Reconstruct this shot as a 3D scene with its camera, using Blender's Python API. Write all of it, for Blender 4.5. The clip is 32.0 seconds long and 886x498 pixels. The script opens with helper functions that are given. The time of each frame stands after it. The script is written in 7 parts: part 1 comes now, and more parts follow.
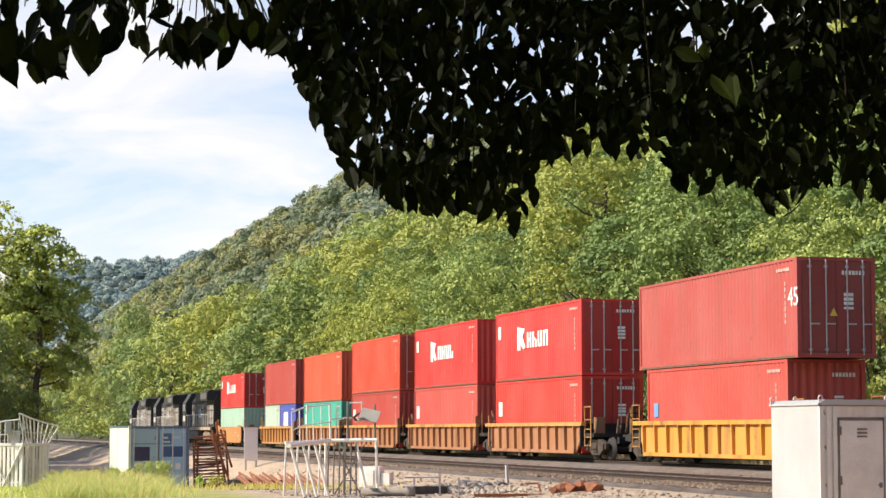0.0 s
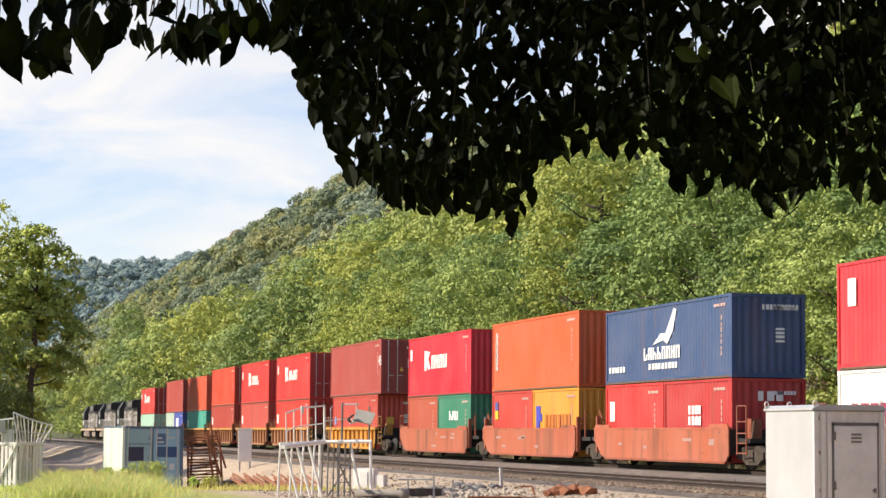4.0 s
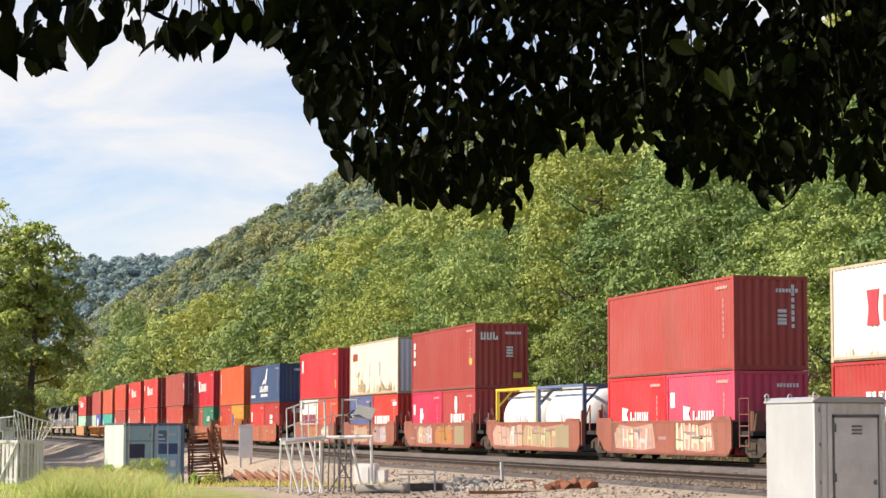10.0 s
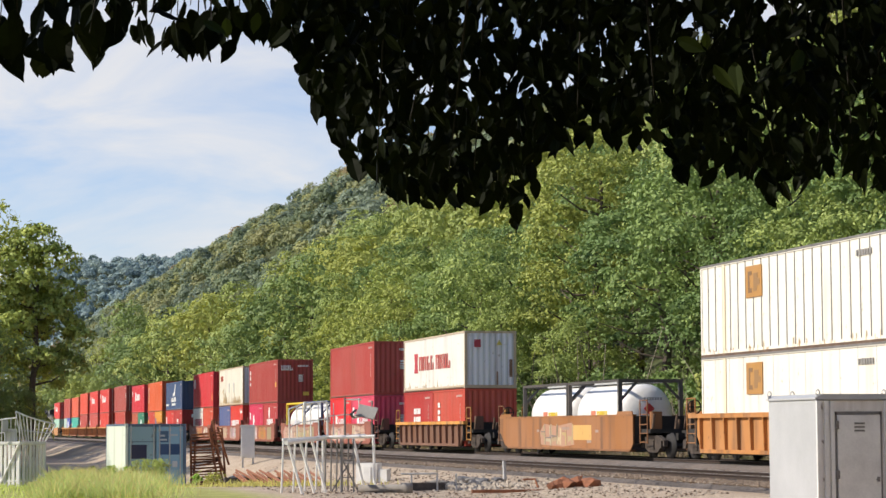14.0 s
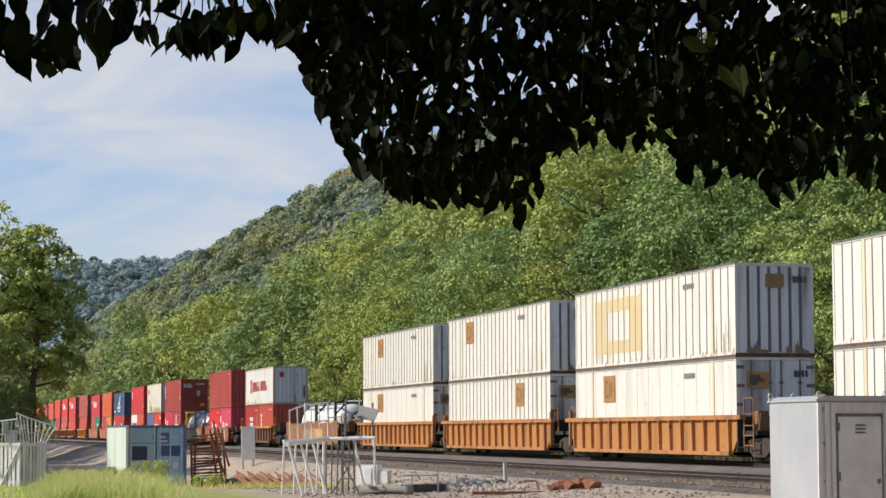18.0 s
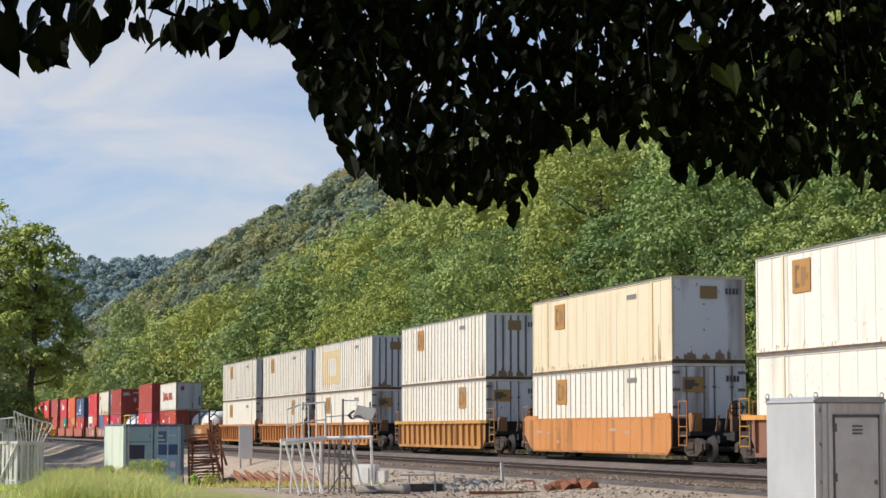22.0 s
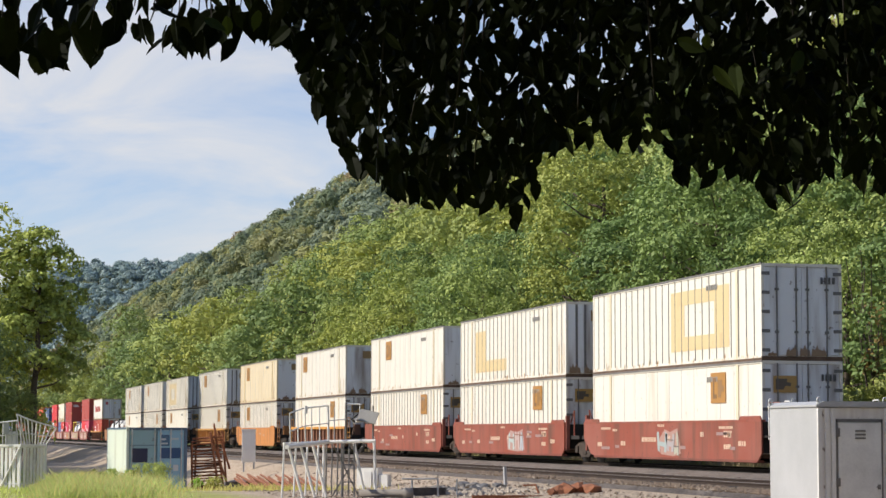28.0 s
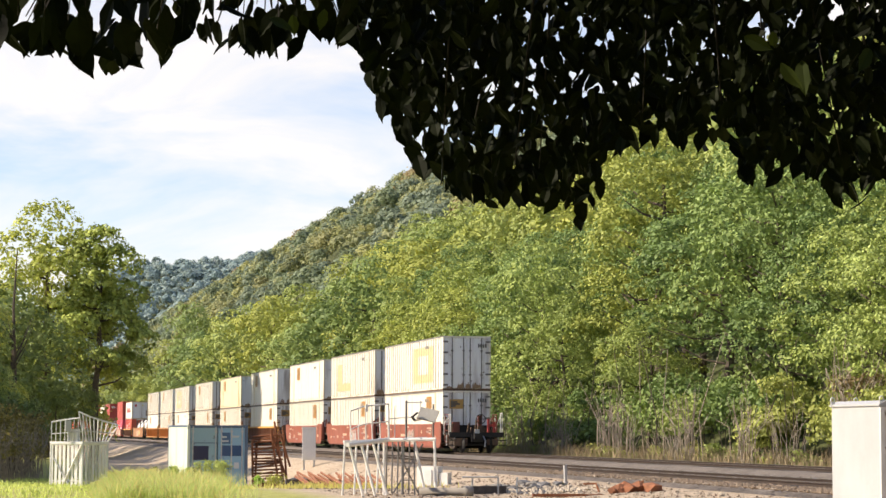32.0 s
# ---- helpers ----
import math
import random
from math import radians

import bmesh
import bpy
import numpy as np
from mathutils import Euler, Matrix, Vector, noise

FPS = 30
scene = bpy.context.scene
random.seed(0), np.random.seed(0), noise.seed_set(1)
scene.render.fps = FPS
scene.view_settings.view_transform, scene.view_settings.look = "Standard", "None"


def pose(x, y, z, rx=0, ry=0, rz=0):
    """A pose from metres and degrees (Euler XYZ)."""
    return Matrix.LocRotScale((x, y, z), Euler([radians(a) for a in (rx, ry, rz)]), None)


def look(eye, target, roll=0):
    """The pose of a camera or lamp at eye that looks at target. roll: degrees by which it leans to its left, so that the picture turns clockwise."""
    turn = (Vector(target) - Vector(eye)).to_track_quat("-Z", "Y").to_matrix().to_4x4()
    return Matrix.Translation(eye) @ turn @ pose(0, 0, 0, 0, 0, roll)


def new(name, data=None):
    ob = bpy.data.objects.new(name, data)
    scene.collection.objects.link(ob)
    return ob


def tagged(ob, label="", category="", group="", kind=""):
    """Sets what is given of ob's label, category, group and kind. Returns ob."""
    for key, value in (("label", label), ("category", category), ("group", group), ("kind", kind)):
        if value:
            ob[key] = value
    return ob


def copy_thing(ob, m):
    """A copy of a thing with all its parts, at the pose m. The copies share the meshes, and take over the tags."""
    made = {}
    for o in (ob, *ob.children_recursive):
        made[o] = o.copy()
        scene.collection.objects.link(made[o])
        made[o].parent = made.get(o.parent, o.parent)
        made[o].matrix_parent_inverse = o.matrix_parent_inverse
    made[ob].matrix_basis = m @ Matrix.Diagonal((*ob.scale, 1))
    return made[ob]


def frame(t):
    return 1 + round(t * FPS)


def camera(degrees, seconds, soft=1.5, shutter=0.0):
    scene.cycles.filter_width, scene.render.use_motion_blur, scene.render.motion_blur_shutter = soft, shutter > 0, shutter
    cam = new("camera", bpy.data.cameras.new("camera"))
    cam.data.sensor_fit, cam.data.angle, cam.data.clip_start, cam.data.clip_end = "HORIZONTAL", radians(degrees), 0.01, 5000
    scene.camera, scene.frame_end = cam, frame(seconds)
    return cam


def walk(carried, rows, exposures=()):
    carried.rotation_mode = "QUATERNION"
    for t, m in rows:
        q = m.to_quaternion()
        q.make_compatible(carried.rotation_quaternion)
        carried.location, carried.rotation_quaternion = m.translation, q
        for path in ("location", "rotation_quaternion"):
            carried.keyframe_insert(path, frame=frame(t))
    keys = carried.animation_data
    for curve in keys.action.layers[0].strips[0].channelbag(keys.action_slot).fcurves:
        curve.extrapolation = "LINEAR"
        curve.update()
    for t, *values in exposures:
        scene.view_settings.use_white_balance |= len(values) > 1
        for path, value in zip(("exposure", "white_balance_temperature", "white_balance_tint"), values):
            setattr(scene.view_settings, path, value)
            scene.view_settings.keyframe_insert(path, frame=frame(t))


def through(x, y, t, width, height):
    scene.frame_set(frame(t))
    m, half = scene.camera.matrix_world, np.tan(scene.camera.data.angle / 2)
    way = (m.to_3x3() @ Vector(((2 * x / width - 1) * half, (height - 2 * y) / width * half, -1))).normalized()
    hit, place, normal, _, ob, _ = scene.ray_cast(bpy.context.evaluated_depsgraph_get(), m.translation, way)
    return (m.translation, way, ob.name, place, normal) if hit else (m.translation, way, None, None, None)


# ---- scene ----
# ---- camera ----
# seconds, bearing east of the track, tilt up, lean, sway to the side, sway up
PATH = [
    (0, 14.018, 4.843, 0.030, 0.021, 0.024),
    (0.5, 14.117, 4.866, 0.190, 0.018, 0.022),
    (1, 14.178, 4.876, 0.301, 0.014, 0.019),
    (1.5, 14.176, 4.905, 0.408, 0.011, 0.017),
    (2, 14.181, 4.931, 0.511, 0.008, 0.014),
    (2.5, 14.151, 4.938, 0.554, 0.011, 0.013),
    (3, 14.132, 4.931, 0.550, 0.014, 0.012),
    (3.5, 14.119, 4.931, 0.506, 0.014, 0.012),
    (5.5, 14.196, 4.830, 0.433, 0.016, 0.011),
    (6, 14.197, 4.814, 0.364, 0.017, 0.011),
    (6.5, 14.195, 4.804, 0.287, 0.017, 0.011),
    (7, 14.176, 4.797, 0.218, 0.017, 0.011),
    (7.5, 14.164, 4.804, 0.174, 0.019, 0.011),
    (8, 14.151, 4.807, 0.138, 0.021, 0.011),
    (8.5, 14.135, 4.801, 0.115, 0.024, 0.011),
    (9, 14.135, 4.790, 0.105, 0.027, 0.011),
    (9.5, 14.135, 4.781, 0.085, 0.025, 0.011),
    (10, 14.145, 4.781, 0.070, 0.024, 0.011),
    (10.5, 14.155, 4.784, 0.076, 0.020, 0.011),
    (11, 14.161, 4.784, 0.056, 0.015, 0.012),
    (11.5, 14.159, 4.787, 0.019, 0.015, 0.013),
    (12, 14.146, 4.784, -0.013, 0.015, 0.013),
    (12.5, 14.137, 4.778, -0.069, 0.015, 0.013),
    (13, 14.124, 4.778, -0.126, 0.015, 0.013),
    (13.5, 14.115, 4.775, -0.172, 0.007, 0.011),
    (14, 14.135, 4.762, -0.221, 0.000, 0.009),
    (14.5, 14.142, 4.755, -0.221, -0.002, 0.008),
    (16.5, 14.128, 4.771, -0.159, -0.010, 0.006),
    (17, 14.138, 4.791, -0.122, -0.012, 0.006),
    (17.5, 14.141, 4.797, -0.135, -0.012, 0.005),
    (18, 14.125, 4.810, -0.172, -0.011, 0.004),
    (18.5, 14.086, 4.807, -0.189, -0.008, 0.004),
    (19, 14.095, 4.788, -0.173, -0.004, 0.003),
    (19.5, 14.124, 4.778, -0.147, -0.001, 0.003),
    (20, 14.147, 4.775, -0.111, 0.001, 0.002),
    (20.5, 14.160, 4.784, -0.073, 0.002, 0.001),
    (21, 14.172, 4.790, -0.037, 0.003, -0.001),
    (21.5, 14.172, 4.804, -0.007, 0.004, -0.002),
    (22, 14.165, 4.810, 0.024, 0.005, -0.004),
    (22.5, 14.151, 4.820, 0.056, 0.002, -0.005),
    (23, 14.148, 4.826, 0.062, -0.000, -0.006),
    (23.5, 14.145, 4.833, 0.059, -0.003, -0.007),
    (24, 14.155, 4.843, 0.079, -0.005, -0.007),
    (24.5, 14.138, 4.859, 0.102, -0.002, -0.008),
    (25, 14.118, 4.869, 0.128, 0.002, -0.009),
    (25.5, 14.104, 4.882, 0.150, 0.003, -0.009),
    (27.5, 14.085, 4.915, 0.149, 0.008, -0.010),
    (28, 14.069, 4.921, 0.157, 0.009, -0.010),
    (28.5, 14.062, 4.921, 0.161, 0.009, -0.009),
    (29, 14.001, 4.911, 0.148, 0.006, -0.006),
    (29.5, 13.791, 4.911, 0.162, 0.003, -0.004),
    (30, 13.519, 4.909, 0.211, -0.001, -0.006),
    (30.5, 13.241, 4.904, 0.256, -0.001, -0.007),
    (31, 12.984, 4.897, 0.270, 0.004, -0.005),
    (31.5, 12.723, 4.882, 0.272, 0.001, -0.005),
    (32, 12.484, 4.868, 0.281, -0.007, -0.009),
]
EYE = Vector((0.0, 0.0, 1.02))
cam = camera(23.18, 32.0, soft=1.5)


def camera_row(t, bearing, tilt, lean, dx, dz):
    side = Vector((math.cos(radians(bearing)), -math.sin(radians(bearing)), 0))
    at = EYE + side * dx + Vector((0, 0, dz))
    return t, Matrix.Translation(at) @ pose(0, 0, 0, 90 + tilt, 0, -bearing) @ pose(0, 0, 0, 0, 0, lean)


walk(cam, [camera_row(*row) for row in PATH],
     exposures=[(0, 0.52, 7450, 11), (3, 0.48, 7400, 11), (6, 0.37, 7250, 11), (12, 0.37, 7150, 11), (16, -0.1, 6550, 10), (22, -0.1, 6550, 10),
                (27, -0.06, 6600, 10), (29, 0.16, 7000, 11), (30.5, 0.4, 7450, 12), (32, 0.54, 7700, 12)])

# ---- light ----
SUN_AZ, SUN_EL = 278.0, 35.0   # degrees clockwise from the track's direction; height
world = bpy.data.worlds.new("sky")
scene.world = world
world.use_nodes = True


def sky_nodes():
    nt = world.node_tree
    n, l = nt.nodes, nt.links
    n.clear()
    out = n.new("ShaderNodeOutputWorld")
    bg = n.new("ShaderNodeBackground")
    sky = n.new("ShaderNodeTexSky")
    sky.sky_type = "NISHITA"
    sky.sun_disc = False
    sky.sun_elevation, sky.sun_rotation = radians(SUN_EL), radians(SUN_AZ)
    sky.air_density, sky.dust_density, sky.ozone_density = 1.0, 0.4, 4.0
    # thin high cloud in soft streaks
    co = n.new("ShaderNodeTexCoord")
    mp = n.new("ShaderNodeMapping")
    mp.inputs["Scale"].default_value = (3.0, 3.0, 9.0)
    mp.inputs["Rotation"].default_value = (0.25, 0.15, 0.3)
    no = n.new("ShaderNodeTexNoise")
    no.inputs["Scale"].default_value = 2.2
    no.inputs["Detail"].default_value = 7
    no.inputs["Roughness"].default_value = 0.55
    no.inputs["Distortion"].default_value = 0.5
    ramp = n.new("ShaderNodeValToRGB")
    ramp.color_ramp.elements[0].position, ramp.color_ramp.elements[1].position = 0.35, 0.68
    ramp.color_ramp.elements[0].color = (0.1, 0.1, 0.1, 1)
    mix = n.new("ShaderNodeMix")
    mix.data_type = "RGBA"
    mix.inputs[7].default_value = (6.3, 6.38, 6.6, 1)
    l.new(co.outputs["Generated"], mp.inputs[0])
    l.new(mp.outputs[0], no.inputs["Vector"])
    l.new(no.outputs["Fac"], ramp.inputs[0])
    # the cloud lies low over the valley; the sky overhead is clear
    sep = n.new("ShaderNodeSeparateXYZ")
    high = n.new("ShaderNodeMapRange")
    high.inputs[1].default_value, high.inputs[2].default_value = 0.3, 0.62
    high.inputs[3].default_value, high.inputs[4].default_value = 1.0, 0.0
    veil = n.new("ShaderNodeMath")
    veil.operation = "MULTIPLY"
    l.new(co.outputs["Generated"], sep.inputs[0])
    l.new(sep.outputs[2], high.inputs[0])
    l.new(high.outputs[0], veil.inputs[0])
    l.new(ramp.outputs[0], veil.inputs[1])
    l.new(veil.outputs[0], mix.inputs[0])
    tint = n.new("ShaderNodeMix")
    tint.data_type, tint.blend_type = "RGBA", "MULTIPLY"
    tint.inputs[0].default_value = 1.0
    tint.inputs[7].default_value = (0.96, 1.05, 1.26, 1)
    l.new(sky.outputs[0], tint.inputs[6])
    l.new(tint.outputs[2], mix.inputs[6])
    l.new(mix.outputs[2], bg.inputs[0])
    bg.inputs[1].default_value = 0.12
    l.new(bg.outputs[0], out.inputs[0])


sky_nodes()
sun = new("sun", bpy.data.lights.new("sun", "SUN"))
sun.data.energy, sun.data.angle, sun.data.color = 4.95, radians(0.6), (1.0, 0.945, 0.86)
a, e = radians(SUN_AZ), radians(SUN_EL)
sun.matrix_world = look((0, 0, 60), Vector((0, 0, 60)) - Vector((math.sin(a) * math.cos(e), math.cos(a) * math.cos(e), math.sin(e))))


# ---- materials ----
def material(name, rough=0.7, metal=0.0):
    m = bpy.data.materials.new(name)
    m.use_nodes = True
    nt = m.node_tree
    b = nt.nodes["Principled BSDF"]
    b.inputs["Roughness"].default_value, b.inputs["Metallic"].default_value = rough, metal
    return m, nt, b


def add_noise(nt, scale, detail=4, rough=0.6, stretch=None, coords="Object"):
    co = nt.nodes.new("ShaderNodeTexCoord")
    no = nt.nodes.new("ShaderNodeTexNoise")
    no.inputs["Scale"].default_value, no.inputs["Detail"].default_value, no.inputs["Roughness"].default_value = scale, detail, rough
    if stretch:
        mp = nt.nodes.new("ShaderNodeMapping")
        mp.inputs["Scale"].default_value = stretch
        nt.links.new(co.outputs[coords], mp.inputs[0])
        nt.links.new(mp.outputs[0], no.inputs["Vector"])
    else:
        nt.links.new(co.outputs[coords], no.inputs["Vector"])
    return no.outputs["Fac"]


def ramp(nt, fac, stops):
    r = nt.nodes.new("ShaderNodeValToRGB")
    el = r.color_ramp.elements
    while len(el) < len(stops):
        el.new(0.5)
    for k, (p, c) in enumerate(stops):
        el[k].position, el[k].color = p, (*c, 1) if len(c) == 3 else c
    nt.links.new(fac, r.inputs[0])
    return r.outputs[0]


def grey(v):
    return (v, v, v)


def mixed(nt, fac, a, b, mode="MIX"):
    m = nt.nodes.new("ShaderNodeMix")
    m.data_type, m.blend_type = "RGBA", mode
    for sock, v in ((0, fac), (6, a), (7, b)):
        if isinstance(v, (int, float)):
            m.inputs[sock].default_value = v
        elif isinstance(v, tuple):
            m.inputs[sock].default_value = (*v, 1)
        else:
            nt.links.new(v, m.inputs[sock])
    return m.outputs[2]


def bump(nt, bsdf, fac, strength=0.3, distance=0.02):
    bp = nt.nodes.new("ShaderNodeBump")
    bp.inputs["Strength"].default_value, bp.inputs["Distance"].default_value = strength, distance
    nt.links.new(fac, bp.inputs["Height"])
    nt.links.new(bp.outputs[0], bsdf.inputs["Normal"])


def plain(name, color, rough=0.7, metal=0.0, var=0.25, scale=3.0, grain=40.0, relief=0.15, fleck=0.35):
    """A surface with blotches and grain round one base colour."""
    m, nt, b = material(name, rough, metal)
    lo, hi = tuple(c * (1 - var) for c in color), tuple(min(1, c * (1 + var)) for c in color)
    c1 = ramp(nt, add_noise(nt, scale, 5), [(0.3, lo), (0.7, hi)])
    g = add_noise(nt, grain, 3)
    c2 = mixed(nt, fleck, c1, ramp(nt, g, [(0.35, grey(0.55)), (0.65, grey(1.0))]), "MULTIPLY")
    nt.links.new(c2, b.inputs["Base Color"])
    bump(nt, b, g, relief, 0.01)
    return m


def tinted(name, rough=0.5, metal=0.0, dirt=(0.16, 0.09, 0.05), amount=0.5, streak=(0.55, 0.85), fade=0.15):
    """Paint in each object's own colour, chalked, streaked and rusty."""
    m, nt, b = material(name, rough, metal)
    oi = nt.nodes.new("ShaderNodeObjectInfo")
    co = nt.nodes.new("ShaderNodeTexCoord")
    shift = nt.nodes.new("ShaderNodeVectorMath")
    mul = nt.nodes.new("ShaderNodeMath")
    mul.operation, mul.inputs[1].default_value = "MULTIPLY", 37.0
    nt.links.new(oi.outputs["Random"], mul.inputs[0])
    nt.links.new(co.outputs["Object"], shift.inputs[0])
    nt.links.new(mul.outputs[0], shift.inputs[1])

    def noise_at(scale, stretch, detail=5):
        mp = nt.nodes.new("ShaderNodeMapping")
        mp.inputs["Scale"].default_value = stretch
        no = nt.nodes.new("ShaderNodeTexNoise")
        no.inputs["Scale"].default_value, no.inputs["Detail"].default_value = scale, detail
        nt.links.new(shift.outputs[0], mp.inputs[0])
        nt.links.new(mp.outputs[0], no.inputs["Vector"])
        return no.outputs["Fac"]

    chalk = ramp(nt, noise_at(0.5, (1, 1, 1)), [(0.35, grey(0.0)), (0.75, grey(fade))])
    c = mixed(nt, chalk, oi.outputs["Color"], (0.75, 0.62, 0.55))
    st = ramp(nt, noise_at(1.6, (1.0, 1.0, 0.12)), [(streak[0], grey(0)), (streak[1], grey(amount))])
    c = mixed(nt, st, c, dirt)
    sp = ramp(nt, noise_at(5.0, (1, 1, 1), 8), [(0.66, grey(0)), (0.72, grey(amount))])
    c = mixed(nt, sp, c, tuple(d * 0.7 for d in dirt))
    nt.links.new(c, b.inputs["Base Color"])
    bump(nt, b, noise_at(12.0, (1, 1, 1)), 0.12, 0.01)
    return m


def foliage(name, dark, light, through=0.3, island=0.5, scale=0.5):
    """Leaves: two greens by clump, lit through from behind."""
    m, nt, b = material(name, 0.6)
    geo = nt.nodes.new("ShaderNodeNewGeometry")
    oi = nt.nodes.new("ShaderNodeObjectInfo")
    c1 = ramp(nt, add_noise(nt, scale, 3), [(0.35, dark), (0.65, light)])
    c2 = ramp(nt, geo.outputs["Random Per Island"], [(0.0, dark), (0.6, light), (1.0, tuple(min(1, v * 1.2) for v in light))])
    c = mixed(nt, island, c1, c2)
    c = mixed(nt, 1.0, c, oi.outputs["Color"], "MULTIPLY")
    nt.links.new(c, b.inputs["Base Color"])
    b.inputs["Specular IOR Level"].default_value = 0.3
    tr = nt.nodes.new("ShaderNodeBsdfTranslucent")
    nt.links.new(c, tr.inputs[0])
    ms = nt.nodes.new("ShaderNodeMixShader")
    ms.inputs[0].default_value = through
    out = nt.nodes["Material Output"]
    nt.links.new(b.outputs[0], ms.inputs[1])
    nt.links.new(tr.outputs[0], ms.inputs[2])
    nt.links.new(ms.outputs[0], out.inputs[0])
    return m


PAINT = tinted("container_paint", 0.5, fade=0.06)
CLEAN = tinted("fresh_paint", 0.45, dirt=(0.34, 0.2, 0.09), amount=0.42, streak=(0.54, 0.8), fade=0.08)
GRIMY = tinted("grimy_white_paint", 0.5, dirt=(0.2, 0.13, 0.085), amount=0.8, streak=(0.5, 0.72), fade=0.1)
CAR_PAINT = tinted("rail_car_paint", 0.65, dirt=(0.1, 0.055, 0.035), amount=0.8, streak=(0.5, 0.74), fade=0.07)
MARK = tinted("marking_paint", 0.5, amount=0.25, fade=0.05)
TRUCK_IRON = plain("dusty_cast_iron", (0.055, 0.04, 0.03), 0.85, 0.0, 0.5, 4)
BLACK_IRON = plain("grimy_black_iron", (0.025, 0.022, 0.02), 0.8, 0.0)
RUST = plain("rusted_steel", (0.3, 0.115, 0.055), 0.85, 0.1, 0.4, 4)
BARE = plain("galvanised_steel", (0.55, 0.55, 0.54), 0.5, 0.3, 0.2, 5)
BOARD = plain("dull_grey_enamel", (0.36, 0.34, 0.3), 0.7, 0, 0.15)
POST_ALLOY = plain("dull_alloy_post", (0.27, 0.26, 0.24), 0.6, 0.2, 0.25)
DARK_STEEL = plain("weathered_grey_steel", (0.2, 0.19, 0.18), 0.6, 0.3, 0.3)
RUST_GRIME = plain("rusty_grime", (0.13, 0.08, 0.05), 0.85, 0.0, 0.5, 3, 30, 0.3)
RAIL_TOP = plain("polished_rail_steel", (0.35, 0.33, 0.31), 0.35, 0.8, 0.2)
RAIL_SIDE = plain("rusty_rail_steel", (0.045, 0.028, 0.02), 0.8, 0.1, 0.3)
WHITE_PAINT = plain("white_enamel", (0.41, 0.415, 0.42), 0.5, 0, 0.08, 1.2, 20, 0.04, 0.08)
GREY_PAINT = plain("weathered_grey_paint", (0.7, 0.69, 0.66), 0.6, 0, 0.12, 2.0, 25, 0.08, 0.15)
TANK_WHITE = plain("white_tank_enamel", (0.78, 0.76, 0.72), 0.4, 0, 0.08, 1.5, 18, 0.04, 0.1)
TIE = plain("creosoted_timber", (0.1, 0.085, 0.075), 0.9, 0, 0.4, 6, 50, 0.4)
STONE = plain("broken_limestone", (0.44, 0.37, 0.29), 0.9, 0, 0.35, 8, 60, 0.5)
CONCRETE = plain("old_concrete", (0.26, 0.235, 0.205), 0.9, 0, 0.25, 3, 40, 0.3)
BARK = plain("grey_brown_bark", (0.11, 0.085, 0.065), 0.95, 0, 0.4, 5, 30, 0.6)
DEAD_WOOD = plain("bleached_dead_wood", (0.38, 0.31, 0.25), 0.95, 0, 0.3, 5, 30, 0.4)
LOCO_BLACK = plain("sooty_black_paint", (0.022, 0.021, 0.021), 0.6, 0.0, 0.4, 1.0)
GLASS = plain("dark_cab_glass", (0.02, 0.025, 0.03), 0.1, 0.0, 0.1)
LEAF = foliage("broad_leaf", (0.148, 0.187, 0.054), (0.465, 0.49, 0.162), 0.22, 0.4, 0.8)
MID_LEAF = foliage("soft_leaf", (0.25, 0.275, 0.082), (0.43, 0.44, 0.15), 0.22, 0.2, 0.35)
LOWER_LEAF = foliage("slope_leaf", (0.29, 0.305, 0.1), (0.42, 0.425, 0.155), 0.3, 0.3, 0.06)
# bluer than the slope's leaves, to imitate haze with distance
FAR_LEAF = foliage("hazed_hill_leaf", (0.26, 0.28, 0.165), (0.37, 0.385, 0.225), 0.3, 0.25, 0.04)
# pale blue-green imitates distance haze over the far hill
HAZED_LEAF = foliage("haze_painted_leaf", (0.31, 0.395, 0.375), (0.375, 0.465, 0.44), 0.3, 0.2, 0.03)
# near-black green: the boughs' deep shade is put into the leaf colour
PAINTED_SHADE_LEAF = foliage("painted_shade_leaf", (0.003, 0.0045, 0.001), (0.009, 0.014, 0.003), 0.15, 0.5, 2.0)
PAINTED_SHADE_LEAF.node_tree.nodes["Principled BSDF"].inputs["Specular IOR Level"].default_value = 0.08
# bark colour darkened to imitate twigs in shade
PAINTED_SHADE_BARK = plain("bark_with_painted_shade", (0.02, 0.016, 0.012), 0.95)
DRY_STEM = plain("dry_weed_stems", (0.33, 0.25, 0.15), 0.95, 0, 0.4, 2, 20, 0.1)
GRASS = foliage("dry_grass", (0.45, 0.44, 0.16), (0.7, 0.68, 0.28), 0.5, 0.5, 0.4)


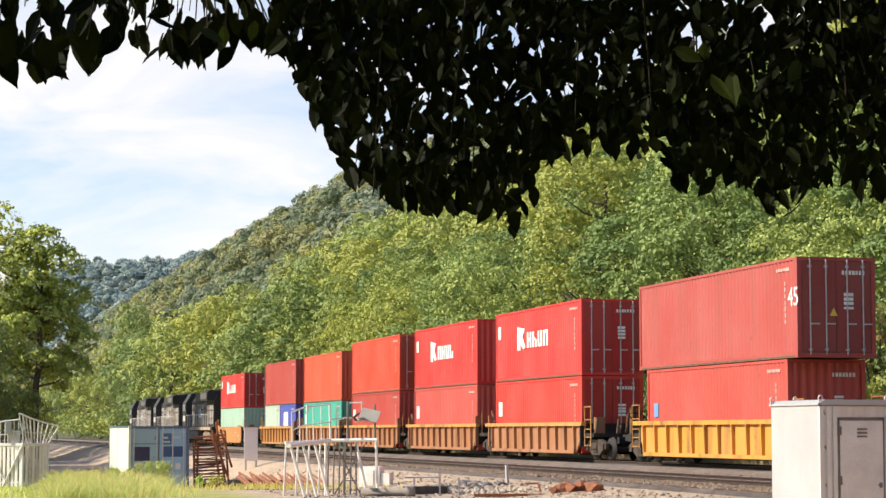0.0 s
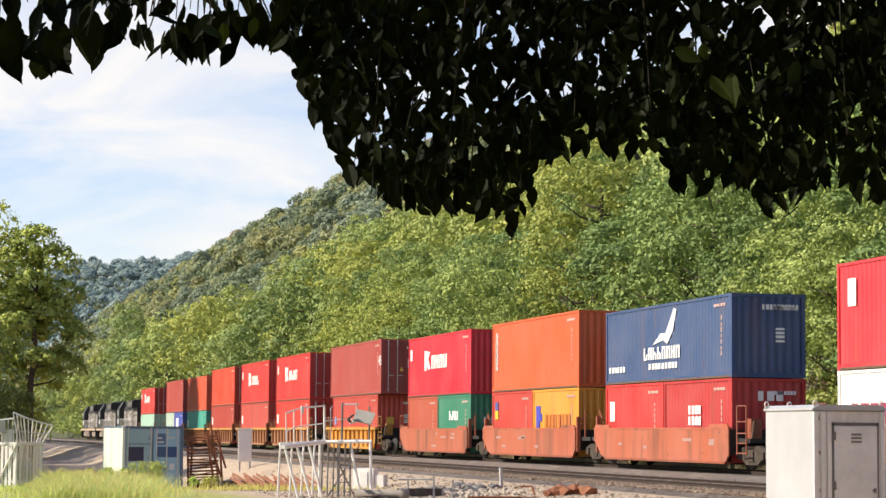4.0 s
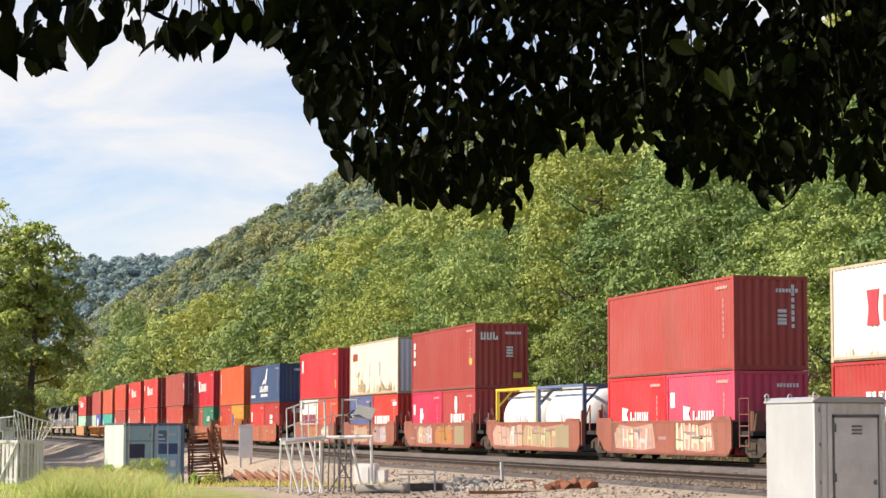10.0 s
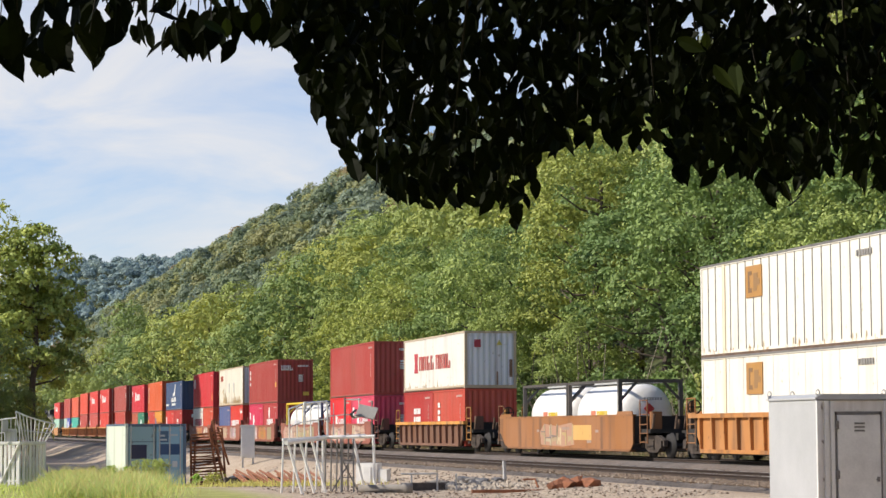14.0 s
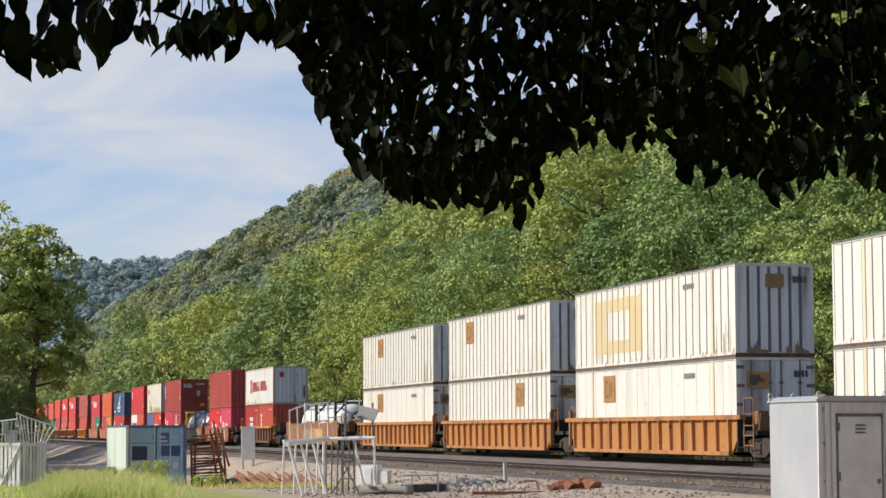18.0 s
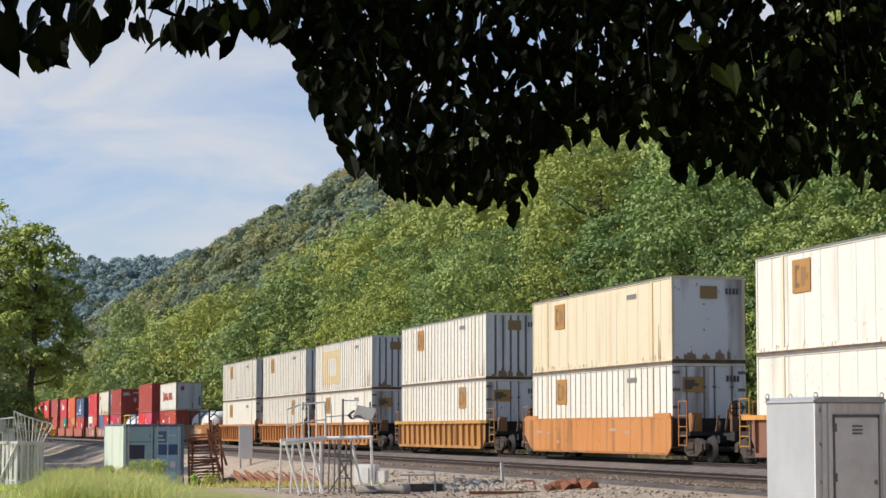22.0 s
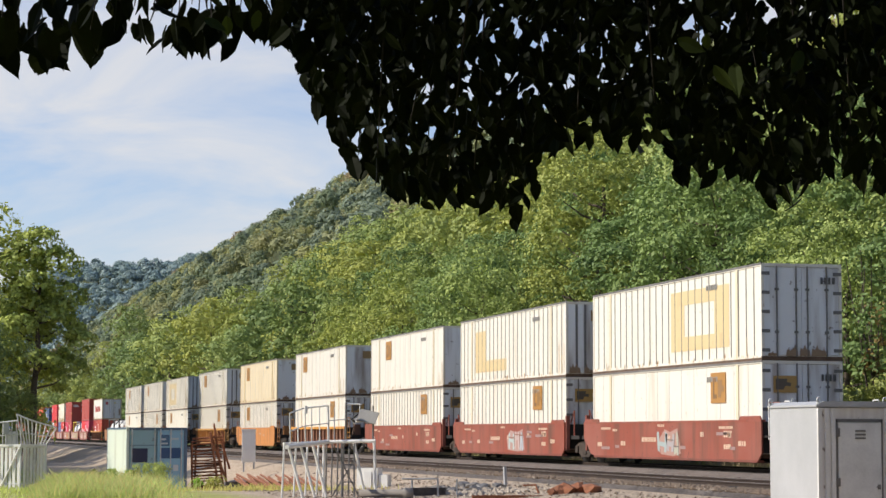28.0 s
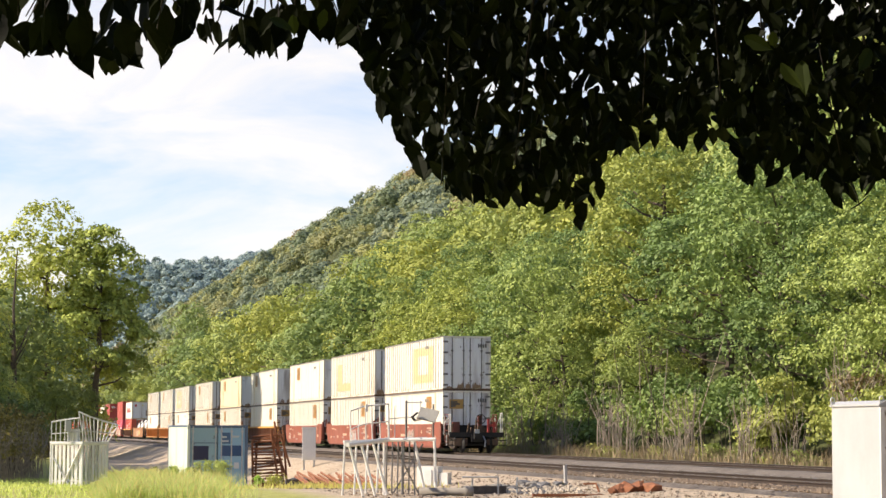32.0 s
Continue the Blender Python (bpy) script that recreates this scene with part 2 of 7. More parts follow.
def ground_material():
    m, nt, b = material("ground", 0.95)
    co = nt.nodes.new("ShaderNodeTexCoord")
    sep = nt.nodes.new("ShaderNodeSeparateXYZ")
    nt.links.new(co.outputs["Object"], sep.inputs[0])
    fine, broad = add_noise(nt, 7.0, 8, 0.8), add_noise(nt, 0.35, 5)
    gravel = ramp(nt, fine, [(0.33, (0.22, 0.155, 0.105)), (0.5, (0.47, 0.365, 0.26)), (0.64, (0.66, 0.55, 0.42))])
    dirt = ramp(nt, fine, [(0.3, (0.3, 0.215, 0.145)), (0.7, (0.5, 0.39, 0.28))])
    yard = mixed(nt, ramp(nt, broad, [(0.42, grey(0)), (0.6, grey(0.8))]), gravel, dirt)
    turf = ramp(nt, add_noise(nt, 3.0, 6), [(0.3, (0.24, 0.25, 0.06)), (0.7, (0.46, 0.44, 0.13))])
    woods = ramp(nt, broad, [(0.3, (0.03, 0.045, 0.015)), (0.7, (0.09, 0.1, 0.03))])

    def step(sock, lo, hi):
        mr = nt.nodes.new("ShaderNodeMapRange")
        mr.inputs[1].default_value, mr.inputs[2].default_value = lo, hi
        nt.links.new(sock, mr.inputs[0])
        return mr.outputs[0]

    c = mixed(nt, step(sep.outputs[0], 8.6, 7.4), yard, turf)
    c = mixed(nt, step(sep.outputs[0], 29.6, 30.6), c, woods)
    nt.links.new(c, b.inputs["Base Color"])
    bump(nt, b, fine, 0.6, 0.05)
    return m


def ballast_material(name, lo, hi):
    m, nt, b = material(name, 0.95)
    fine = add_noise(nt, 14.0, 6, 0.8)
    c = ramp(nt, fine, [(0.3, lo), (0.7, hi)])
    blot = ramp(nt, add_noise(nt, 0.5, 4), [(0.4, grey(0.7)), (0.7, grey(1.0))])
    nt.links.new(mixed(nt, 1.0, c, blot, "MULTIPLY"), b.inputs["Base Color"])
    bump(nt, b, fine, 0.8, 0.05)
    return m


GROUND = ground_material()
BALLAST = ballast_material("ballast", (0.09, 0.073, 0.062), (0.3, 0.253, 0.215))
TAN_BALLAST = ballast_material("tan_ballast", (0.17, 0.115, 0.075), (0.44, 0.34, 0.25))


# ---- mesh helpers ----
class Geo:
    """Vertices and faces of one mesh, gathered from simple solids."""

    def __init__(self):
        self.v, self.f = [], []

    def add(self, verts, faces):
        k = len(self.v)
        self.v += verts
        self.f += [tuple(i + k for i in face) for face in faces]
        return self

    def box(self, x0, x1, y0, y1, z0, z1):
        return self.add([(x0, y0, z0), (x1, y0, z0), (x1, y1, z0), (x0, y1, z0), (x0, y0, z1), (x1, y0, z1), (x1, y1, z1), (x0, y1, z1)],
                        [(0, 3, 2, 1), (4, 5, 6, 7), (0, 1, 5, 4), (1, 2, 6, 5), (2, 3, 7, 6), (3, 0, 4, 7)])

    def prism(self, outline, axis, lo, hi):
        """An outline in the plane across axis ('x', 'y', 'z'), drawn out from lo to hi."""
        n = len(outline)
        put = {"x": lambda p, c: (c, p[0], p[1]), "y": lambda p, c: (p[0], c, p[1]), "z": lambda p, c: (p[0], p[1], c)}[axis]
        verts = [put(p, lo) for p in outline] + [put(p, hi) for p in outline]
        faces = [tuple(range(n)), tuple(range(2 * n - 1, n - 1, -1))] + [(i, n + i, n + (i + 1) % n, (i + 1) % n) for i in range(n)]
        return self.add(verts, faces)

    def tube(self, p, q, r, r2=None, n=6):
        p, q = Vector(p), Vector(q)
        d = (q - p).normalized()
        u = d.orthogonal().normalized()
        w = d.cross(u)
        r2 = r if r2 is None else r2
        ring = [(math.cos(6.28318 * i / n), math.sin(6.28318 * i / n)) for i in range(n)]
        verts = [tuple(p + (u * c + w * s) * r) for c, s in ring] + [tuple(q + (u * c + w * s) * r2) for c, s in ring]
        faces = [(i, (i + 1) % n, n + (i + 1) % n, n + i) for i in range(n)] + [tuple(range(n - 1, -1, -1)), tuple(range(n, 2 * n))]
        return self.add(verts, faces)

    def path(self, pts, r, r2=None, n=6):
        """One bent tube through points, tapering from r to r2."""
        r2 = r if r2 is None else r2
        pts = [Vector(p) for p in pts]
        m = len(pts) - 1
        u = (pts[1] - pts[0]).orthogonal().normalized()
        verts, faces = [], []
        for i, p in enumerate(pts):
            d = (pts[min(i + 1, m)] - pts[max(i - 1, 0)]).normalized()
            u = (u - d * u.dot(d)).normalized()
            w = d.cross(u)
            rr = r + (r2 - r) * i / m
            verts += [tuple(p + (u * math.cos(6.28318 * j / n) + w * math.sin(6.28318 * j / n)) * rr) for j in range(n)]
            if i:
                k = (i - 1) * n
                faces += [(k + j, k + (j + 1) % n, k + n + (j + 1) % n, k + n + j) for j in range(n)]
        faces += [tuple(range(n - 1, -1, -1)), tuple(range(m * n, m * n + n))]
        return self.add(verts, faces)

    def lathe(self, profile, axis="y", n=16):
        """Turns (along, radius) pairs round the axis."""
        verts, faces = [], []
        for a_, r in profile:
            for i in range(n):
                c, s = r * math.cos(6.28318 * i / n), r * math.sin(6.28318 * i / n)
                verts.append({"y": (c, a_, s), "x": (a_, c, s), "z": (c, s, a_)}[axis])
        for j in range(len(profile) - 1):
            for i in range(n):
                k = (i + 1) % n
                faces.append((j * n + i, j * n + k, (j + 1) * n + k, (j + 1) * n + i))
        faces += [tuple(range(n - 1, -1, -1)), tuple(range((len(profile) - 1) * n, len(profile) * n))]
        return self.add(verts, faces)

    def moved(self, m):
        self.v = [tuple(m @ Vector(p)) for p in self.v]
        return self

    def mesh(self, name, mat, smooth=False):
        me = bpy.data.meshes.new(name)
        me.from_pydata(self.v, [], self.f)
        me.materials.append(mat)
        if smooth:
            me.polygons.foreach_set("use_smooth", [True] * len(me.polygons))
        me.update()
        return me


def part(name, geo, mat, parent, label="", color=None, at=None, smooth=False):
    """One mesh object under a thing or under a part; geo is a Geo or a mesh to share."""
    me = geo if isinstance(geo, bpy.types.Mesh) else geo.mesh(name, mat, smooth)
    ob = new(name, me)
    ob.parent = parent
    if at is not None:
        ob.matrix_basis = at
    if color:
        ob.color = (*color, 1)
    return tagged(ob, label)


def thing(name, label, category, at=None, group="", kind=""):
    ob = new(name)
    ob.empty_display_size = 0.2
    if at is not None:
        ob.matrix_basis = at
    return tagged(ob, label, category, group, kind)


def single(name, geo, mat, label, category="", group="", kind="", at=None, color=None, smooth=False):
    """A thing that is one mesh."""
    ob = part(name, geo, mat, None, label, color, at, smooth)
    return tagged(ob, label, category, group, kind)


def smoothstep(lo, hi, v):
    k = min(1.0, max(0.0, (v - lo) / (hi - lo)))
    return k * k * (3 - 2 * k)


# ---- the ground ----
TRACK_NEAR, TRACK_FAR = 18.6, 26.12      # centre lines; the rail heads lie at height 0


def ground_z(x, y):
    yard = -0.45 - 0.83 * smoothstep(52, 86, y) + 0.75 * smoothstep(230, 420, y)
    bed = -0.24
    if x < 16.6:
        z = yard + (bed - yard) * smoothstep(12.4, 16.6, x)
        z += 0.35 * smoothstep(7, -12, x) * smoothstep(120, 60, y) + 1.5 * smoothstep(-10, -60, x)
    elif x < 28.2:
        z = bed
    else:
        z = bed - 0.5 * smoothstep(28.2, 30.5, x)
    # the long wooded ridge beside the line, and the hill that closes the valley
    if x > 34:
        rise = 0.655 * (min(x, 190) - 34) * (0.76 + 0.24 * smoothstep(380, 950, y)) * (1 + 0.05 * noise.noise((x * 0.01, y * 0.006, 3)))
        z += rise - 0.35 * max(0, x - 205)
    if y > 1700:
        far = 205 * smoothstep(1750, 2500, y + 0.3 * abs(x - 150)) * (0.8 + 0.00062 * (min(x, 420) - 110) + 0.03 * noise.noise((x * 0.012, 1.7, 5))) * smoothstep(20, 130, x)
        z = max(z, far)
    return z + (0.05 * noise.noise((x * 0.4, y * 0.4, 0)) if x < 15 else 0)


def spaced(*runs):
    """Coordinates from (start, end, step) runs."""
    out = []
    for lo, hi, st in runs:
        n = max(1, round((hi - lo) / st))
        out += [lo + (hi - lo) * i / n for i in range(n)]
    return out + [runs[-1][1]]


def build_ground():
    xs = spaced((-1200, -100, 100), (-100, -20, 8), (-20, 12, 1.6), (12, 17, 0.5), (17, 28, 5.5), (28, 36, 1), (36, 210, 6), (210, 900, 60))
    ys = spaced((-300, 0, 30), (0, 30, 5), (30, 130, 1.6), (130, 420, 6), (420, 1700, 40), (1700, 2800, 50), (2800, 3600, 200))
    g = Geo()
    g.v = [(x, y, ground_z(x, y)) for y in ys for x in xs]
    n = len(xs)
    g.f = [(j * n + i, j * n + i + 1, (j + 1) * n + i + 1, (j + 1) * n + i) for j in range(len(ys) - 1) for i in range(n - 1)]
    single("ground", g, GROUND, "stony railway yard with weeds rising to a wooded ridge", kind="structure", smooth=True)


build_ground()


def build_track(name, x, y0, y1, label, ties_from, ties_to):
    tr = thing(name, label, "railway track", kind="structure")
    bed = Geo().prism([(x - 2.6, -0.36), (x - 1.8, -0.1), (x + 1.8, -0.1), (x + 2.6, -0.36)], "y", y0, y1)
    part("ballast_bed", bed, BALLAST, tr, "grey crushed stone ballast")
    for side in (-1, 1):
        c = x + side * 0.755
        rail = Geo().prism([(c - 0.07, -0.165), (c + 0.07, -0.165), (c + 0.07, -0.15), (c + 0.012, -0.13), (c + 0.012, -0.045),
                            (c + 0.036, -0.03), (c + 0.036, -0.004), (c - 0.036, -0.004), (c - 0.036, -0.03), (c - 0.012, -0.045),
                            (c - 0.012, -0.13), (c - 0.07, -0.15)], "y", y0, y1)
        part("rail", rail, RAIL_SIDE, tr, "rusty brown steel rail")
        part("rail_head", Geo().box(c - 0.033, c + 0.033, y0, y1, -0.005, 0.0), RAIL_TOP, tr, "bright worn rail head")
    tie = Geo().box(-1.3, 1.3, -0.11, 0.11, -0.14, 0.0).mesh("tie", TIE)
    for k in range(int((ties_to - ties_from) / 0.52)):
        part("tie", tie, TIE, tr, at=pose(x, ties_from + 0.52 * k, -0.095 + random.uniform(-0.012, 0.006), 0, 0, random.uniform(-1, 1)))


build_track("track_1", TRACK_NEAR, -40, 1500, "empty track with rusty rails on grey ballast", 40, 160)
build_track("track_2", TRACK_FAR, -40, 1500, "main track with worn rails under the train", 52, 150)


# ---- the train ----
# metres that the train has run by each moment
RUN = [(0, 0.0), (4, 54.4), (8, 108.8), (9.5, 129.1), (11, 148.8), (16, 213.8), (22, 291.8), (28, 369.8), (32, 421.8)]
train = []                               # (thing, distance along the track at the start)


def on_train(ob, y, x, z, turn=0):
    ob.matrix_basis = pose(x, y, z, 0, 0, turn)
    train.append((ob, y, x, z, turn))
    return ob


meshes = {}


def shared(key, make, mat, smooth=False):
    """A mesh made once and used by all alike parts."""
    if key not in meshes:
        meshes[key] = make().mesh(key[0], mat, smooth)
    return meshes[key]


def corrugated(length, z0, z1, face, out, period=0.279, depth=0.036, y0=0.0):
    """A pressed steel wall along y at x=face, its waves towards out (+1 or -1)."""
    g = Geo()
    n = round(length / period)
    p = length / n
    ys = []
    for k in range(n):
        b = y0 + k * p
        ys += [(b, 0), (b + 0.26 * p, 0), (b + 0.5 * p, 1), (b + 0.76 * p, 1)]
    ys.append((y0 + length, 0))
    for y, d in ys:
        g.v += [(face + out * d * depth, y, z0), (face + out * d * depth, y, z1)]
    for k in range(len(ys) - 1):
        i = 2 * k
        g.f.append((i, i + 2, i + 3, i + 1) if out > 0 else (i, i + 1, i + 3, i + 2))
    return g


def turned(g):
    """The same wall across the box: along x at a given y."""
    g.v = [(y, x, z) for x, y, z in g.v]
    return g


def box_frame(L, W, H, post=0.12, sill=0.14):
    g, h = Geo(), W / 2
    for y0, y1 in ((0, post), (L - post, L)):
        for x0, x1 in ((-h, -h + post), (h - post, h)):
            g.box(x0, x1, y0, y1, 0.0, H)
        g.box(-h + post, h - post, y0, y1, 0.0, sill).box(-h + post, h - post, y0, y1, H - 0.1, H)
    for x0, x1 in ((-h, -h + 0.07), (h - 0.07, h)):
        g.box(x0, x1, post, L - post, 0.0, sill).box(x0, x1, post, L - post, H - 0.08, H)
    return g


def castings():
    g = Geo()
    g.box(-0.09, 0.09, -0.09, 0.09, -0.06, 0.06)
    return g


def container(L, H, color, label, door=False, W=2.44, frame=None, roof=None, material_=None, end_color=None):
    """A steel box container; its near end is at y=0."""
    mat = material_ or PAINT
    label = label if len(label.split()) > 3 else label + " on the train"
    c = thing("shipping_container", label, "container", group="containers on the train")
    h = W / 2
    dark = tuple(v * 0.9 for v in color)
    part("frame", shared(("frame", L, W, H), lambda: box_frame(L, W, H), mat), mat, c, color=frame or color)
    for side in (-1, 1):
        part("side_wall", shared(("side_wall", L, H, W, side), lambda: corrugated(L - 0.24, 0.14, H - 0.08, side * (h - 0.05), side, y0=0.12), mat), mat, c, color=color)
    part("roof", shared(("roof", L, W, H), lambda: Geo().box(-h + 0.07, h - 0.07, 0.12, L - 0.12, H - 0.06, H - 0.02), mat), mat, c, color=roof or dark)
    part("floor", shared(("floor", L, W, H), lambda: Geo().box(-h + 0.07, h - 0.07, 0.12, L - 0.12, 0.06, 0.14), DARK_STEEL), DARK_STEEL, c)
    part("end_wall", shared(("end_wall", L, W, H), lambda: turned(corrugated(W - 0.24, 0.14, H - 0.1, L - 0.05, 1, y0=-h + 0.12)), mat), mat, c, color=color)
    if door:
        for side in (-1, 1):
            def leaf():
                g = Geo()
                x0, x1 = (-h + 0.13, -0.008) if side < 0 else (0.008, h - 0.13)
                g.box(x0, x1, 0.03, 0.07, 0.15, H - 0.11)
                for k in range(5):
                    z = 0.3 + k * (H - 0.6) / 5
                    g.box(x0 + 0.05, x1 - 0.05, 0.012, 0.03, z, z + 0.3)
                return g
            # door colour darkened to imitate the shaded end of the box
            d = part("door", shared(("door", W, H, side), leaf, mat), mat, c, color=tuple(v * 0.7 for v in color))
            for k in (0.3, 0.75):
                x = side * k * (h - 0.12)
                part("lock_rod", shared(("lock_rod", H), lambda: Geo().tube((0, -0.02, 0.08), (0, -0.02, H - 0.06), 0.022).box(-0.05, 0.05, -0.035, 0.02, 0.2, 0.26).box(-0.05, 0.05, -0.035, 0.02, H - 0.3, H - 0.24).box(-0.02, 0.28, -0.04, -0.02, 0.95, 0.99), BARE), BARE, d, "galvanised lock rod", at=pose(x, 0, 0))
    else:
        part("front_wall", shared(("front_wall", L, W, H), lambda: turned(corrugated(W - 0.24, 0.14, H - 0.1, 0.05, -1, y0=-h + 0.12)), mat), mat, c, color=end_color or color)
    # dark rails: grime, and the seam shadow between stacked boxes painted in
    for x in (-h - 0.004, h - 0.046):
        part("bottom_rail", shared(("bottom_rail", L), lambda: Geo().box(0, 0.05, 0.18, L - 0.18, 0.0, 0.06), RUST_GRIME), RUST_GRIME, c, "grimy bottom rail with painted seam shade", at=pose(x, 0, 0))
    cast = shared(("corner_casting",), castings, mat)
    for x in (-h + 0.085, h - 0.085):
        for y in (0.085, L - 0.085):
            for z in (0.055, H - 0.055):
                part("corner_casting", cast, mat, c, color=frame or color, at=pose(x, y, z))
    return c


def domestic(H, color, label, posts=True, door=True, cream=None):
    """A 53-foot aluminium box: flat panels between dark posts."""
    L, W = 16.15, 2.59
    h = W / 2
    c = thing("domestic_container", label, "container", group="white containers on the train")
    part("frame", shared(("frame53",), lambda: box_frame(L, W, H, 0.09, 0.16), CLEAN), CLEAN, c, color=color)
    xin = h - 0.03
    for side in (-1, 1):
        part("side_wall", shared(("side_wall53", side, H), lambda: Geo().box(*sorted((side * xin, side * (xin - 0.03))), 0.09, L - 0.09, 0.16, H - 0.08), CLEAN), CLEAN, c, color=color)
    n = 26
    if posts:
        pm = shared(("side_post", H), lambda: Geo().box(-0.022, 0.0, -0.018, 0.018, 0.16, H - 0.08), POST_ALLOY)
        for k in range(1, n):
            part("side_post", pm, POST_ALLOY, c, at=pose(-xin, L * k / n, 0))
    else:
        pm = shared(("side_seam", H), lambda: Geo().box(-0.006, 0.0, -0.012, 0.012, 0.16, H - 0.08), BARE)
        for k in range(1, 14):
            part("side_seam", pm, BARE, c, at=pose(-xin, L * k / 14, 0))
    # lifting posts at the 40-foot points
    for y in (1.98, L - 1.98):
        part("lift_post", shared(("lift_post", H), lambda: Geo().box(-0.028, 0.0, -0.09, 0.09, 0.0, H), CLEAN), CLEAN, c, color=tuple(v * f for v, f in zip(color, (0.95, 0.88, 0.72))), at=pose(-h + 0.026, y, 0))
    part("roof", shared(("roof53",), lambda: Geo().box(-h + 0.03, h - 0.03, 0.09, L - 0.09, H - 0.05, H - 0.01), DARK_STEEL), DARK_STEEL, c, "grey metal roof")
    part("roof_edge", shared(("roof_edge",), lambda: Geo().box(-h - 0.012, -h + 0.03, 0.0, L, H - 0.05, H + 0.012).box(h - 0.03, h + 0.012, 0.0, L, H - 0.05, H + 0.012), DARK_STEEL), DARK_STEEL, c, "dark grey roof edge")
    part("floor", shared(("floor53",), lambda: Geo().box(-h + 0.03, h - 0.03, 0.09, L - 0.09, 0.05, 0.16), DARK_STEEL), DARK_STEEL, c)
    # rusty rail that also paints the seam shadow under the box
    part("bottom_rail", shared(("bottom_rail53",), lambda: Geo().box(-h - 0.01, -h + 0.05, 0.0, L, 0.0, 0.075).box(h - 0.05, h + 0.01, 0.0, L, 0.0, 0.075).box(-h, h, -0.008, 0.05, 0.0, 0.12), RUST_GRIME), RUST_GRIME, c, "rusty grimy bottom rail with painted seam shade")
    part("end_wall", shared(("end_wall53", H), lambda: Geo().box(-h + 0.09, h - 0.09, L - 0.07, L - 0.02, 0.16, H - 0.1), CLEAN), CLEAN, c, color=color)
    grey_end = (0.78, 0.8, 0.81)
    if door:
        for side in (-1, 1):
            x0, x1 = (-h + 0.1, -0.006) if side < 0 else (0.006, h - 0.1)
            d = part("door", shared(("door53", side, H), lambda: Geo().box(x0, x1, 0.02, 0.07, 0.17, H - 0.11), GRIMY), GRIMY, c, color=grey_end)
            for k in (0.14, 0.62):
                part("lock_rod", shared(("lock_rod53", H), lambda: Geo().tube((0, -0.01, 0.1), (0, -0.01, H - 0.08), 0.026).box(-0.06, 0.06, -0.03, 0.02, H * 0.28, H * 0.28 + 0.07).box(-0.06, 0.06, -0.03, 0.02, H * 0.72, H * 0.72 + 0.07), DARK_STEEL), DARK_STEEL, d, at=pose(side * k * h, 0, 0))
            for k in range(5):
                part("hinge", shared(("hinge53",), lambda: Geo().box(-0.13, 0.13, -0.012, 0.02, -0.05, 0.05), DARK_STEEL), DARK_STEEL, d, at=pose(side * (h - 0.14), 0.01, 0.3 + k * (H - 0.6) / 4))
    else:
        part("front_wall", shared(("front_wall53", H), lambda: Geo().box(-h + 0.09, h - 0.09, 0.02, 0.07, 0.16, H - 0.1), GRIMY), GRIMY, c, color=grey_end)
        for k in range(1, 7) if posts else ():
            part("end_post", shared(("end_post", H), lambda: Geo().box(-0.045, 0.045, 0.0, 0.02, 0.16, H - 0.1), DARK_STEEL), DARK_STEEL, c, at=pose(-h + 0.09 + (W - 0.18) * k / 7, 0, 0))
    return c


def mark(c, L, W, u, v, w, h, color, label="", end=False, name="marking", d=0.0, outline=None, H=2.9):
    """A painted patch on the side that faces the yard, u metres from the far end, v metres up; or on the near end, u from its yard-side edge."""
    g = Geo()
    if outline:
        pts = [(p[0] * w, p[1] * h) for p in outline]
    else:
        pts = [(0, 0), (w, 0), (w, h), (0, h)]
    if end:
        g.prism([(-W / 2 + u + p[0], v + p[1]) for p in pts], "y", -0.02 - d, -0.012 - d)
    else:
        g.prism([(L - u - p[0], v + p[1]) for p in pts], "x", -W / 2 - 0.006 - d, -W / 2 + 0.012 - d)
    return part(name, g, MARK, c, label, color)


WHITE, YELLOW, ORANGE = (0.8, 0.8, 0.78), (0.75, 0.5, 0.08), (0.4, 0.2, 0.05)


def bars(c, L, W, u, v, w, h, color, n=6, end=False, seed=1, upright=False):
    """Rows of small unreadable characters as plain bars."""
    rnd = random.Random(seed)
    g = Geo()
    p = 0.0
    for k in range(n):
        size = (h if upright else w) / n
        a0, a1 = p, p + size * rnd.uniform(0.55, 0.82)
        p += size
        q = [(0, a0), (w, a0), (w, a1), (0, a1)] if upright else [(a0, 0), (a1, 0), (a1, h), (a0, h)]
        if end:
            g.prism([(-W / 2 + u + i, v + j) for i, j in q], "y", -0.02, -0.012)
        else:
            g.prism([(L - u - i, v + j) for i, j in q], "x", -W / 2 - 0.006, -W / 2 + 0.012)
    return tagged(part("lettering", g, MARK, c, color=color), kind="stuff")


STEP = [(0, 0), (0.5, 0), (0.62, 0.35), (0.95, 0.3), (1, 0.62), (0.7, 0.7), (0.75, 1), (0, 1)]
SAIL = [(0, 0), (0.35, 0.32), (0.55, 0.3), (0.9, 1.0), (1.0, 0.95), (0.85, 0.35), (0.62, 0.0), (0.45, 0.12)]
RINGS = [(0.2, 0), (0.8, 0), (1, 0.3), (1, 0.7), (0.8, 1), (0.2, 1), (0, 0.7), (0, 0.3)]


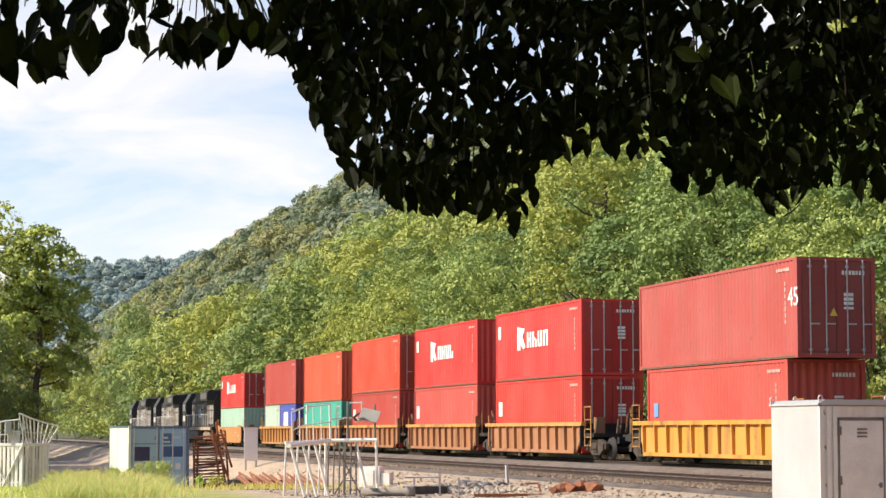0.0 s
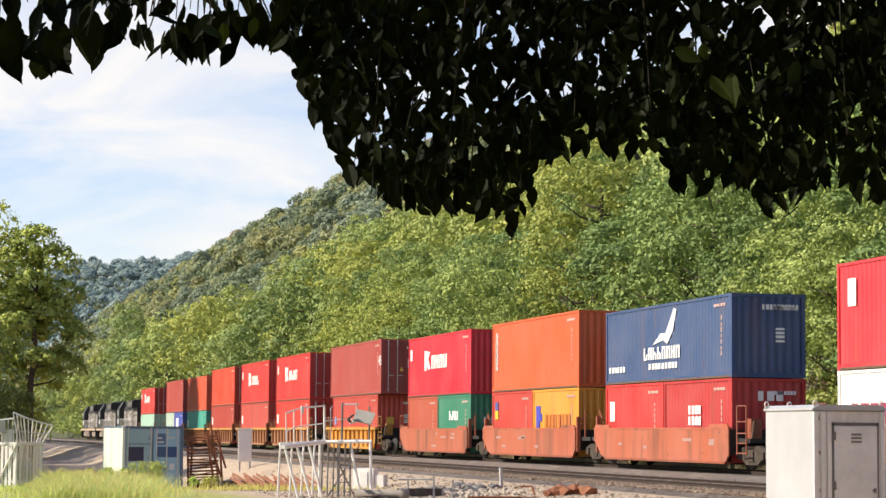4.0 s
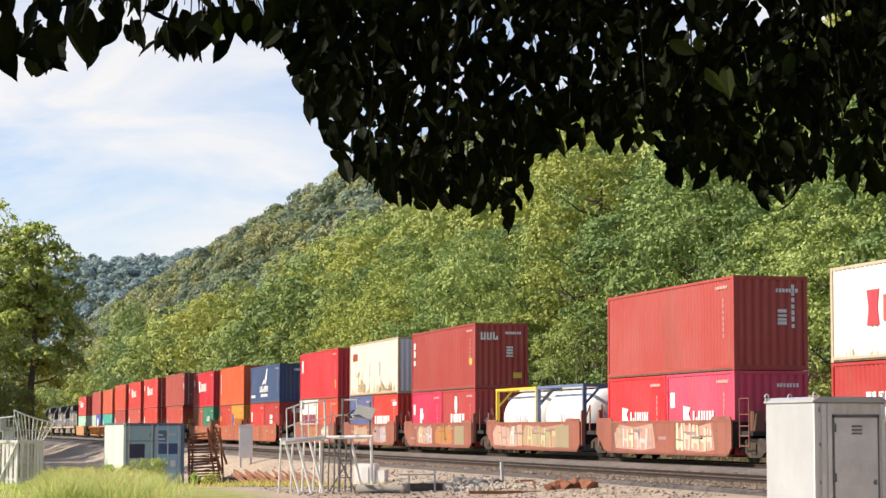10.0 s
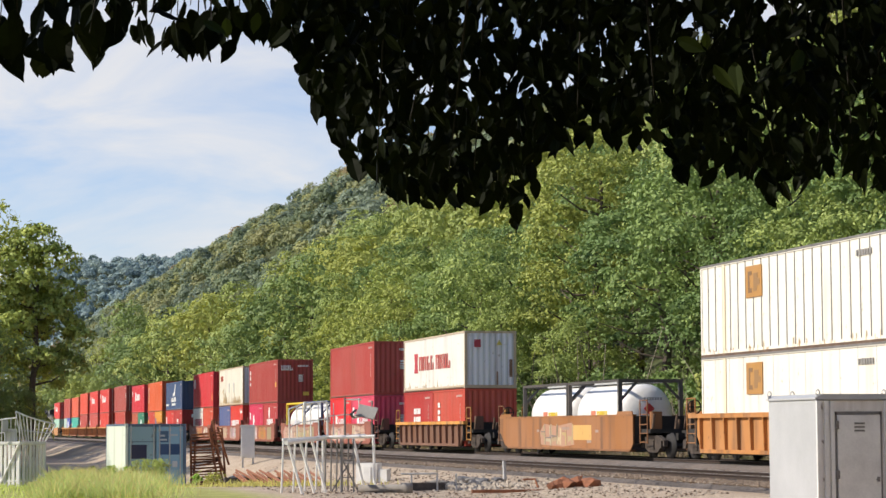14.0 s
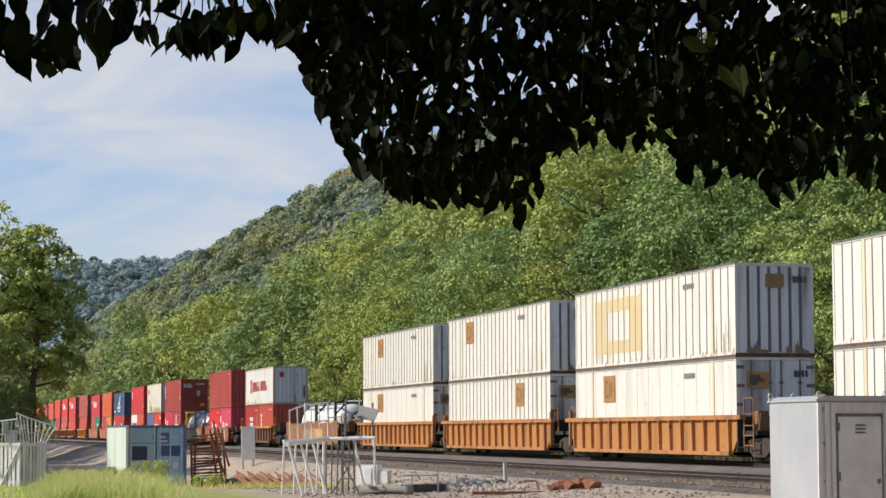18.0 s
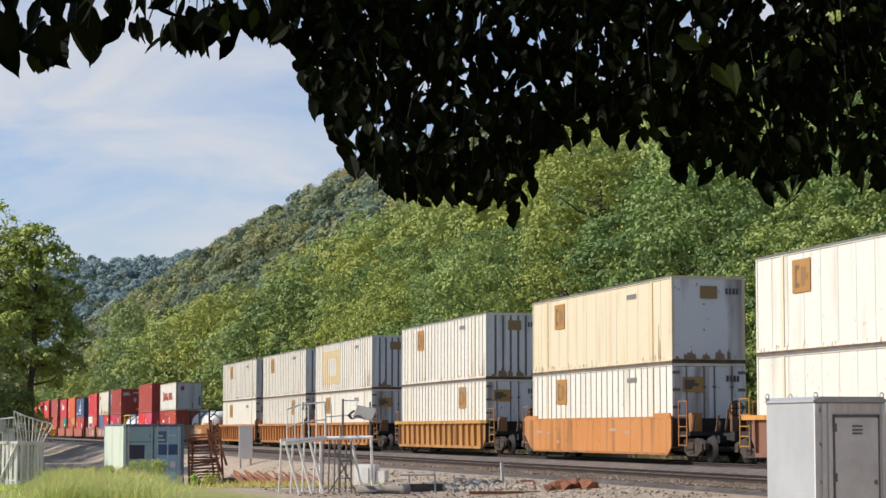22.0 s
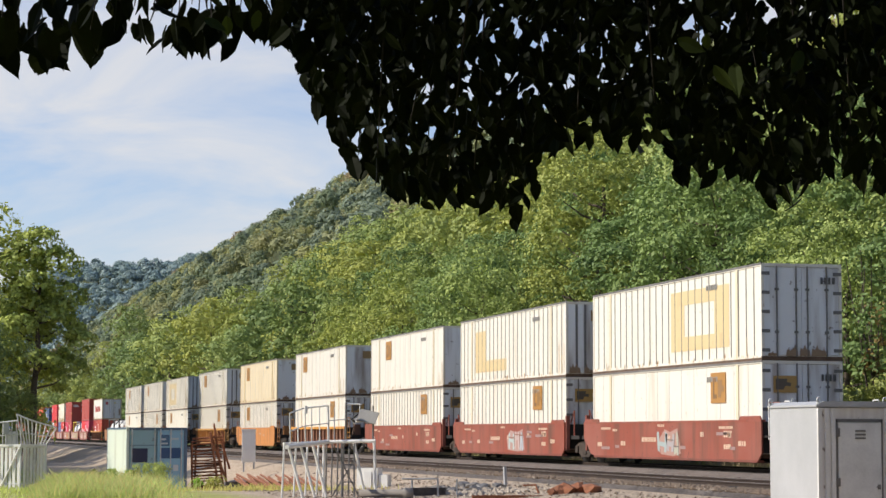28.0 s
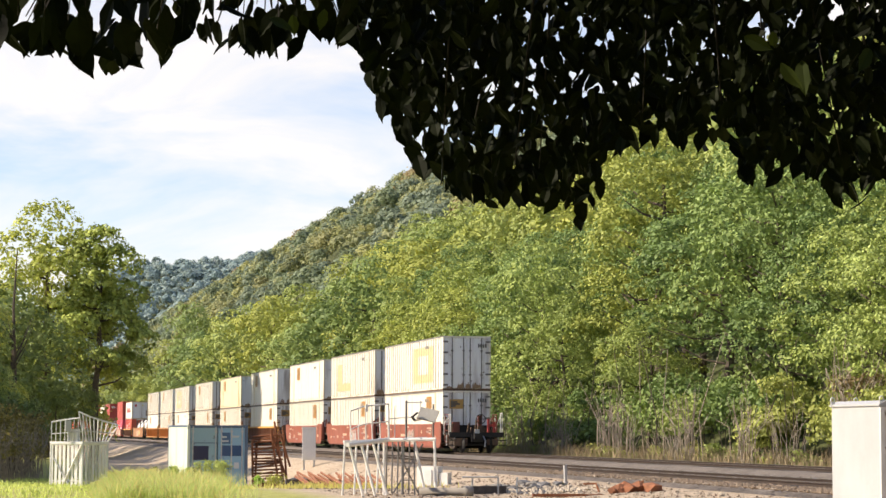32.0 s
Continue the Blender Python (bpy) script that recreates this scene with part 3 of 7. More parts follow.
def strokes(c, L, W, u, v, w, h, color, n=5, seed=1, end=False, name="lettering"):
    """Large lettering kept unreadable: thin uprights joined by a bar, no character formed."""
    rnd = random.Random(seed)
    g = Geo()
    size = w / n
    t = min(0.28 * size, 0.22)
    for k in range(n):
        a0, a1 = k * size, k * size + size * 0.8
        z = h * rnd.choice((0.0, 0.42, 0.8))
        quads = [(a0, a0 + t, 0, h), (a1 - t, a1, 0, h * rnd.choice((1.0, 1.0, 0.5)))]
        quads.append((a0 + t, a1 - t, z, min(h, z + 0.2 * h)))
        for p, q, z0, z1 in quads:
            ring = [(p, z0), (q, z0), (q, z1), (p, z1)]
            if end:
                g.prism([(-W / 2 + u + i, v + j) for i, j in ring], "y", -0.02, -0.012)
            else:
                g.prism([(L - u - i, v + j) for i, j in ring], "x", -W / 2 - 0.006, -W / 2 + 0.012)
    return tagged(part(name, g, MARK, c, color=color), kind="stuff")


def rust_runs(c, L, W, u0, u1, v, h, n, seed, color=(0.58, 0.43, 0.24), thin=1.0):
    """Thin runs of rust of uneven length down a painted side."""
    rnd = random.Random(seed)
    g = Geo()
    for _ in range(n):
        u, w, t = rnd.uniform(u0, u1), thin * rnd.uniform(0.03, 0.16), h * rnd.random() ** 1.8 + 0.06
        g.prism([(L - u, v), (L - u - w, v), (L - u - w * 0.8, v + t), (L - u - w * 0.3, v + t * rnd.uniform(0.6, 1.0))], "x", -W / 2 - 0.004, -W / 2 + 0.012)
    return tagged(part("rust_stain", g, MARK, c, "rust runs", color), kind="stuff")


def figures(c, L, W, u, v, h, text, color):
    """Painted figures on the side that faces the yard, u metres from the far end."""
    cu = bpy.data.curves.new("figures", "FONT")
    cu.body, cu.size, cu.extrude = text, h * 1.4, 0.004
    tmp = bpy.data.objects.new("figures", cu)
    me = bpy.data.meshes.new_from_object(tmp)
    bpy.data.objects.remove(tmp)
    bpy.data.curves.remove(cu)
    me.materials.clear()
    me.materials.append(MARK)
    return part("figures", me, MARK, c, "painted figures", color, at=pose(-W / 2 - 0.004, L - u, v, 90, 0, -90))


EMBLEM = [(0, 0), (0.36, 0), (0.36, 0.3), (0.72, 0.02), (1.0, 0.1), (0.62, 0.55), (0.9, 0.9), (0, 1.0)]


def big_logo(c, L, W, u, v, color=WHITE, s=1.0, seed=1):
    mark(c, L, W, u, v, 1.2 * s, 1.0 * s, color, outline=EMBLEM, name="emblem")
    strokes(c, L, W, u + 1.45 * s, v + 0.06 * s, 3.2 * s, 0.66 * s, color, 4, seed)


def small_print(c, L, W, H, color=WHITE, seed=1):
    """Number and weight panels that nobody can read from afar."""
    color = tuple(v * f for v, f in zip(color, (0.72, 0.5, 0.45)))
    bars(c, L, W, L - 1.5, H - 0.36, 1.0, 0.09, color, 8, seed=seed)
    bars(c, L, W, L - 0.9, H - 1.9, 0.06, 1.3, color, 7, seed=seed + 3, upright=True)


def end_print(c, L, W, H, color=WHITE, seed=1):
    bars(c, L, W, W - 1.05, H - 0.5, 0.75, 0.12, color, 7, end=True, seed=seed)
    bars(c, L, W, W - 1.0, H - 1.5, 0.3, 0.5, color, 4, end=True, seed=seed + 1, upright=True)


def tank(frame_color, label, L=6.06, H=2.5, words=None):
    """A 20-foot tank in a box frame."""
    c = thing("tank_container", label, "tank container", group="tanks on the train")
    W, h = 2.44, 1.22
    barrel = Geo().lathe([(0.25, 0.05), (0.28, 0.45), (0.4, 0.8), (0.6, 1.02), (0.85, 1.1), (L - 0.85, 1.1), (L - 0.6, 1.02), (L - 0.4, 0.8), (L - 0.28, 0.45), (L - 0.25, 0.05)], "y", 28)
    part("barrel", barrel.moved(pose(0, 0, 1.27)), TANK_WHITE, c, "white insulated tank shell", smooth=True)
    part("walkway", Geo().box(-0.35, 0.35, 0.8, L - 0.8, 2.4, 2.43).box(-0.4, -0.36, 0.8, L - 0.8, 2.38, 2.45).box(0.36, 0.4, 0.8, L - 0.8, 2.38, 2.45), BARE, c, "grated walkway")
    part("manlid", Geo().lathe([(2.36, 0.3), (2.44, 0.3), (2.48, 0.2)], "z", 14).moved(pose(0, L / 2, 0)), BARE, c)
    for y0, y1 in ((0, 0.14), (L - 0.14, L)):
        fr = Geo()
        for x0, x1 in ((-h, -h + 0.14), (h - 0.14, h)):
            fr.box(x0, x1, y0, y1, 0, H)
        fr.box(-h + 0.14, h - 0.14, y0, y1, 0, 0.14).box(-h + 0.14, h - 0.14, y0, y1, H - 0.12, H)
        ym = (y0 + y1) / 2
        for sx in (-1, 1):
            fr.tube((sx * (h - 0.1), ym, H - 0.75), (sx * (h - 0.7), ym, H - 0.1), 0.05).tube((sx * (h - 0.1), ym, 0.75), (sx * (h - 0.7), ym, 0.1), 0.05)
        part("end_frame", fr, PAINT, c, color=frame_color)
    for x0, x1 in ((-h, -h + 0.09), (h - 0.09, h)):
        for z0, z1 in ((0.02, 0.14), (H - 0.1, H)):
            part("side_rail", Geo().box(x0, x1, 0.14, L - 0.14, z0, z1), PAINT, c, color=frame_color)
    if words:
        mark(c, L, 2.22, L * 0.42, 1.08, 0.5, 0.32, words[0], d=0.0, name="emblem")
        bars(c, L, 2.22, L * 0.42 + 0.7, 1.1, 1.2, 0.28, words[1], 5)
    dm = Geo().prism([(-0.2, 1.45), (0, 1.25), (0.2, 1.45), (0, 1.65)], "y", 0.2, 0.235)
    part("placard", dm, MARK, c, "red diamond placard", (0.5, 0.04, 0.04))
    bars(c, L, 2.44, 0.95, 1.75, 0.7, 0.1, (0.3, 0.3, 0.3), 7, end=True)
    return c


def truck(car, y):
    """A four-wheel truck under a car, centred at y."""
    t = part("truck", Geo().box(-1.0, 1.0, -0.25, 0.25, 0.42, 0.72), BLACK_IRON, car, at=pose(0, y, 0))
    sf = shared(("side_frame",), lambda: Geo().prism([(-1.15, 0.62), (-1.15, 0.42), (-0.75, 0.35), (-0.45, 0.2), (0.45, 0.2), (0.75, 0.35), (1.15, 0.42), (1.15, 0.62), (0.5, 0.78), (-0.5, 0.78)], "x", -0.07, 0.07)
                .box(-0.1, 0.1, -0.2, 0.2, 0.3, 0.6).box(-0.13, 0.12, -1.03, -0.75, 0.36, 0.6).box(-0.13, 0.12, 0.75, 1.03, 0.36, 0.6), TRUCK_IRON)
    wh = shared(("wheel",), lambda: Geo().lathe([(-0.07, 0.2), (-0.06, 0.40), (0.03, 0.42), (0.05, 0.455), (0.07, 0.455), (0.07, 0.2)], "x", 18), BLACK_IRON, True)
    for s in (-1, 1):
        part("side_frame", sf, TRUCK_IRON, t, "greasy cast side frame", at=pose(s * 1.0, 0, 0))
        for yy in (-0.89, 0.89):
            part("wheel", wh, BLACK_IRON, t, "grimy steel wheel", at=pose(s * 0.745, yy, 0.42, 0, 0, 180 if s > 0 else 0))
    for yy in (-0.89, 0.89):
        part("axle", shared(("axle",), lambda: Geo().tube((-0.7, 0, 0), (0.7, 0, 0), 0.08, n=8), BLACK_IRON), BLACK_IRON, t, at=pose(0, yy, 0.42))
    return t


def well_car(Lw, color, label, ribbed=True, top=None, trucks=(True, True), end_gear=(True, True), rail_top=1.42, marks_seed=0):
    """A well car for containers Lw long; y=0 is the near end of its load."""
    car = thing("well_car", label, "rail car", group="cars of the train")
    top = top or color
    h = 1.5
    y0, y1 = -0.25, Lw + 0.25
    low = 0.26
    for s in (-1, 1):
        xa, xb = sorted((s * h, s * (h - 0.05)))
        side = Geo()
        if ribbed:
            side.prism([(y0, 0.75), (y0 + 0.5, low), (y1 - 0.5, low), (y1, 0.75), (y1, rail_top - 0.1), (y0, rail_top - 0.1)], "x", *sorted((s * (h - 0.12), s * (h - 0.17))))
            part("side_plate", side, CAR_PAINT, car, color=color)
            part("top_chord", Geo().box(*sorted((s * h, s * (h - 0.2))), y0 - 0.5, y1 + 0.5, rail_top - 0.14, rail_top), CAR_PAINT, car, color=top)
            part("bottom_chord", Geo().box(*sorted((s * (h - 0.02), s * (h - 0.2))), y0 + 0.5, y1 - 0.5, low - 0.02, low + 0.1), CAR_PAINT, car, color=color)
            n = 10 if Lw < 13 else 15
            if s < 0:
                rib = shared(("rib", rail_top), lambda: Geo().prism([(-0.0, low + 0.1), (0.12, low + 0.1), (0.12, rail_top - 0.14), (-0.03, rail_top - 0.14)], "y", -0.035, 0.035), CAR_PAINT)
                for k in range(n + 1):
                    part("rib", rib, CAR_PAINT, car, color=color, at=pose(-h + 0.02, y0 + 0.5 + (y1 - y0 - 1.0) * k / n, 0))
        else:
            side.prism([(y0 - 0.15, 0.5), (y0 + 0.15, low), (y1 - 1.0, low), (y1 - 0.55, 0.36), (y1 - 0.2, 0.62), (y1 + 0.25, 0.88), (y1 + 0.25, rail_top), (y0 - 0.15, rail_top)], "x", xa, xb)
            part("side_plate", side, CAR_PAINT, car, color=color)
            part("bottom_chord", Geo().box(*sorted((s * (h + 0.015), s * (h - 0.2))), y0 + 0.15, y1 - 1.0, low - 0.04, low + 0.03), CAR_PAINT, car, color=tuple(v * 0.7 for v in color))
            part("top_chord", Geo().box(*sorted((s * (h + 0.01), s * (h - 0.14))), y0 - 0.15, y1 + 0.25, rail_top - 0.05, rail_top + 0.01), CAR_PAINT, car, color=color)
            for yy in (y0 - 0.1, y1 - 1.5):
                part("corner_gusset", Geo().prism([(yy, rail_top), (yy + 1.7, rail_top), (yy + 1.6, rail_top + 0.12), (yy + 0.1, rail_top + 0.12)], "x", xa, xb), CAR_PAINT, car, color=color)
    part("well_floor", Geo().box(-1.3, 1.3, 0.1, Lw - 0.1, 0.2, 0.25), BLACK_IRON, car)
    for k, (yy, sgn) in enumerate(((y0, -1), (y1, 1))):
        lo, hi = sorted((yy, yy + sgn * 1.25))
        part("end_platform", Geo().box(-1.25, 1.25, lo, hi, 0.86, 1.0).box(-0.35, 0.35, lo - 0.3, hi + 0.3, 0.62, 0.86), BLACK_IRON, car)
        part("end_bulkhead", Geo().box(-1.4, 1.4, *sorted((yy, yy + sgn * 0.08)), 0.5, rail_top - 0.05), BLACK_IRON, car)
        if end_gear[k]:
            part("coupler", Geo().box(-0.12, 0.12, *sorted((yy + sgn * 1.2, yy + sgn * 2.3)), 0.72, 0.95).box(-0.2, 0.2, *sorted((yy + sgn * 2.15, yy + sgn * 2.45)), 0.7, 1.0), BLACK_IRON, car)
            for sx in (-1, 1):
                iron = tuple(v * 0.7 for v in top)
                stile = shared(("stile",), lambda: Geo().tube((0, 0, 0.5), (0, 0, 2.0), 0.025), CAR_PAINT)
                rung = shared(("rung",), lambda: Geo().tube((0, 0, 0), (0, 0.75, 0), 0.02), CAR_PAINT)
                lad = part("ladder", stile, CAR_PAINT, car, "grimy painted steel ladder", iron, pose(sx * 1.3, yy + sgn * 0.725 - 0.375, 0))
                part("stile", stile, CAR_PAINT, lad, "", iron, pose(0, 0.75, 0))
                for z in (0.55, 0.85, 1.15, 1.5, 1.98):
                    part("rung", rung, CAR_PAINT, lad, "", iron, pose(0, 0, z))
            rr = random.Random(k)
            for j in range(6):
                rx, ry, hh = rr.uniform(-1.25, 1.2), yy + sgn * rr.uniform(0.3, 1.2), rr.choice((0.4, 0.6, 0.8))
                part("brake_pipe", shared(("brake_pipe", hh), lambda: Geo().tube((0, 0, 0), (0.08, 0, hh), 0.045), RUST_GRIME), RUST_GRIME, car, at=pose(rx, ry, 0.92))
            for j in range(3):
                part("valve_box", shared(("valve_box", j), lambda: Geo().box(0, 0.2 + 0.06 * j, 0, 0.2, 0, 0.2 + 0.1 * j), RUST_GRIME), RUST_GRIME, car, at=pose(rr.uniform(-1.2, 0.9), yy + sgn * rr.uniform(0.4, 1.0), 1.0))
            for sx in (-1, 1):
                part("air_hose", Geo().path([(sx * 0.4, yy + sgn * 1.2, 0.8), (sx * 0.5, yy + sgn * 1.5, 0.45), (sx * 0.3, yy + sgn * 1.9, 0.5)], 0.03, n=5), BLACK_IRON, car)
            if k == 0:
                part("brake_wheel", Geo().path([(0.24 * math.cos(0.4488 * i), 0.03, 0.24 * math.sin(0.4488 * i)) for i in range(15)], 0.025, n=5).tube((0, 0.03, 0), (0, 0.25, 0), 0.04).box(-0.26, 0.26, 0.02, 0.04, -0.02, 0.02).box(-0.02, 0.02, 0.02, 0.04, -0.26, 0.26).moved(pose(0.5, yy - 0.9, 1.75)), BLACK_IRON, car)
                part("brake_stand", Geo().box(0.4, 0.6, yy - 0.75, yy - 0.55, 1.0, 1.95), CAR_PAINT, car, color=tuple(v * 0.5 for v in top))
                part("platform_bracket", Geo().box(-0.9, -0.55, yy - 0.5, yy - 0.2, 1.0, 1.6), CAR_PAINT, car, color=tuple(v * 0.8 for v in color))
        else:
            for sx in (-1, 1):
                part("grab_rail", Geo().path([(sx * 1.2, yy + sgn * 0.5, 0.9), (sx * 1.2, yy + sgn * 0.5, 1.95), (sx * 1.2, yy + sgn * 0.05, 1.5)], 0.03), CAR_PAINT, car, color=color)
                part("end_post", Geo().box(*sorted((sx * 1.44, sx * 1.3)), *sorted((yy + sgn * 0.1, yy + sgn * 0.24)), 0.45, 1.75), CAR_PAINT, car, color=tuple(v * 0.8 for v in color))
            part("air_reservoir", Geo().box(0.2, 0.7, *sorted((yy + sgn * 0.3, yy + sgn * 0.8)), 1.0, 1.5), BLACK_IRON, car)
        if trucks[k]:
            truck(car, yy + sgn * (0.95 if end_gear[k] else 1.4))
    rnd = random.Random(marks_seed)
    if not ribbed:
        for k in range(5):
            u = rnd.uniform(0.5, Lw - 1.5)
            g = Geo()
            w_, z_ = rnd.uniform(0.3, 1.0), rnd.uniform(0.45, 1.1)
            g.prism([(u, z_), (u + w_, z_), (u + w_, z_ + 0.1), (u, z_ + 0.1)], "x", -h - 0.006, -h + 0.01)
            part("lettering", g, MARK, car, color=tuple(0.5 * v + 0.17 for v in color))
    return car


def end_rails(car):
    """The train's last platform: pale handrails, a red brake stand, hoses and steps."""
    part("end_sill", Geo().box(-1.45, 1.45, -2.35, -2.2, 0.8, 1.05).box(-1.4, 1.4, -2.2, -0.3, 0.96, 1.02), BLACK_IRON, car, "grimy black end platform")
    for sx, top in ((-1, 2.0), (1, 2.05)):
        x = sx * 1.38
        for y in (-2.25, -1.9, -0.7):
            part("handrail_post", Geo().tube((x, y, 0.9), (x, y, top - 0.12 * (y > -1)), 0.022), GREY_PAINT, car, "pale handrail post")
        part("handrail", Geo().path([(x, -2.25, top), (x, -1.9, top), (x, -1.85, top - 0.1)], 0.022), GREY_PAINT, car, "pale handrail")
        part("handrail", Geo().tube((x, -1.9, top - 0.15), (x, -0.7, 1.2 if sx > 0 else 1.5), 0.02), GREY_PAINT, car, "pale handrail")
        for z in (0.35, 0.62):
            part("step", Geo().box(x - 0.22, x + 0.22, -2.35, -2.1, z, z + 0.04), BLACK_IRON, car)
        part("step_hanger", Geo().tube((x - 0.22, -2.3, 0.35), (x - 0.22, -2.3, 0.9), 0.02).tube((x + 0.22, -2.3, 0.35), (x + 0.22, -2.3, 0.9), 0.02), BARE, car)
    part("brake_stand", Geo().box(0.62, 0.74, -2.15, -2.05, 1.0, 1.75).box(0.92, 1.04, -2.15, -2.05, 1.0, 1.6).box(0.62, 1.04, -2.17, -2.04, 1.35, 1.48), CAR_PAINT, car, "red brake stand", (0.38, 0.03, 0.03))
    part("brake_wheel", Geo().path([(0.95 + 0.15 * math.cos(0.5236 * i), -2.22, 1.68 + 0.15 * math.sin(0.5236 * i)) for i in range(13)], 0.025, n=5), CAR_PAINT, car, "red brake wheel", (0.3, 0.03, 0.03))
    part("lamp_box", Geo().box(-0.12, 0.12, -2.45, -2.35, 1.0, 1.22), BARE, car, "grey marker lamp box")
    part("air_hose", Geo().path([(0.35, -2.35, 0.85), (0.4, -2.6, 0.6), (0.35, -2.65, 0.3)], 0.035), BARE, car)
    part("draft_gear", Geo().box(-0.3, 0.3, -2.5, -2.2, 0.55, 0.95), BLACK_IRON, car)
    part("grime_plate", Geo().box(-1.2, -0.5, -2.38, -2.35, 0.35, 0.75), RUST_GRIME, car)
    part("grime_plate", Geo().box(0.55, 1.15, -2.38, -2.35, 0.4, 0.7), RUST_GRIME, car)


def graffiti(car, u0, u1, colors, seed):
    """Sprayed letters that nobody can read: a washed-out ground, leaning blocks on it, thin dark strokes over them."""
    rnd = random.Random(seed)
    u, h = u0, 1.5

    def sheet(ring, lift, color, label):
        part("graffiti", Geo().prism(ring, "x", -h - lift, -h + 0.012), MARK, car, label, color)
    pale = colors[0]
    rough = [(u0 - 0.2, 0.42), (u0 + 0.3 * (u1 - u0), 0.34), (u1 + 0.1, 0.4), (u1 + 0.25, 0.9), (u1 - 0.3, 1.22), (u0 + 0.5 * (u1 - u0), 1.12), (u0 + 0.1, 1.25), (u0 - 0.1, 0.8)]
    sheet(rough, 0.003, tuple(0.25 * a_ + 0.75 * b_ for a_, b_ in zip(pale, (0.34, 0.14, 0.095))), "washed-out sprayed ground")
    while u < u1 - 0.3:
        w = rnd.uniform(0.45, 0.85)
        z0, z1 = rnd.uniform(0.36, 0.48), rnd.uniform(1.05, 1.28)
        lean = rnd.uniform(-0.15, 0.15)
        t = rnd.uniform(0.13, 0.22)
        col = tuple(v * rnd.uniform(0.62, 0.85) for v in rnd.choice(colors))
        sheet([(u, z0), (u + t, z0), (u + t + lean, z1), (u + lean, z1 - 0.05)], 0.005, col, "sprayed graffiti block")
        if rnd.random() < 0.75:
            sheet([(u + w - t, z0), (u + w, z0 + 0.05), (u + w - lean, z1), (u + w - t - lean, z1)], 0.005, col, "sprayed graffiti block")
        zz = rnd.uniform(z0 + 0.1, z1 - 0.3)
        sheet([(u + 0.5 * t, zz), (u + w - 0.3 * t, zz + rnd.uniform(-0.12, 0.12)), (u + w - 0.3 * t, zz + t), (u + 0.5 * t, zz + t * 0.8)], 0.006, col, "sprayed graffiti block")
        if rnd.random() < 0.6:
            ink = rnd.choice(((0.22, 0.09, 0.06), (0.3, 0.14, 0.1), (0.16, 0.14, 0.13)))
            sheet([(u - 0.05, z0 - 0.02), (u - 0.01, z0 - 0.02), (u + lean, z1 + 0.03), (u - 0.04 + lean, z1 + 0.03)], 0.008, ink, "sprayed graffiti stroke")
            sheet([(u, zz + t), (u + w, zz + t + 0.02), (u + w, zz + t + 0.06), (u, zz + t + 0.04)], 0.008, ink, "sprayed graffiti stroke")
        u += w * rnd.uniform(0.95, 1.2)


def place(c, q, L, z, turn=False):
    on_train(c, q + (L if turn else 0), TRACK_FAR, z, 180 if turn else 0)


F40, F20 = 12.19, 6.06
HC, STD = 2.896, 2.591
RED, CRIMSON, FADED = (0.5, 0.035, 0.03), (0.48, 0.015, 0.04), (0.42, 0.09, 0.07)
BROWN_RED, ORANGE_RED = (0.34, 0.06, 0.045), (0.5, 0.1, 0.04)
YCAR, BCAR = (0.43, 0.18, 0.045), (0.16, 0.072, 0.04)


def stack(q, floor_, uppers, lowers):
    """Loads of one car: lowers from the far end to the near one, then the upper box."""
    y = q
    hl = 0
    for c, L, H, in reversed(lowers):
        place(c, y, L, floor_)
        y += L + 0.07
        hl = max(hl, H)
    for c, L, H, off in uppers:
        place(c, q + off, L, floor_ + hl + 0.03)


def box40(color, label, H=HC, door=False, logo=None, L=F40, seed=1, prints=True, frame=None, ends=True, end_color=None):
    if color[0] > 2.5 * color[1]:
        color = (color[0] * 1.16, color[1] * 0.8, color[2] * 0.84)
    c = container(L, H, color, label, door, frame=frame, end_color=end_color)
    if prints:
        small_print(c, L, 2.44, H, seed=seed)
    if ends:
        end_print(c, L, 2.44, H, seed=seed + 5)
    if logo:
        big_logo(c, L, 2.44, L * 0.28, H * 0.43, logo, 0.97, seed)
        mark(c, L, 2.44, 0.45, H * 0.62, 0.4, 0.55, WHITE, name="emblem")
    return c


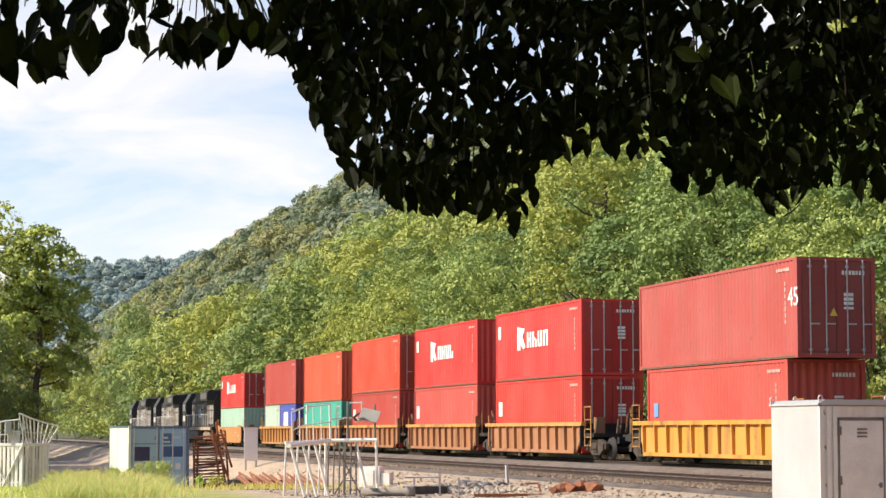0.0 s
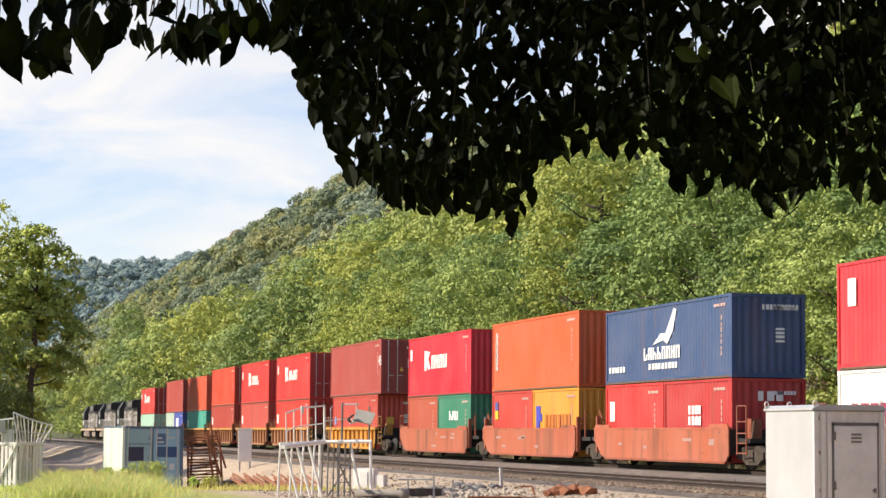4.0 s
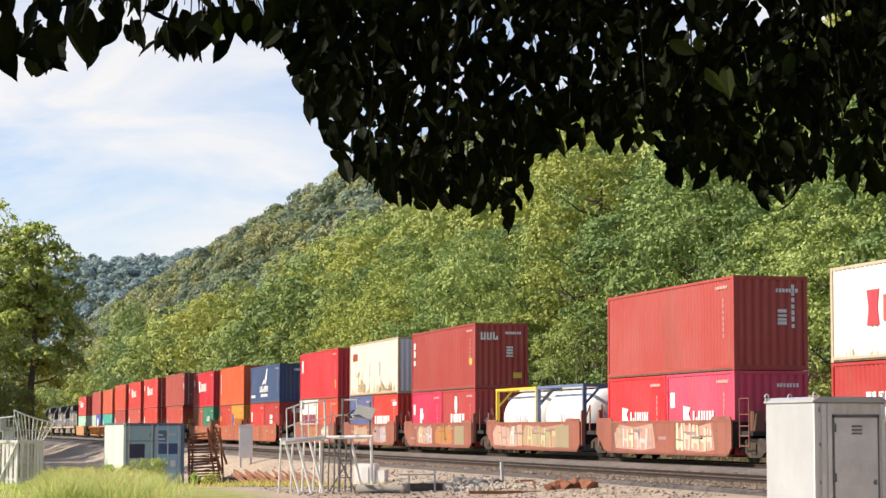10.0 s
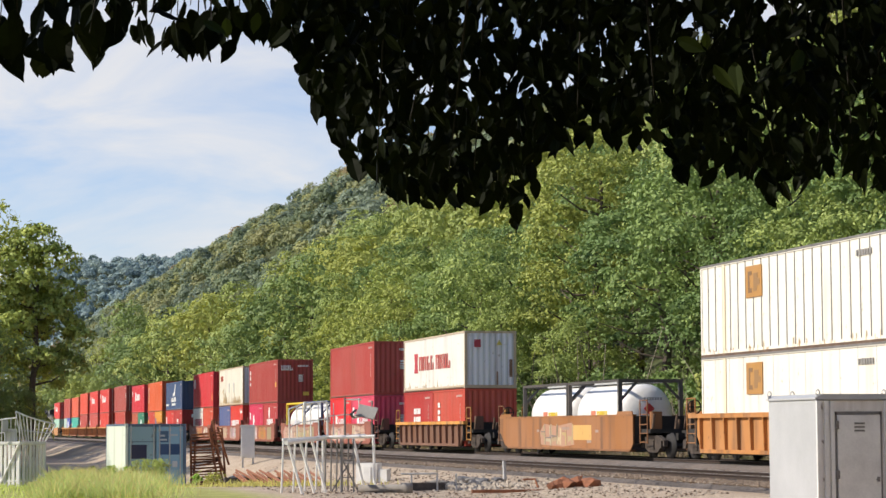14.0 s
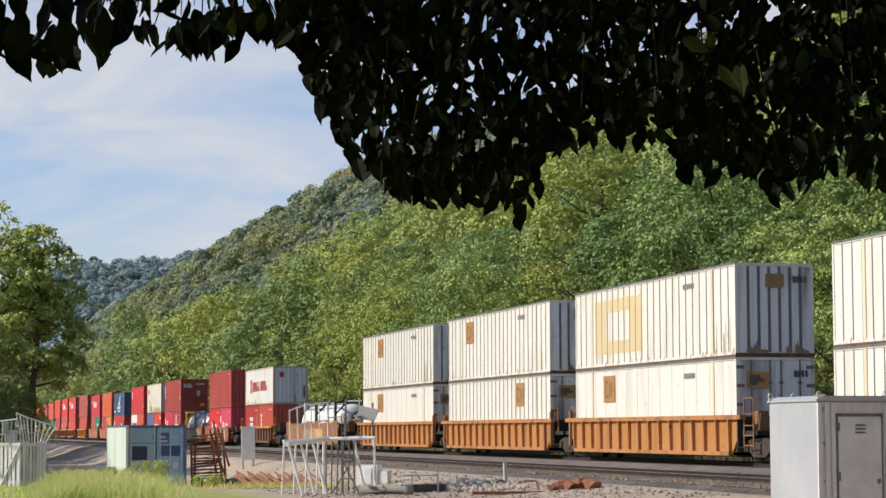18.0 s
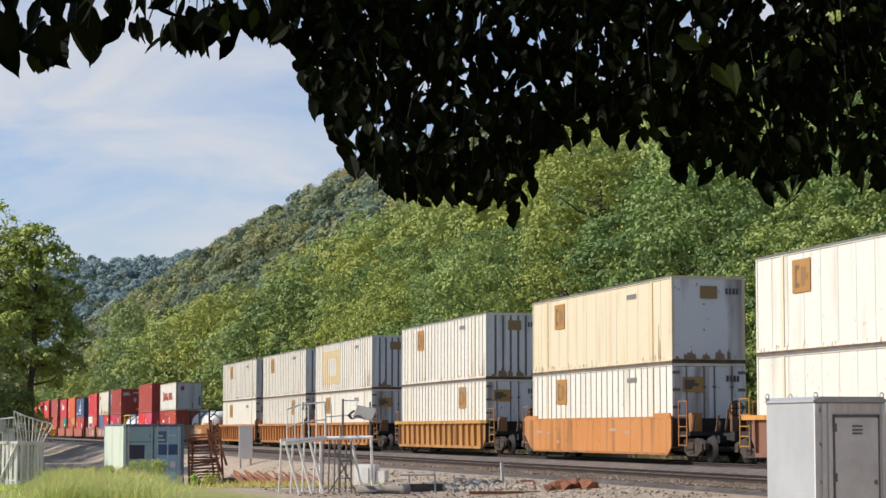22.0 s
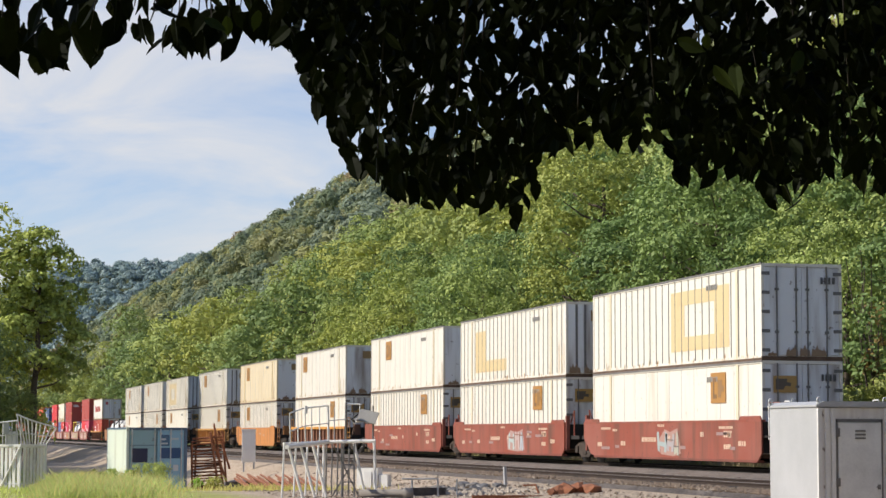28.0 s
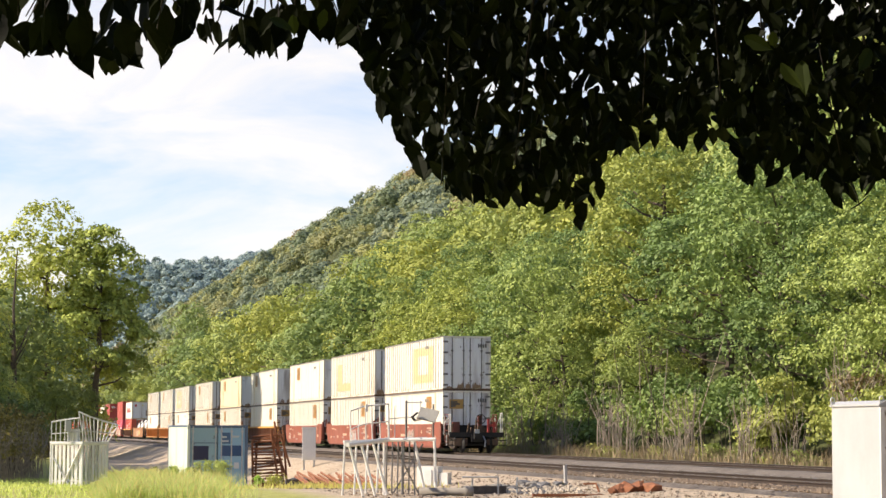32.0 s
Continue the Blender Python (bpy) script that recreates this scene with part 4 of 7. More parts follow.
def build_train():
    fl = 0.26
    # single car behind the engines
    on_train(well_car(F40, (0.45, 0.2, 0.06), "weathered orange well car behind the engines", False, marks_seed=1), 161.2, TRACK_FAR, 0)
    lo = box40((0.33, 0.52, 0.42), "pale green steel container in a well car", STD, seed=2)
    mark(lo, F40, 2.44, 2, 0.1, 6, 0.5, WHITE)
    stack(161.2, fl, [(box40(RED, "red container with white emblem stacked on a green one", STD, True, WHITE, seed=1), F40, STD, 0)], [(lo, F40, STD)])
    # five articulated ribbed wells
    loads = [
        (139.3, box40(BROWN_RED, "brown-red container on two short ones", HC, seed=3), [((0.4, 0.52, 0.45), "pale green short container"), ((0.05, 0.09, 0.4), "blue short container with a white panel")]),
        (124.1, box40(ORANGE_RED, "orange-red container on a teal one", HC, seed=4), [((0.03, 0.36, 0.28), "teal green container with white emblem")]),
        (108.9, box40((0.52, 0.07, 0.03), "bright orange-red container", HC, True, seed=5), [(BROWN_RED, "faded red container under an orange one")]),
        (93.3, box40(RED, "red container with large white emblem", HC, False, WHITE, seed=6), [(FADED, "sun-bleached red container")]),
        (78.0, box40(RED, "red container with white emblem and steel doors", HC, True, WHITE, seed=7), [((0.5, 0.045, 0.03), "bright red container with steel doors")]),
    ]
    for k, (q, up, lows) in enumerate(loads):
        car = well_car(F40, (0.32, 0.14, 0.06) if k else (0.42, 0.2, 0.06), "ribbed brown well car with an ochre top rail", True, (0.5, 0.25, 0.06),
                       (k == 4 or True, k == 0), (k == 4, k == 0))
        on_train(car, q, TRACK_FAR, 0)
        if len(lows) == 2:
            a_, b_ = (box40(c_, l_, STD, L=F20, seed=20 + k, ends=(i == 1)) for i, (c_, l_) in enumerate(lows))
            mark(b_, F20, 2.44, 1.6, 1.2, 1.6, 0.9, WHITE, name="emblem")
            stack(q, fl, [(up, F40, HC, 0)], [(a_, F20, STD), (b_, F20, STD)])
        else:
            H = STD if k == 1 else HC
            b_ = box40(lows[0][0], lows[0][1], H, k == 4, seed=30 + k)
            mark(b_, F40, 2.44, 0.5, H * 0.5, 0.55, 0.6, WHITE, name="emblem")
            stack(q, fl, [(up, F40, HC, 0)], [(b_, F40, H)])
    # yellow single with a 45-foot box on top
    on_train(well_car(F40, (0.55, 0.25, 0.035), "bright yellow ribbed well car", True), 58.4, TRACK_FAR, 0)
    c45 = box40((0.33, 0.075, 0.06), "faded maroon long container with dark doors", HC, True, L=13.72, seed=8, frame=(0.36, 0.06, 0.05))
    figures(c45, 13.72, 2.44, 13.05, 1.5, 0.55, "45", WHITE)
    mark(c45, 13.72, 2.44, 1.0, 1.2, 0.24, 0.24, YELLOW, "yellow warning triangle", True, outline=[(0, 0), (1, 0), (0.5, 1)])
    lo = box40((0.4, 0.07, 0.05), "red-brown container under a longer one", HC, seed=9)
    mark(lo, F40, 2.44, 0.7, 1.3, 0.4, 0.45, (0.1, 0.3, 0.6), name="emblem")
    mark(lo, F40, 2.44, 0.5, 1.3, 0.4, 0.4, YELLOW, end=True)
    stack(58.4, fl, [(c45, 13.72, HC, -0.76)], [(lo, F40, HC)])
    # three orange-red wells
    red3 = [
        (39.1, box40(CRIMSON, "crimson container with large white emblem", HC, False, WHITE, seed=10), HC,
         ((0.36, 0.1, 0.05), "rust-orange short container"), ((0.02, 0.2, 0.12), "green short container with white emblem")),
        (23.3, box40((0.52, 0.12, 0.03), "orange container with white lettering", HC, seed=11), HC,
         ((0.42, 0.06, 0.04), "red short container"), ((0.65, 0.27, 0.03), "yellow-orange short container with blue emblem")),
        (7.9, box40((0.03, 0.07, 0.17), "navy blue container with a white wing emblem", STD, seed=12), STD,
         ((0.48, 0.035, 0.03), "red short container with white emblem"), ((0.36, 0.03, 0.03), "dark red short container")),
    ]
    for k, (q, up, H, a, b) in enumerate(red3):
        car = well_car(F40, (0.38, 0.095, 0.045), "smooth orange-red well car, weathered", False, None, (True, k == 0), (k == 2, k == 0), 1.32, 40 + k)
        on_train(car, q, TRACK_FAR, 0)
        ca, cb = box40(a[0], a[1], STD, L=F20, seed=44 + k, ends=False), box40(b[0], b[1], STD, L=F20, seed=48 + k)
        if k == 2:
            mark(ca, F20, 2.44, 0.5, 1.3, 0.5, 0.7, WHITE, name="emblem")
        if k == 0:
            strokes(cb, F20, 2.44, 2.2, 1.45, 1.7, 0.42, WHITE, 3, 9)
            bars(cb, F20, 2.44, 0.6, 1.3, 1.0, 0.3, (0.5, 0.5, 0.5), 3, end=True)
            mark(up, F40, 2.44, 1.75, 0.6, 0.4, 0.36, YELLOW, end=True, name="placard")
            mark(up, F40, 2.44, 1.85, 2.15, 0.24, 0.26, YELLOW, "yellow warning triangle", True, outline=[(0, 0), (1, 0), (0.5, 1)])
        if k == 1:
            mark(ca, F20, 2.44, 0.5, 1.45, 0.45, 0.36, (0.7, 0.5, 0.05), name="emblem"), mark(ca, F20, 2.44, 0.5, 1.83, 0.45, 0.34, (0.06, 0.08, 0.3), name="emblem")
            mark(cb, F20, 2.44, 0.5, 1.05, 0.8, 0.9, (0.05, 0.06, 0.4), outline=STEP, name="emblem")
            bars(cb, F20, 2.44, 1.7, 1.1, 3.4, 0.5, (0.45, 0.14, 0.03), 8)
            mark(up, F40, 2.44, 0.6, 0.9, 0.16, 1.6, WHITE)
            bars(up, F40, 2.44, 0.55, 0.9, 0.3, 1.6, WHITE, 6, upright=True)
        if k == 2:
            mark(up, F40, 2.44, 5.0, 1.25, 2.3, 1.15, WHITE, outline=SAIL, name="emblem")
            strokes(up, F40, 2.44, 4.1, 0.75, 3.6, 0.42, WHITE, 8, 3)
            bars(up, F40, 2.44, 4.6, 0.42, 2.9, 0.2, WHITE, 9)
            bars(up, F40, 2.44, 0.4, 0.4, 1.8, 0.2, WHITE, 6)
            bars(up, F40, 2.44, 1.0, 2.1, 1.25, 0.16, WHITE, 10, end=True)
            bars(cb, F20, 2.44, 0.85, 1.9, 0.9, 0.3, WHITE, 3, end=True)
            for v in (1.5, 1.15, 0.6):
                bars(cb, F20, 2.44, 2.3, v, 1.2, 0.28, WHITE, 4)
        stack(q, fl, [(up, F40, H, 0)], [(ca, F20, STD), (cb, F20, STD)])
    # five wells with sprayed sides
    five = [
        (-12.0, box40((0.5, 0.025, 0.04), "crimson container with a white emblem", HC, seed=13), ((0.75, 0.73, 0.68), "white short container with dark lettering"), ((0.5, 0.09, 0.045), "orange-red short container")),
        (-27.6, box40((0.7, 0.66, 0.55), "cream container with rust stains and grey end", HC, seed=14, prints=False, ends=False, frame=(0.5, 0.38, 0.25), end_color=(0.62, 0.66, 0.7)), ((0.09, 0.12, 0.27), "dusty blue short container"), ((0.52, 0.045, 0.03), "bright red short container")),
        (-42.9, box40((0.3, 0.05, 0.04), "maroon container with white and yellow marks", HC, seed=15), ((0.5, 0.03, 0.1), "magenta-red short container"), ((0.36, 0.05, 0.05), "brown-red short container with white emblem")),
        (-58.5, None, None, None),
        (-73.6, box40((0.34, 0.065, 0.05), "faded maroon container with a dark end", HC, seed=16), ((0.58, 0.02, 0.03), "scarlet short container with white emblem"), ((0.55, 0.07, 0.14), "pink-red short container with white emblem")),
    ]
    for k, (q, up, a, b) in enumerate(five):
        car = well_car(F40, (0.28, 0.083, 0.052), "rust-red well car with sprayed graffiti", False, None, (True, k == 0), (k == 4, k == 0), 1.33, 60 + k)
        on_train(car, q, TRACK_FAR, 0)
        tan = [(0.7, 0.63, 0.5), (0.75, 0.72, 0.65), (0.6, 0.5, 0.36)]
        if k == 0:
            graffiti(car, 1.5, 3.2, [(0.75, 0.72, 0.65)], 1)
            graffiti(car, 4.6, 7.2, [(0.6, 0.25, 0.05)], 21)
        if k == 1:
            graffiti(car, 6.3, 9.5, tan, 2), graffiti(car, 1.6, 4.4, [(0.6, 0.6, 0.6), (0.3, 0.32, 0.35)], 3)
        if k == 2:
            graffiti(car, 7.0, 9.6, tan, 4), graffiti(car, 3.2, 6.0, [(0.6, 0.24, 0.05)], 5)
        if k == 3:
            graffiti(car, 1.5, 7.0, [(0.68, 0.58, 0.38), (0.5, 0.4, 0.25)], 6), graffiti(car, 7.2, 11.4, [(0.78, 0.75, 0.68), (0.7, 0.45, 0.35)], 7)
        if k == 4:
            graffiti(car, 1.2, 4.2, [(0.8, 0.66, 0.55)], 8), graffiti(car, 6.6, 10.4, [(0.8, 0.66, 0.55), (0.45, 0.35, 0.25)], 9)
        if k in (2, 3):
            part("patch", Geo().prism([(0.9, 0.36), (2.6, 0.36), (2.6, 1.2), (0.9, 1.2)], "x", -1.509, -1.49), MARK, car, "faded grey-green painted-out square", (0.3, 0.25, 0.15))
        if up is None:
            for i, (col, lab) in enumerate((((0.12, 0.17, 0.3), "white tank in a blue steel frame"), ((0.72, 0.5, 0.03), "white tank in a yellow steel frame"))):
                t = tank(col, lab, words=((0.55, 0.56, 0.6), (0.6, 0.62, 0.66)))
                place(t, q + i * 6.13, F20, fl)
            continue
        ca, cb = box40(a[0], a[1], STD, L=F20, seed=64 + k, ends=False), box40(b[0], b[1], STD, L=F20, seed=68 + k)
        if k == 0:
            mark(up, F40, 2.44, 0.7, 1.7, 0.5, 0.75, WHITE, name="emblem")
            bars(ca, F20, 2.44, 0.9, 1.15, 4.6, 0.55, (0.3, 0.03, 0.08), 8)
            mark(up, F40, 2.44, F40 - 0.85, 0.55, 0.24, 0.5, YELLOW)
        if k == 1:
            for i in range(3):
                mark(up, F40, 2.44, 0.9 + 0.42 * i, 1.95, 0.36, 0.42, (0.4, 0.06, 0.03), outline=RINGS if i < 2 else None, name="emblem")
            for i in range(2):
                mark(up, F40, 2.44, 5.1 + 2.4 * i, 1.0, 0.35, 0.75, (0.5, 0.5, 0.5), name="patch")
            rust_runs(up, F40, 2.44, 0.5, 11.7, 0.16, 0.62, 46, 3)
            rust_runs(up, F40, 2.44, 2.0, 3.4, 0.25, 0.95, 12, 5)
            rust_runs(up, F40, 2.44, 1.7, 2.5, 1.05, 0.5, 7, 7)
            rust_runs(up, F40, 2.44, 8.0, 11.6, 0.2, 0.8, 16, 9)
            bars(cb, F20, 2.44, 0.6, 1.0, 3.6, 0.5, WHITE, 7)
            mark(cb, F20, 2.44, F20 - 1.2, 2.0, 0.9, 0.2, WHITE)
            for i in range(3):
                mark(up, F40, 2.44, 0.9 + 0.3 * i, 2.05, 0.26, 0.22, (0.5, 0.03, 0.03), end=True, outline=RINGS, name="emblem")
        if k == 2:
            bars(up, F40, 2.44, 0.45, 1.3, 0.32, 1.2, WHITE, 3, upright=True)
            mark(up, F40, 2.44, F40 - 1.0, 1.05, 0.45, 0.3, YELLOW), mark(up, F40, 2.44, 1.75, 0.45, 0.4, 0.25, YELLOW, end=True)
            strokes(up, F40, 2.44, 0.25, 2.15, 0.85, 0.34, WHITE, 3, 2, end=True)
            mark(cb, F20, 2.44, 2.4, 1.55, 0.5, 0.75, WHITE, outline=RINGS, name="emblem"), bars(cb, F20, 2.44, 1.7, 1.1, 2.6, 0.4, WHITE, 5)
            mark(cb, F20, 2.44, 0.4, 1.0, 0.35, 0.35, WHITE, end=True, outline=[(0.5, 0), (1, 0.5), (0.5, 1), (0, 0.5)], name="placard")
            mark(ca, F20, 2.44, 0.4, 1.5, 0.4, 0.5, WHITE), mark(ca, F20, 2.44, 1.8, 1.05, 0.7, 0.75, WHITE, outline=STEP, name="emblem")
        if k == 4:
            for cc, uu in ((ca, 1.6), (cb, 1.6)):
                big_logo(cc, F20, 2.44, uu, 0.95, WHITE, 0.6)
            mark(cb, F20, 2.44, 0.4, 1.5, 0.4, 0.5, WHITE)
            bars(up, F40, 2.44, 1.9, 1.3, 0.1, 1.4, WHITE, 7, end=True, upright=True)
        stack(q, fl, [(up, F40, HC, 0)], [(ca, F20, STD), (cb, F20, STD)])
    # brown ribbed single with a white box
    on_train(well_car(F40, BCAR, "dark brown ribbed well car with an orange top rail", True, (0.6, 0.27, 0.05), rail_top=1.38), -92.9, TRACK_FAR, 0)
    up = box40((0.72, 0.7, 0.64), "white container with red lettering and rusty corners", STD, seed=17, prints=False, ends=False, frame=(0.5, 0.4, 0.28), end_color=(0.68, 0.7, 0.73))
    mark(up, F40, 2.44, 2.3, 0.9, 0.75, 0.95, (0.45, 0.03, 0.05), outline=[(0, 0), (1, 0), (0.85, 0.5), (1, 1), (0, 1), (0.15, 0.5)], name="emblem")
    strokes(up, F40, 2.44, 3.3, 1.0, 3.1, 0.68, (0.45, 0.09, 0.08), 4, 5)
    strokes(up, F40, 2.44, 6.7, 1.0, 2.9, 0.68, (0.45, 0.09, 0.08), 4, 6)
    rust_runs(up, F40, 2.44, 0.2, 11.9, 0.15, 0.25, 24, 8, (0.6, 0.46, 0.3), 0.5)
    mark(up, F40, 2.44, 0.45, 1.85, 0.3, 0.35, (0.4, 0.04, 0.06), end=True), mark(up, F40, 2.44, 1.5, 1.95, 0.25, 0.25, (0.6, 0.5, 0.08), end=True, outline=[(0, 0), (1, 0), (0.5, 1)])
    mark(up, F40, 2.44, 2.1, 0.5, 0.14, 0.8, (0.2, 0.11, 0.06), "rust stain", True), mark(up, F40, 2.44, 1.5, 0.15, 0.06, 0.6, (0.25, 0.15, 0.1), "rust stain", True)
    ca, cb = box40((0.34, 0.035, 0.03), "dark red short container with white characters", STD, L=F20, seed=80, ends=False), box40((0.42, 0.085, 0.05), "red-brown short container", STD, L=F20, seed=81, ends=False)
    for v in (1.5, 1.1, 0.4):
        bars(ca, F20, 2.44, 2.2, v, 1.5, 0.28, WHITE, 4, seed=int(v * 10))
    bars(cb, F20, 2.44, 1.0, 0.5, 0.4, 1.6, WHITE, 5, upright=True)
    stack(-92.9, fl, [(up, F40, STD, 0)], [(ca, F20, STD), (cb, F20, STD)])
    # orange smooth single with two tanks
    car = well_car(16.15, (0.3, 0.12, 0.035), "smooth orange well car with faded lettering", False, rail_top=1.5, marks_seed=90)
    graffiti(car, 6.5, 10.5, [(0.62, 0.5, 0.33), (0.55, 0.4, 0.22)], 12)
    g = Geo().prism([(4.2, 0.6), (6.4, 0.6), (6.4, 1.15), (4.2, 1.15)], "x", -1.506, -1.49)
    part("patch", g, MARK, car, "pale yellow painted patch", (0.62, 0.36, 0.12))
    on_train(car, -116.4, TRACK_FAR, 0)
    for i in range(2):
        t = tank((0.06, 0.055, 0.05), "white tank in a dark steel frame", words=((0.6, 0.2, 0.12), (0.7, 0.5, 0.05)))
        place(t, -114.5 + i * 6.13, F20, 0.28)
    # white domestic boxes
    W0 = (0.75, 0.715, 0.63)
    CRM = (0.72, 0.615, 0.43)
    # (start, upper posts, lower posts, upper colour, upper near end is a door, car colour, top, ribbed, plates)
    whites = [
        (-139.1, True, False, W0, False, YCAR, None, True, (3.8, 3.75)),
        (-158.3, True, True, W0, False, YCAR, None, True, (3.2, 11.2)),
        (-177.8, True, False, W0, False, YCAR, None, True, (None, 3.3)),
        (-201.1, True, True, W0, False, (0.42, 0.2, 0.05), (0.5, 0.25, 0.05), True, (3.4, 11.45)),
        (-224.4, False, True, CRM, False, (0.5, 0.2, 0.05), None, False, (3.0, 3.25)),
        (-247.8, False, False, W0, False, (0.2, 0.085, 0.045), (0.6, 0.27, 0.04), True, (2.72, 11.7)),
        (-270.9, False, True, W0, False, (0.262, 0.062, 0.037), None, False, (3.7, 11.6)),
        (-290.3, True, True, W0, False, (0.262, 0.062, 0.037), None, False, (None, 11.65)),
        (-309.8, True, False, W0, True, (0.262, 0.062, 0.037), None, False, (None, 11.95)),
    ]
    for k, (q, pu, pl, cu, du, cc, top, rib, plates) in enumerate(whites):
        mid = k in (0, 1, 2, 6, 7, 8)
        car = well_car(16.15, cc, "ribbed ochre well car" if rib else "smooth weathered well car", rib, top,
                       (True, k in (0, 3, 4, 5, 6)), (k in (2, 3, 4, 5, 8), k in (0, 3, 4, 5, 6)), 1.48, 100 + k)
        on_train(car, q, TRACK_FAR, 0)
        if k == 8:
            end_rails(car)
        if k >= 6:
            rnd = random.Random(k)
            for u, v, w in ((14.6, 1.22, 1.1), (10.2, 0.8, 1.5), (3.0, 1.22, 1.2), (2.2, 0.95, 0.25), (15.0, 0.62, 0.5), (1.4, 0.7, 0.6), (8.6, 1.3, 0.7), (13.3, 1.16, 0.5), (4.6, 0.98, 0.3), (2.6, 1.08, 0.7), (2.6, 0.96, 0.55), (2.6, 0.6, 0.6), (7.6, 0.85, 0.25), (12.4, 0.66, 0.5)):
                bars(car, 0, 3.0, -u, v, w, 0.08 if v > 1 else 0.15, (0.62, 0.45, 0.33), max(3, int(w * 7)), seed=k + int(u * 10))
            if k == 6:
                figures(car, 16.15, 3.0, 1.4, 0.55, 0.42, "53", (0.7, 0.62, 0.55))
            if k == 8:
                graffiti(car, 6.6, 8.2, [(0.52, 0.5, 0.48)], 31)
            if k == 7:
                graffiti(car, 5.2, 7.4, [(0.6, 0.6, 0.6)], 32)
        up = domestic(HC, cu, "white long aluminium container with dark posts" if pu else "white long container with smooth panels" if cu == W0 else "cream-yellow long container with smooth panels", pu, du)
        lo = domestic(HC, W0, "white long container in a well car", pl, True)
        place(up, q, 16.15, 0.36 + HC), place(lo, q, 16.15, 0.35)
        for c, pu_ in ((up, plates[0]), (lo, plates[1])):
            if pu_ is not None:
                p = mark(c, 16.15, 2.59, pu_, 1.68, 1.25, 0.95, ORANGE, "faded orange plate", name="plate", d=-0.002)
                mark(c, 16.15, 2.59, pu_ + 0.2, 1.82, 0.3, 0.65, (0.2, 0.11, 0.05), d=0.003, outline=[(0, 0), (1, 0), (1, 0.2), (0.4, 0.2), (0.4, 0.8), (1, 0.8), (1, 1), (0, 1)], name="emblem")
                mark(c, 16.15, 2.59, pu_ + 0.62, 1.85, 0.5, 0.55, (0.27, 0.15, 0.06), d=0.003, outline=STEP, name="emblem")
            bars(c, 16.15, 2.59, 11.6, HC - 0.55, 1.0, 0.16, (0.25, 0.24, 0.22), 6)
            rust_runs(c, 16.15, 2.59, 0.2, 15.9, 0.08, 0.22, 26, k, (0.6, 0.48, 0.31), 0.5)
            rust_runs(c, 16.15, 2.59, 13.9, 15.9, 0.1, 1.2, 6, k + 20, (0.62, 0.5, 0.34), 0.4)
            end_rnd = random.Random(60 + k)
            for j in range(7):      # rust and road dirt along the foot of the end
                e_ = end_rnd.uniform(0.1, 2.1)
                mark(c, 16.15, 2.59, e_, 0.13, end_rnd.uniform(0.12, 0.4), end_rnd.uniform(0.1, 0.42), (0.27, 0.18, 0.11), "rusty stain", True, "rust_stain", 0.001 * j, [(0, 0), (1, 0), (0.92, 0.5), (0.6, 0.62), (0.5, 1), (0.3, 0.55), (0.08, 0.7)])
            rust_runs(c, 16.15, 2.59, 0.1, 16.0, 0.06, 0.16, 34, k + 40, (0.42, 0.26, 0.12), 0.55)
        mark(lo, 16.15, 2.59, 0.35, HC - 0.95, 0.75, 0.5, (0.42, 0.25, 0.07), "brown-yellow plate", True, name="plate", d=0.005)
        mark(lo, 16.15, 2.59, 0.42, HC - 0.86, 0.5, 0.32, (0.1, 0.08, 0.06), end=True, d=0.012, outline=STEP, name="emblem")
        if not du:
            mark(up, 16.15, 2.59, 1.0, HC - 0.75, 0.6, 0.42, (0.3, 0.19, 0.08), "brown plate", True, name="plate", d=0.005)
        for c in (up, lo):
            bars(c, 16.15, 2.59, 1.9, HC - 0.6, 0.5, 0.2, (0.08, 0.08, 0.08), 4, end=True, seed=k)
        if k in (2, 8, 7):      # the ghost of a removed square sign
            tan = (0.665, 0.52, 0.285)
            u = 2.6 if k == 7 else 2.3 if k == 2 else 8.3
            square = ((0, 0, 5.2, 0.46), (0, 1.5, 5.2, 0.46), (0, 0.46, 1.25, 1.04), (3.95, 0.46, 1.25, 1.04))
            corner = ((0, 0, 5.0, 0.5), (0, 0.5, 1.75, 1.3))
            for a_, b_, w_, h_ in corner if k == 7 else square:
                mark(up, 16.15, 2.59, u + a_, 0.5 + b_, w_, h_, tan, "tan mark left by a removed sign", d=-0.024, name="sign_ghost")


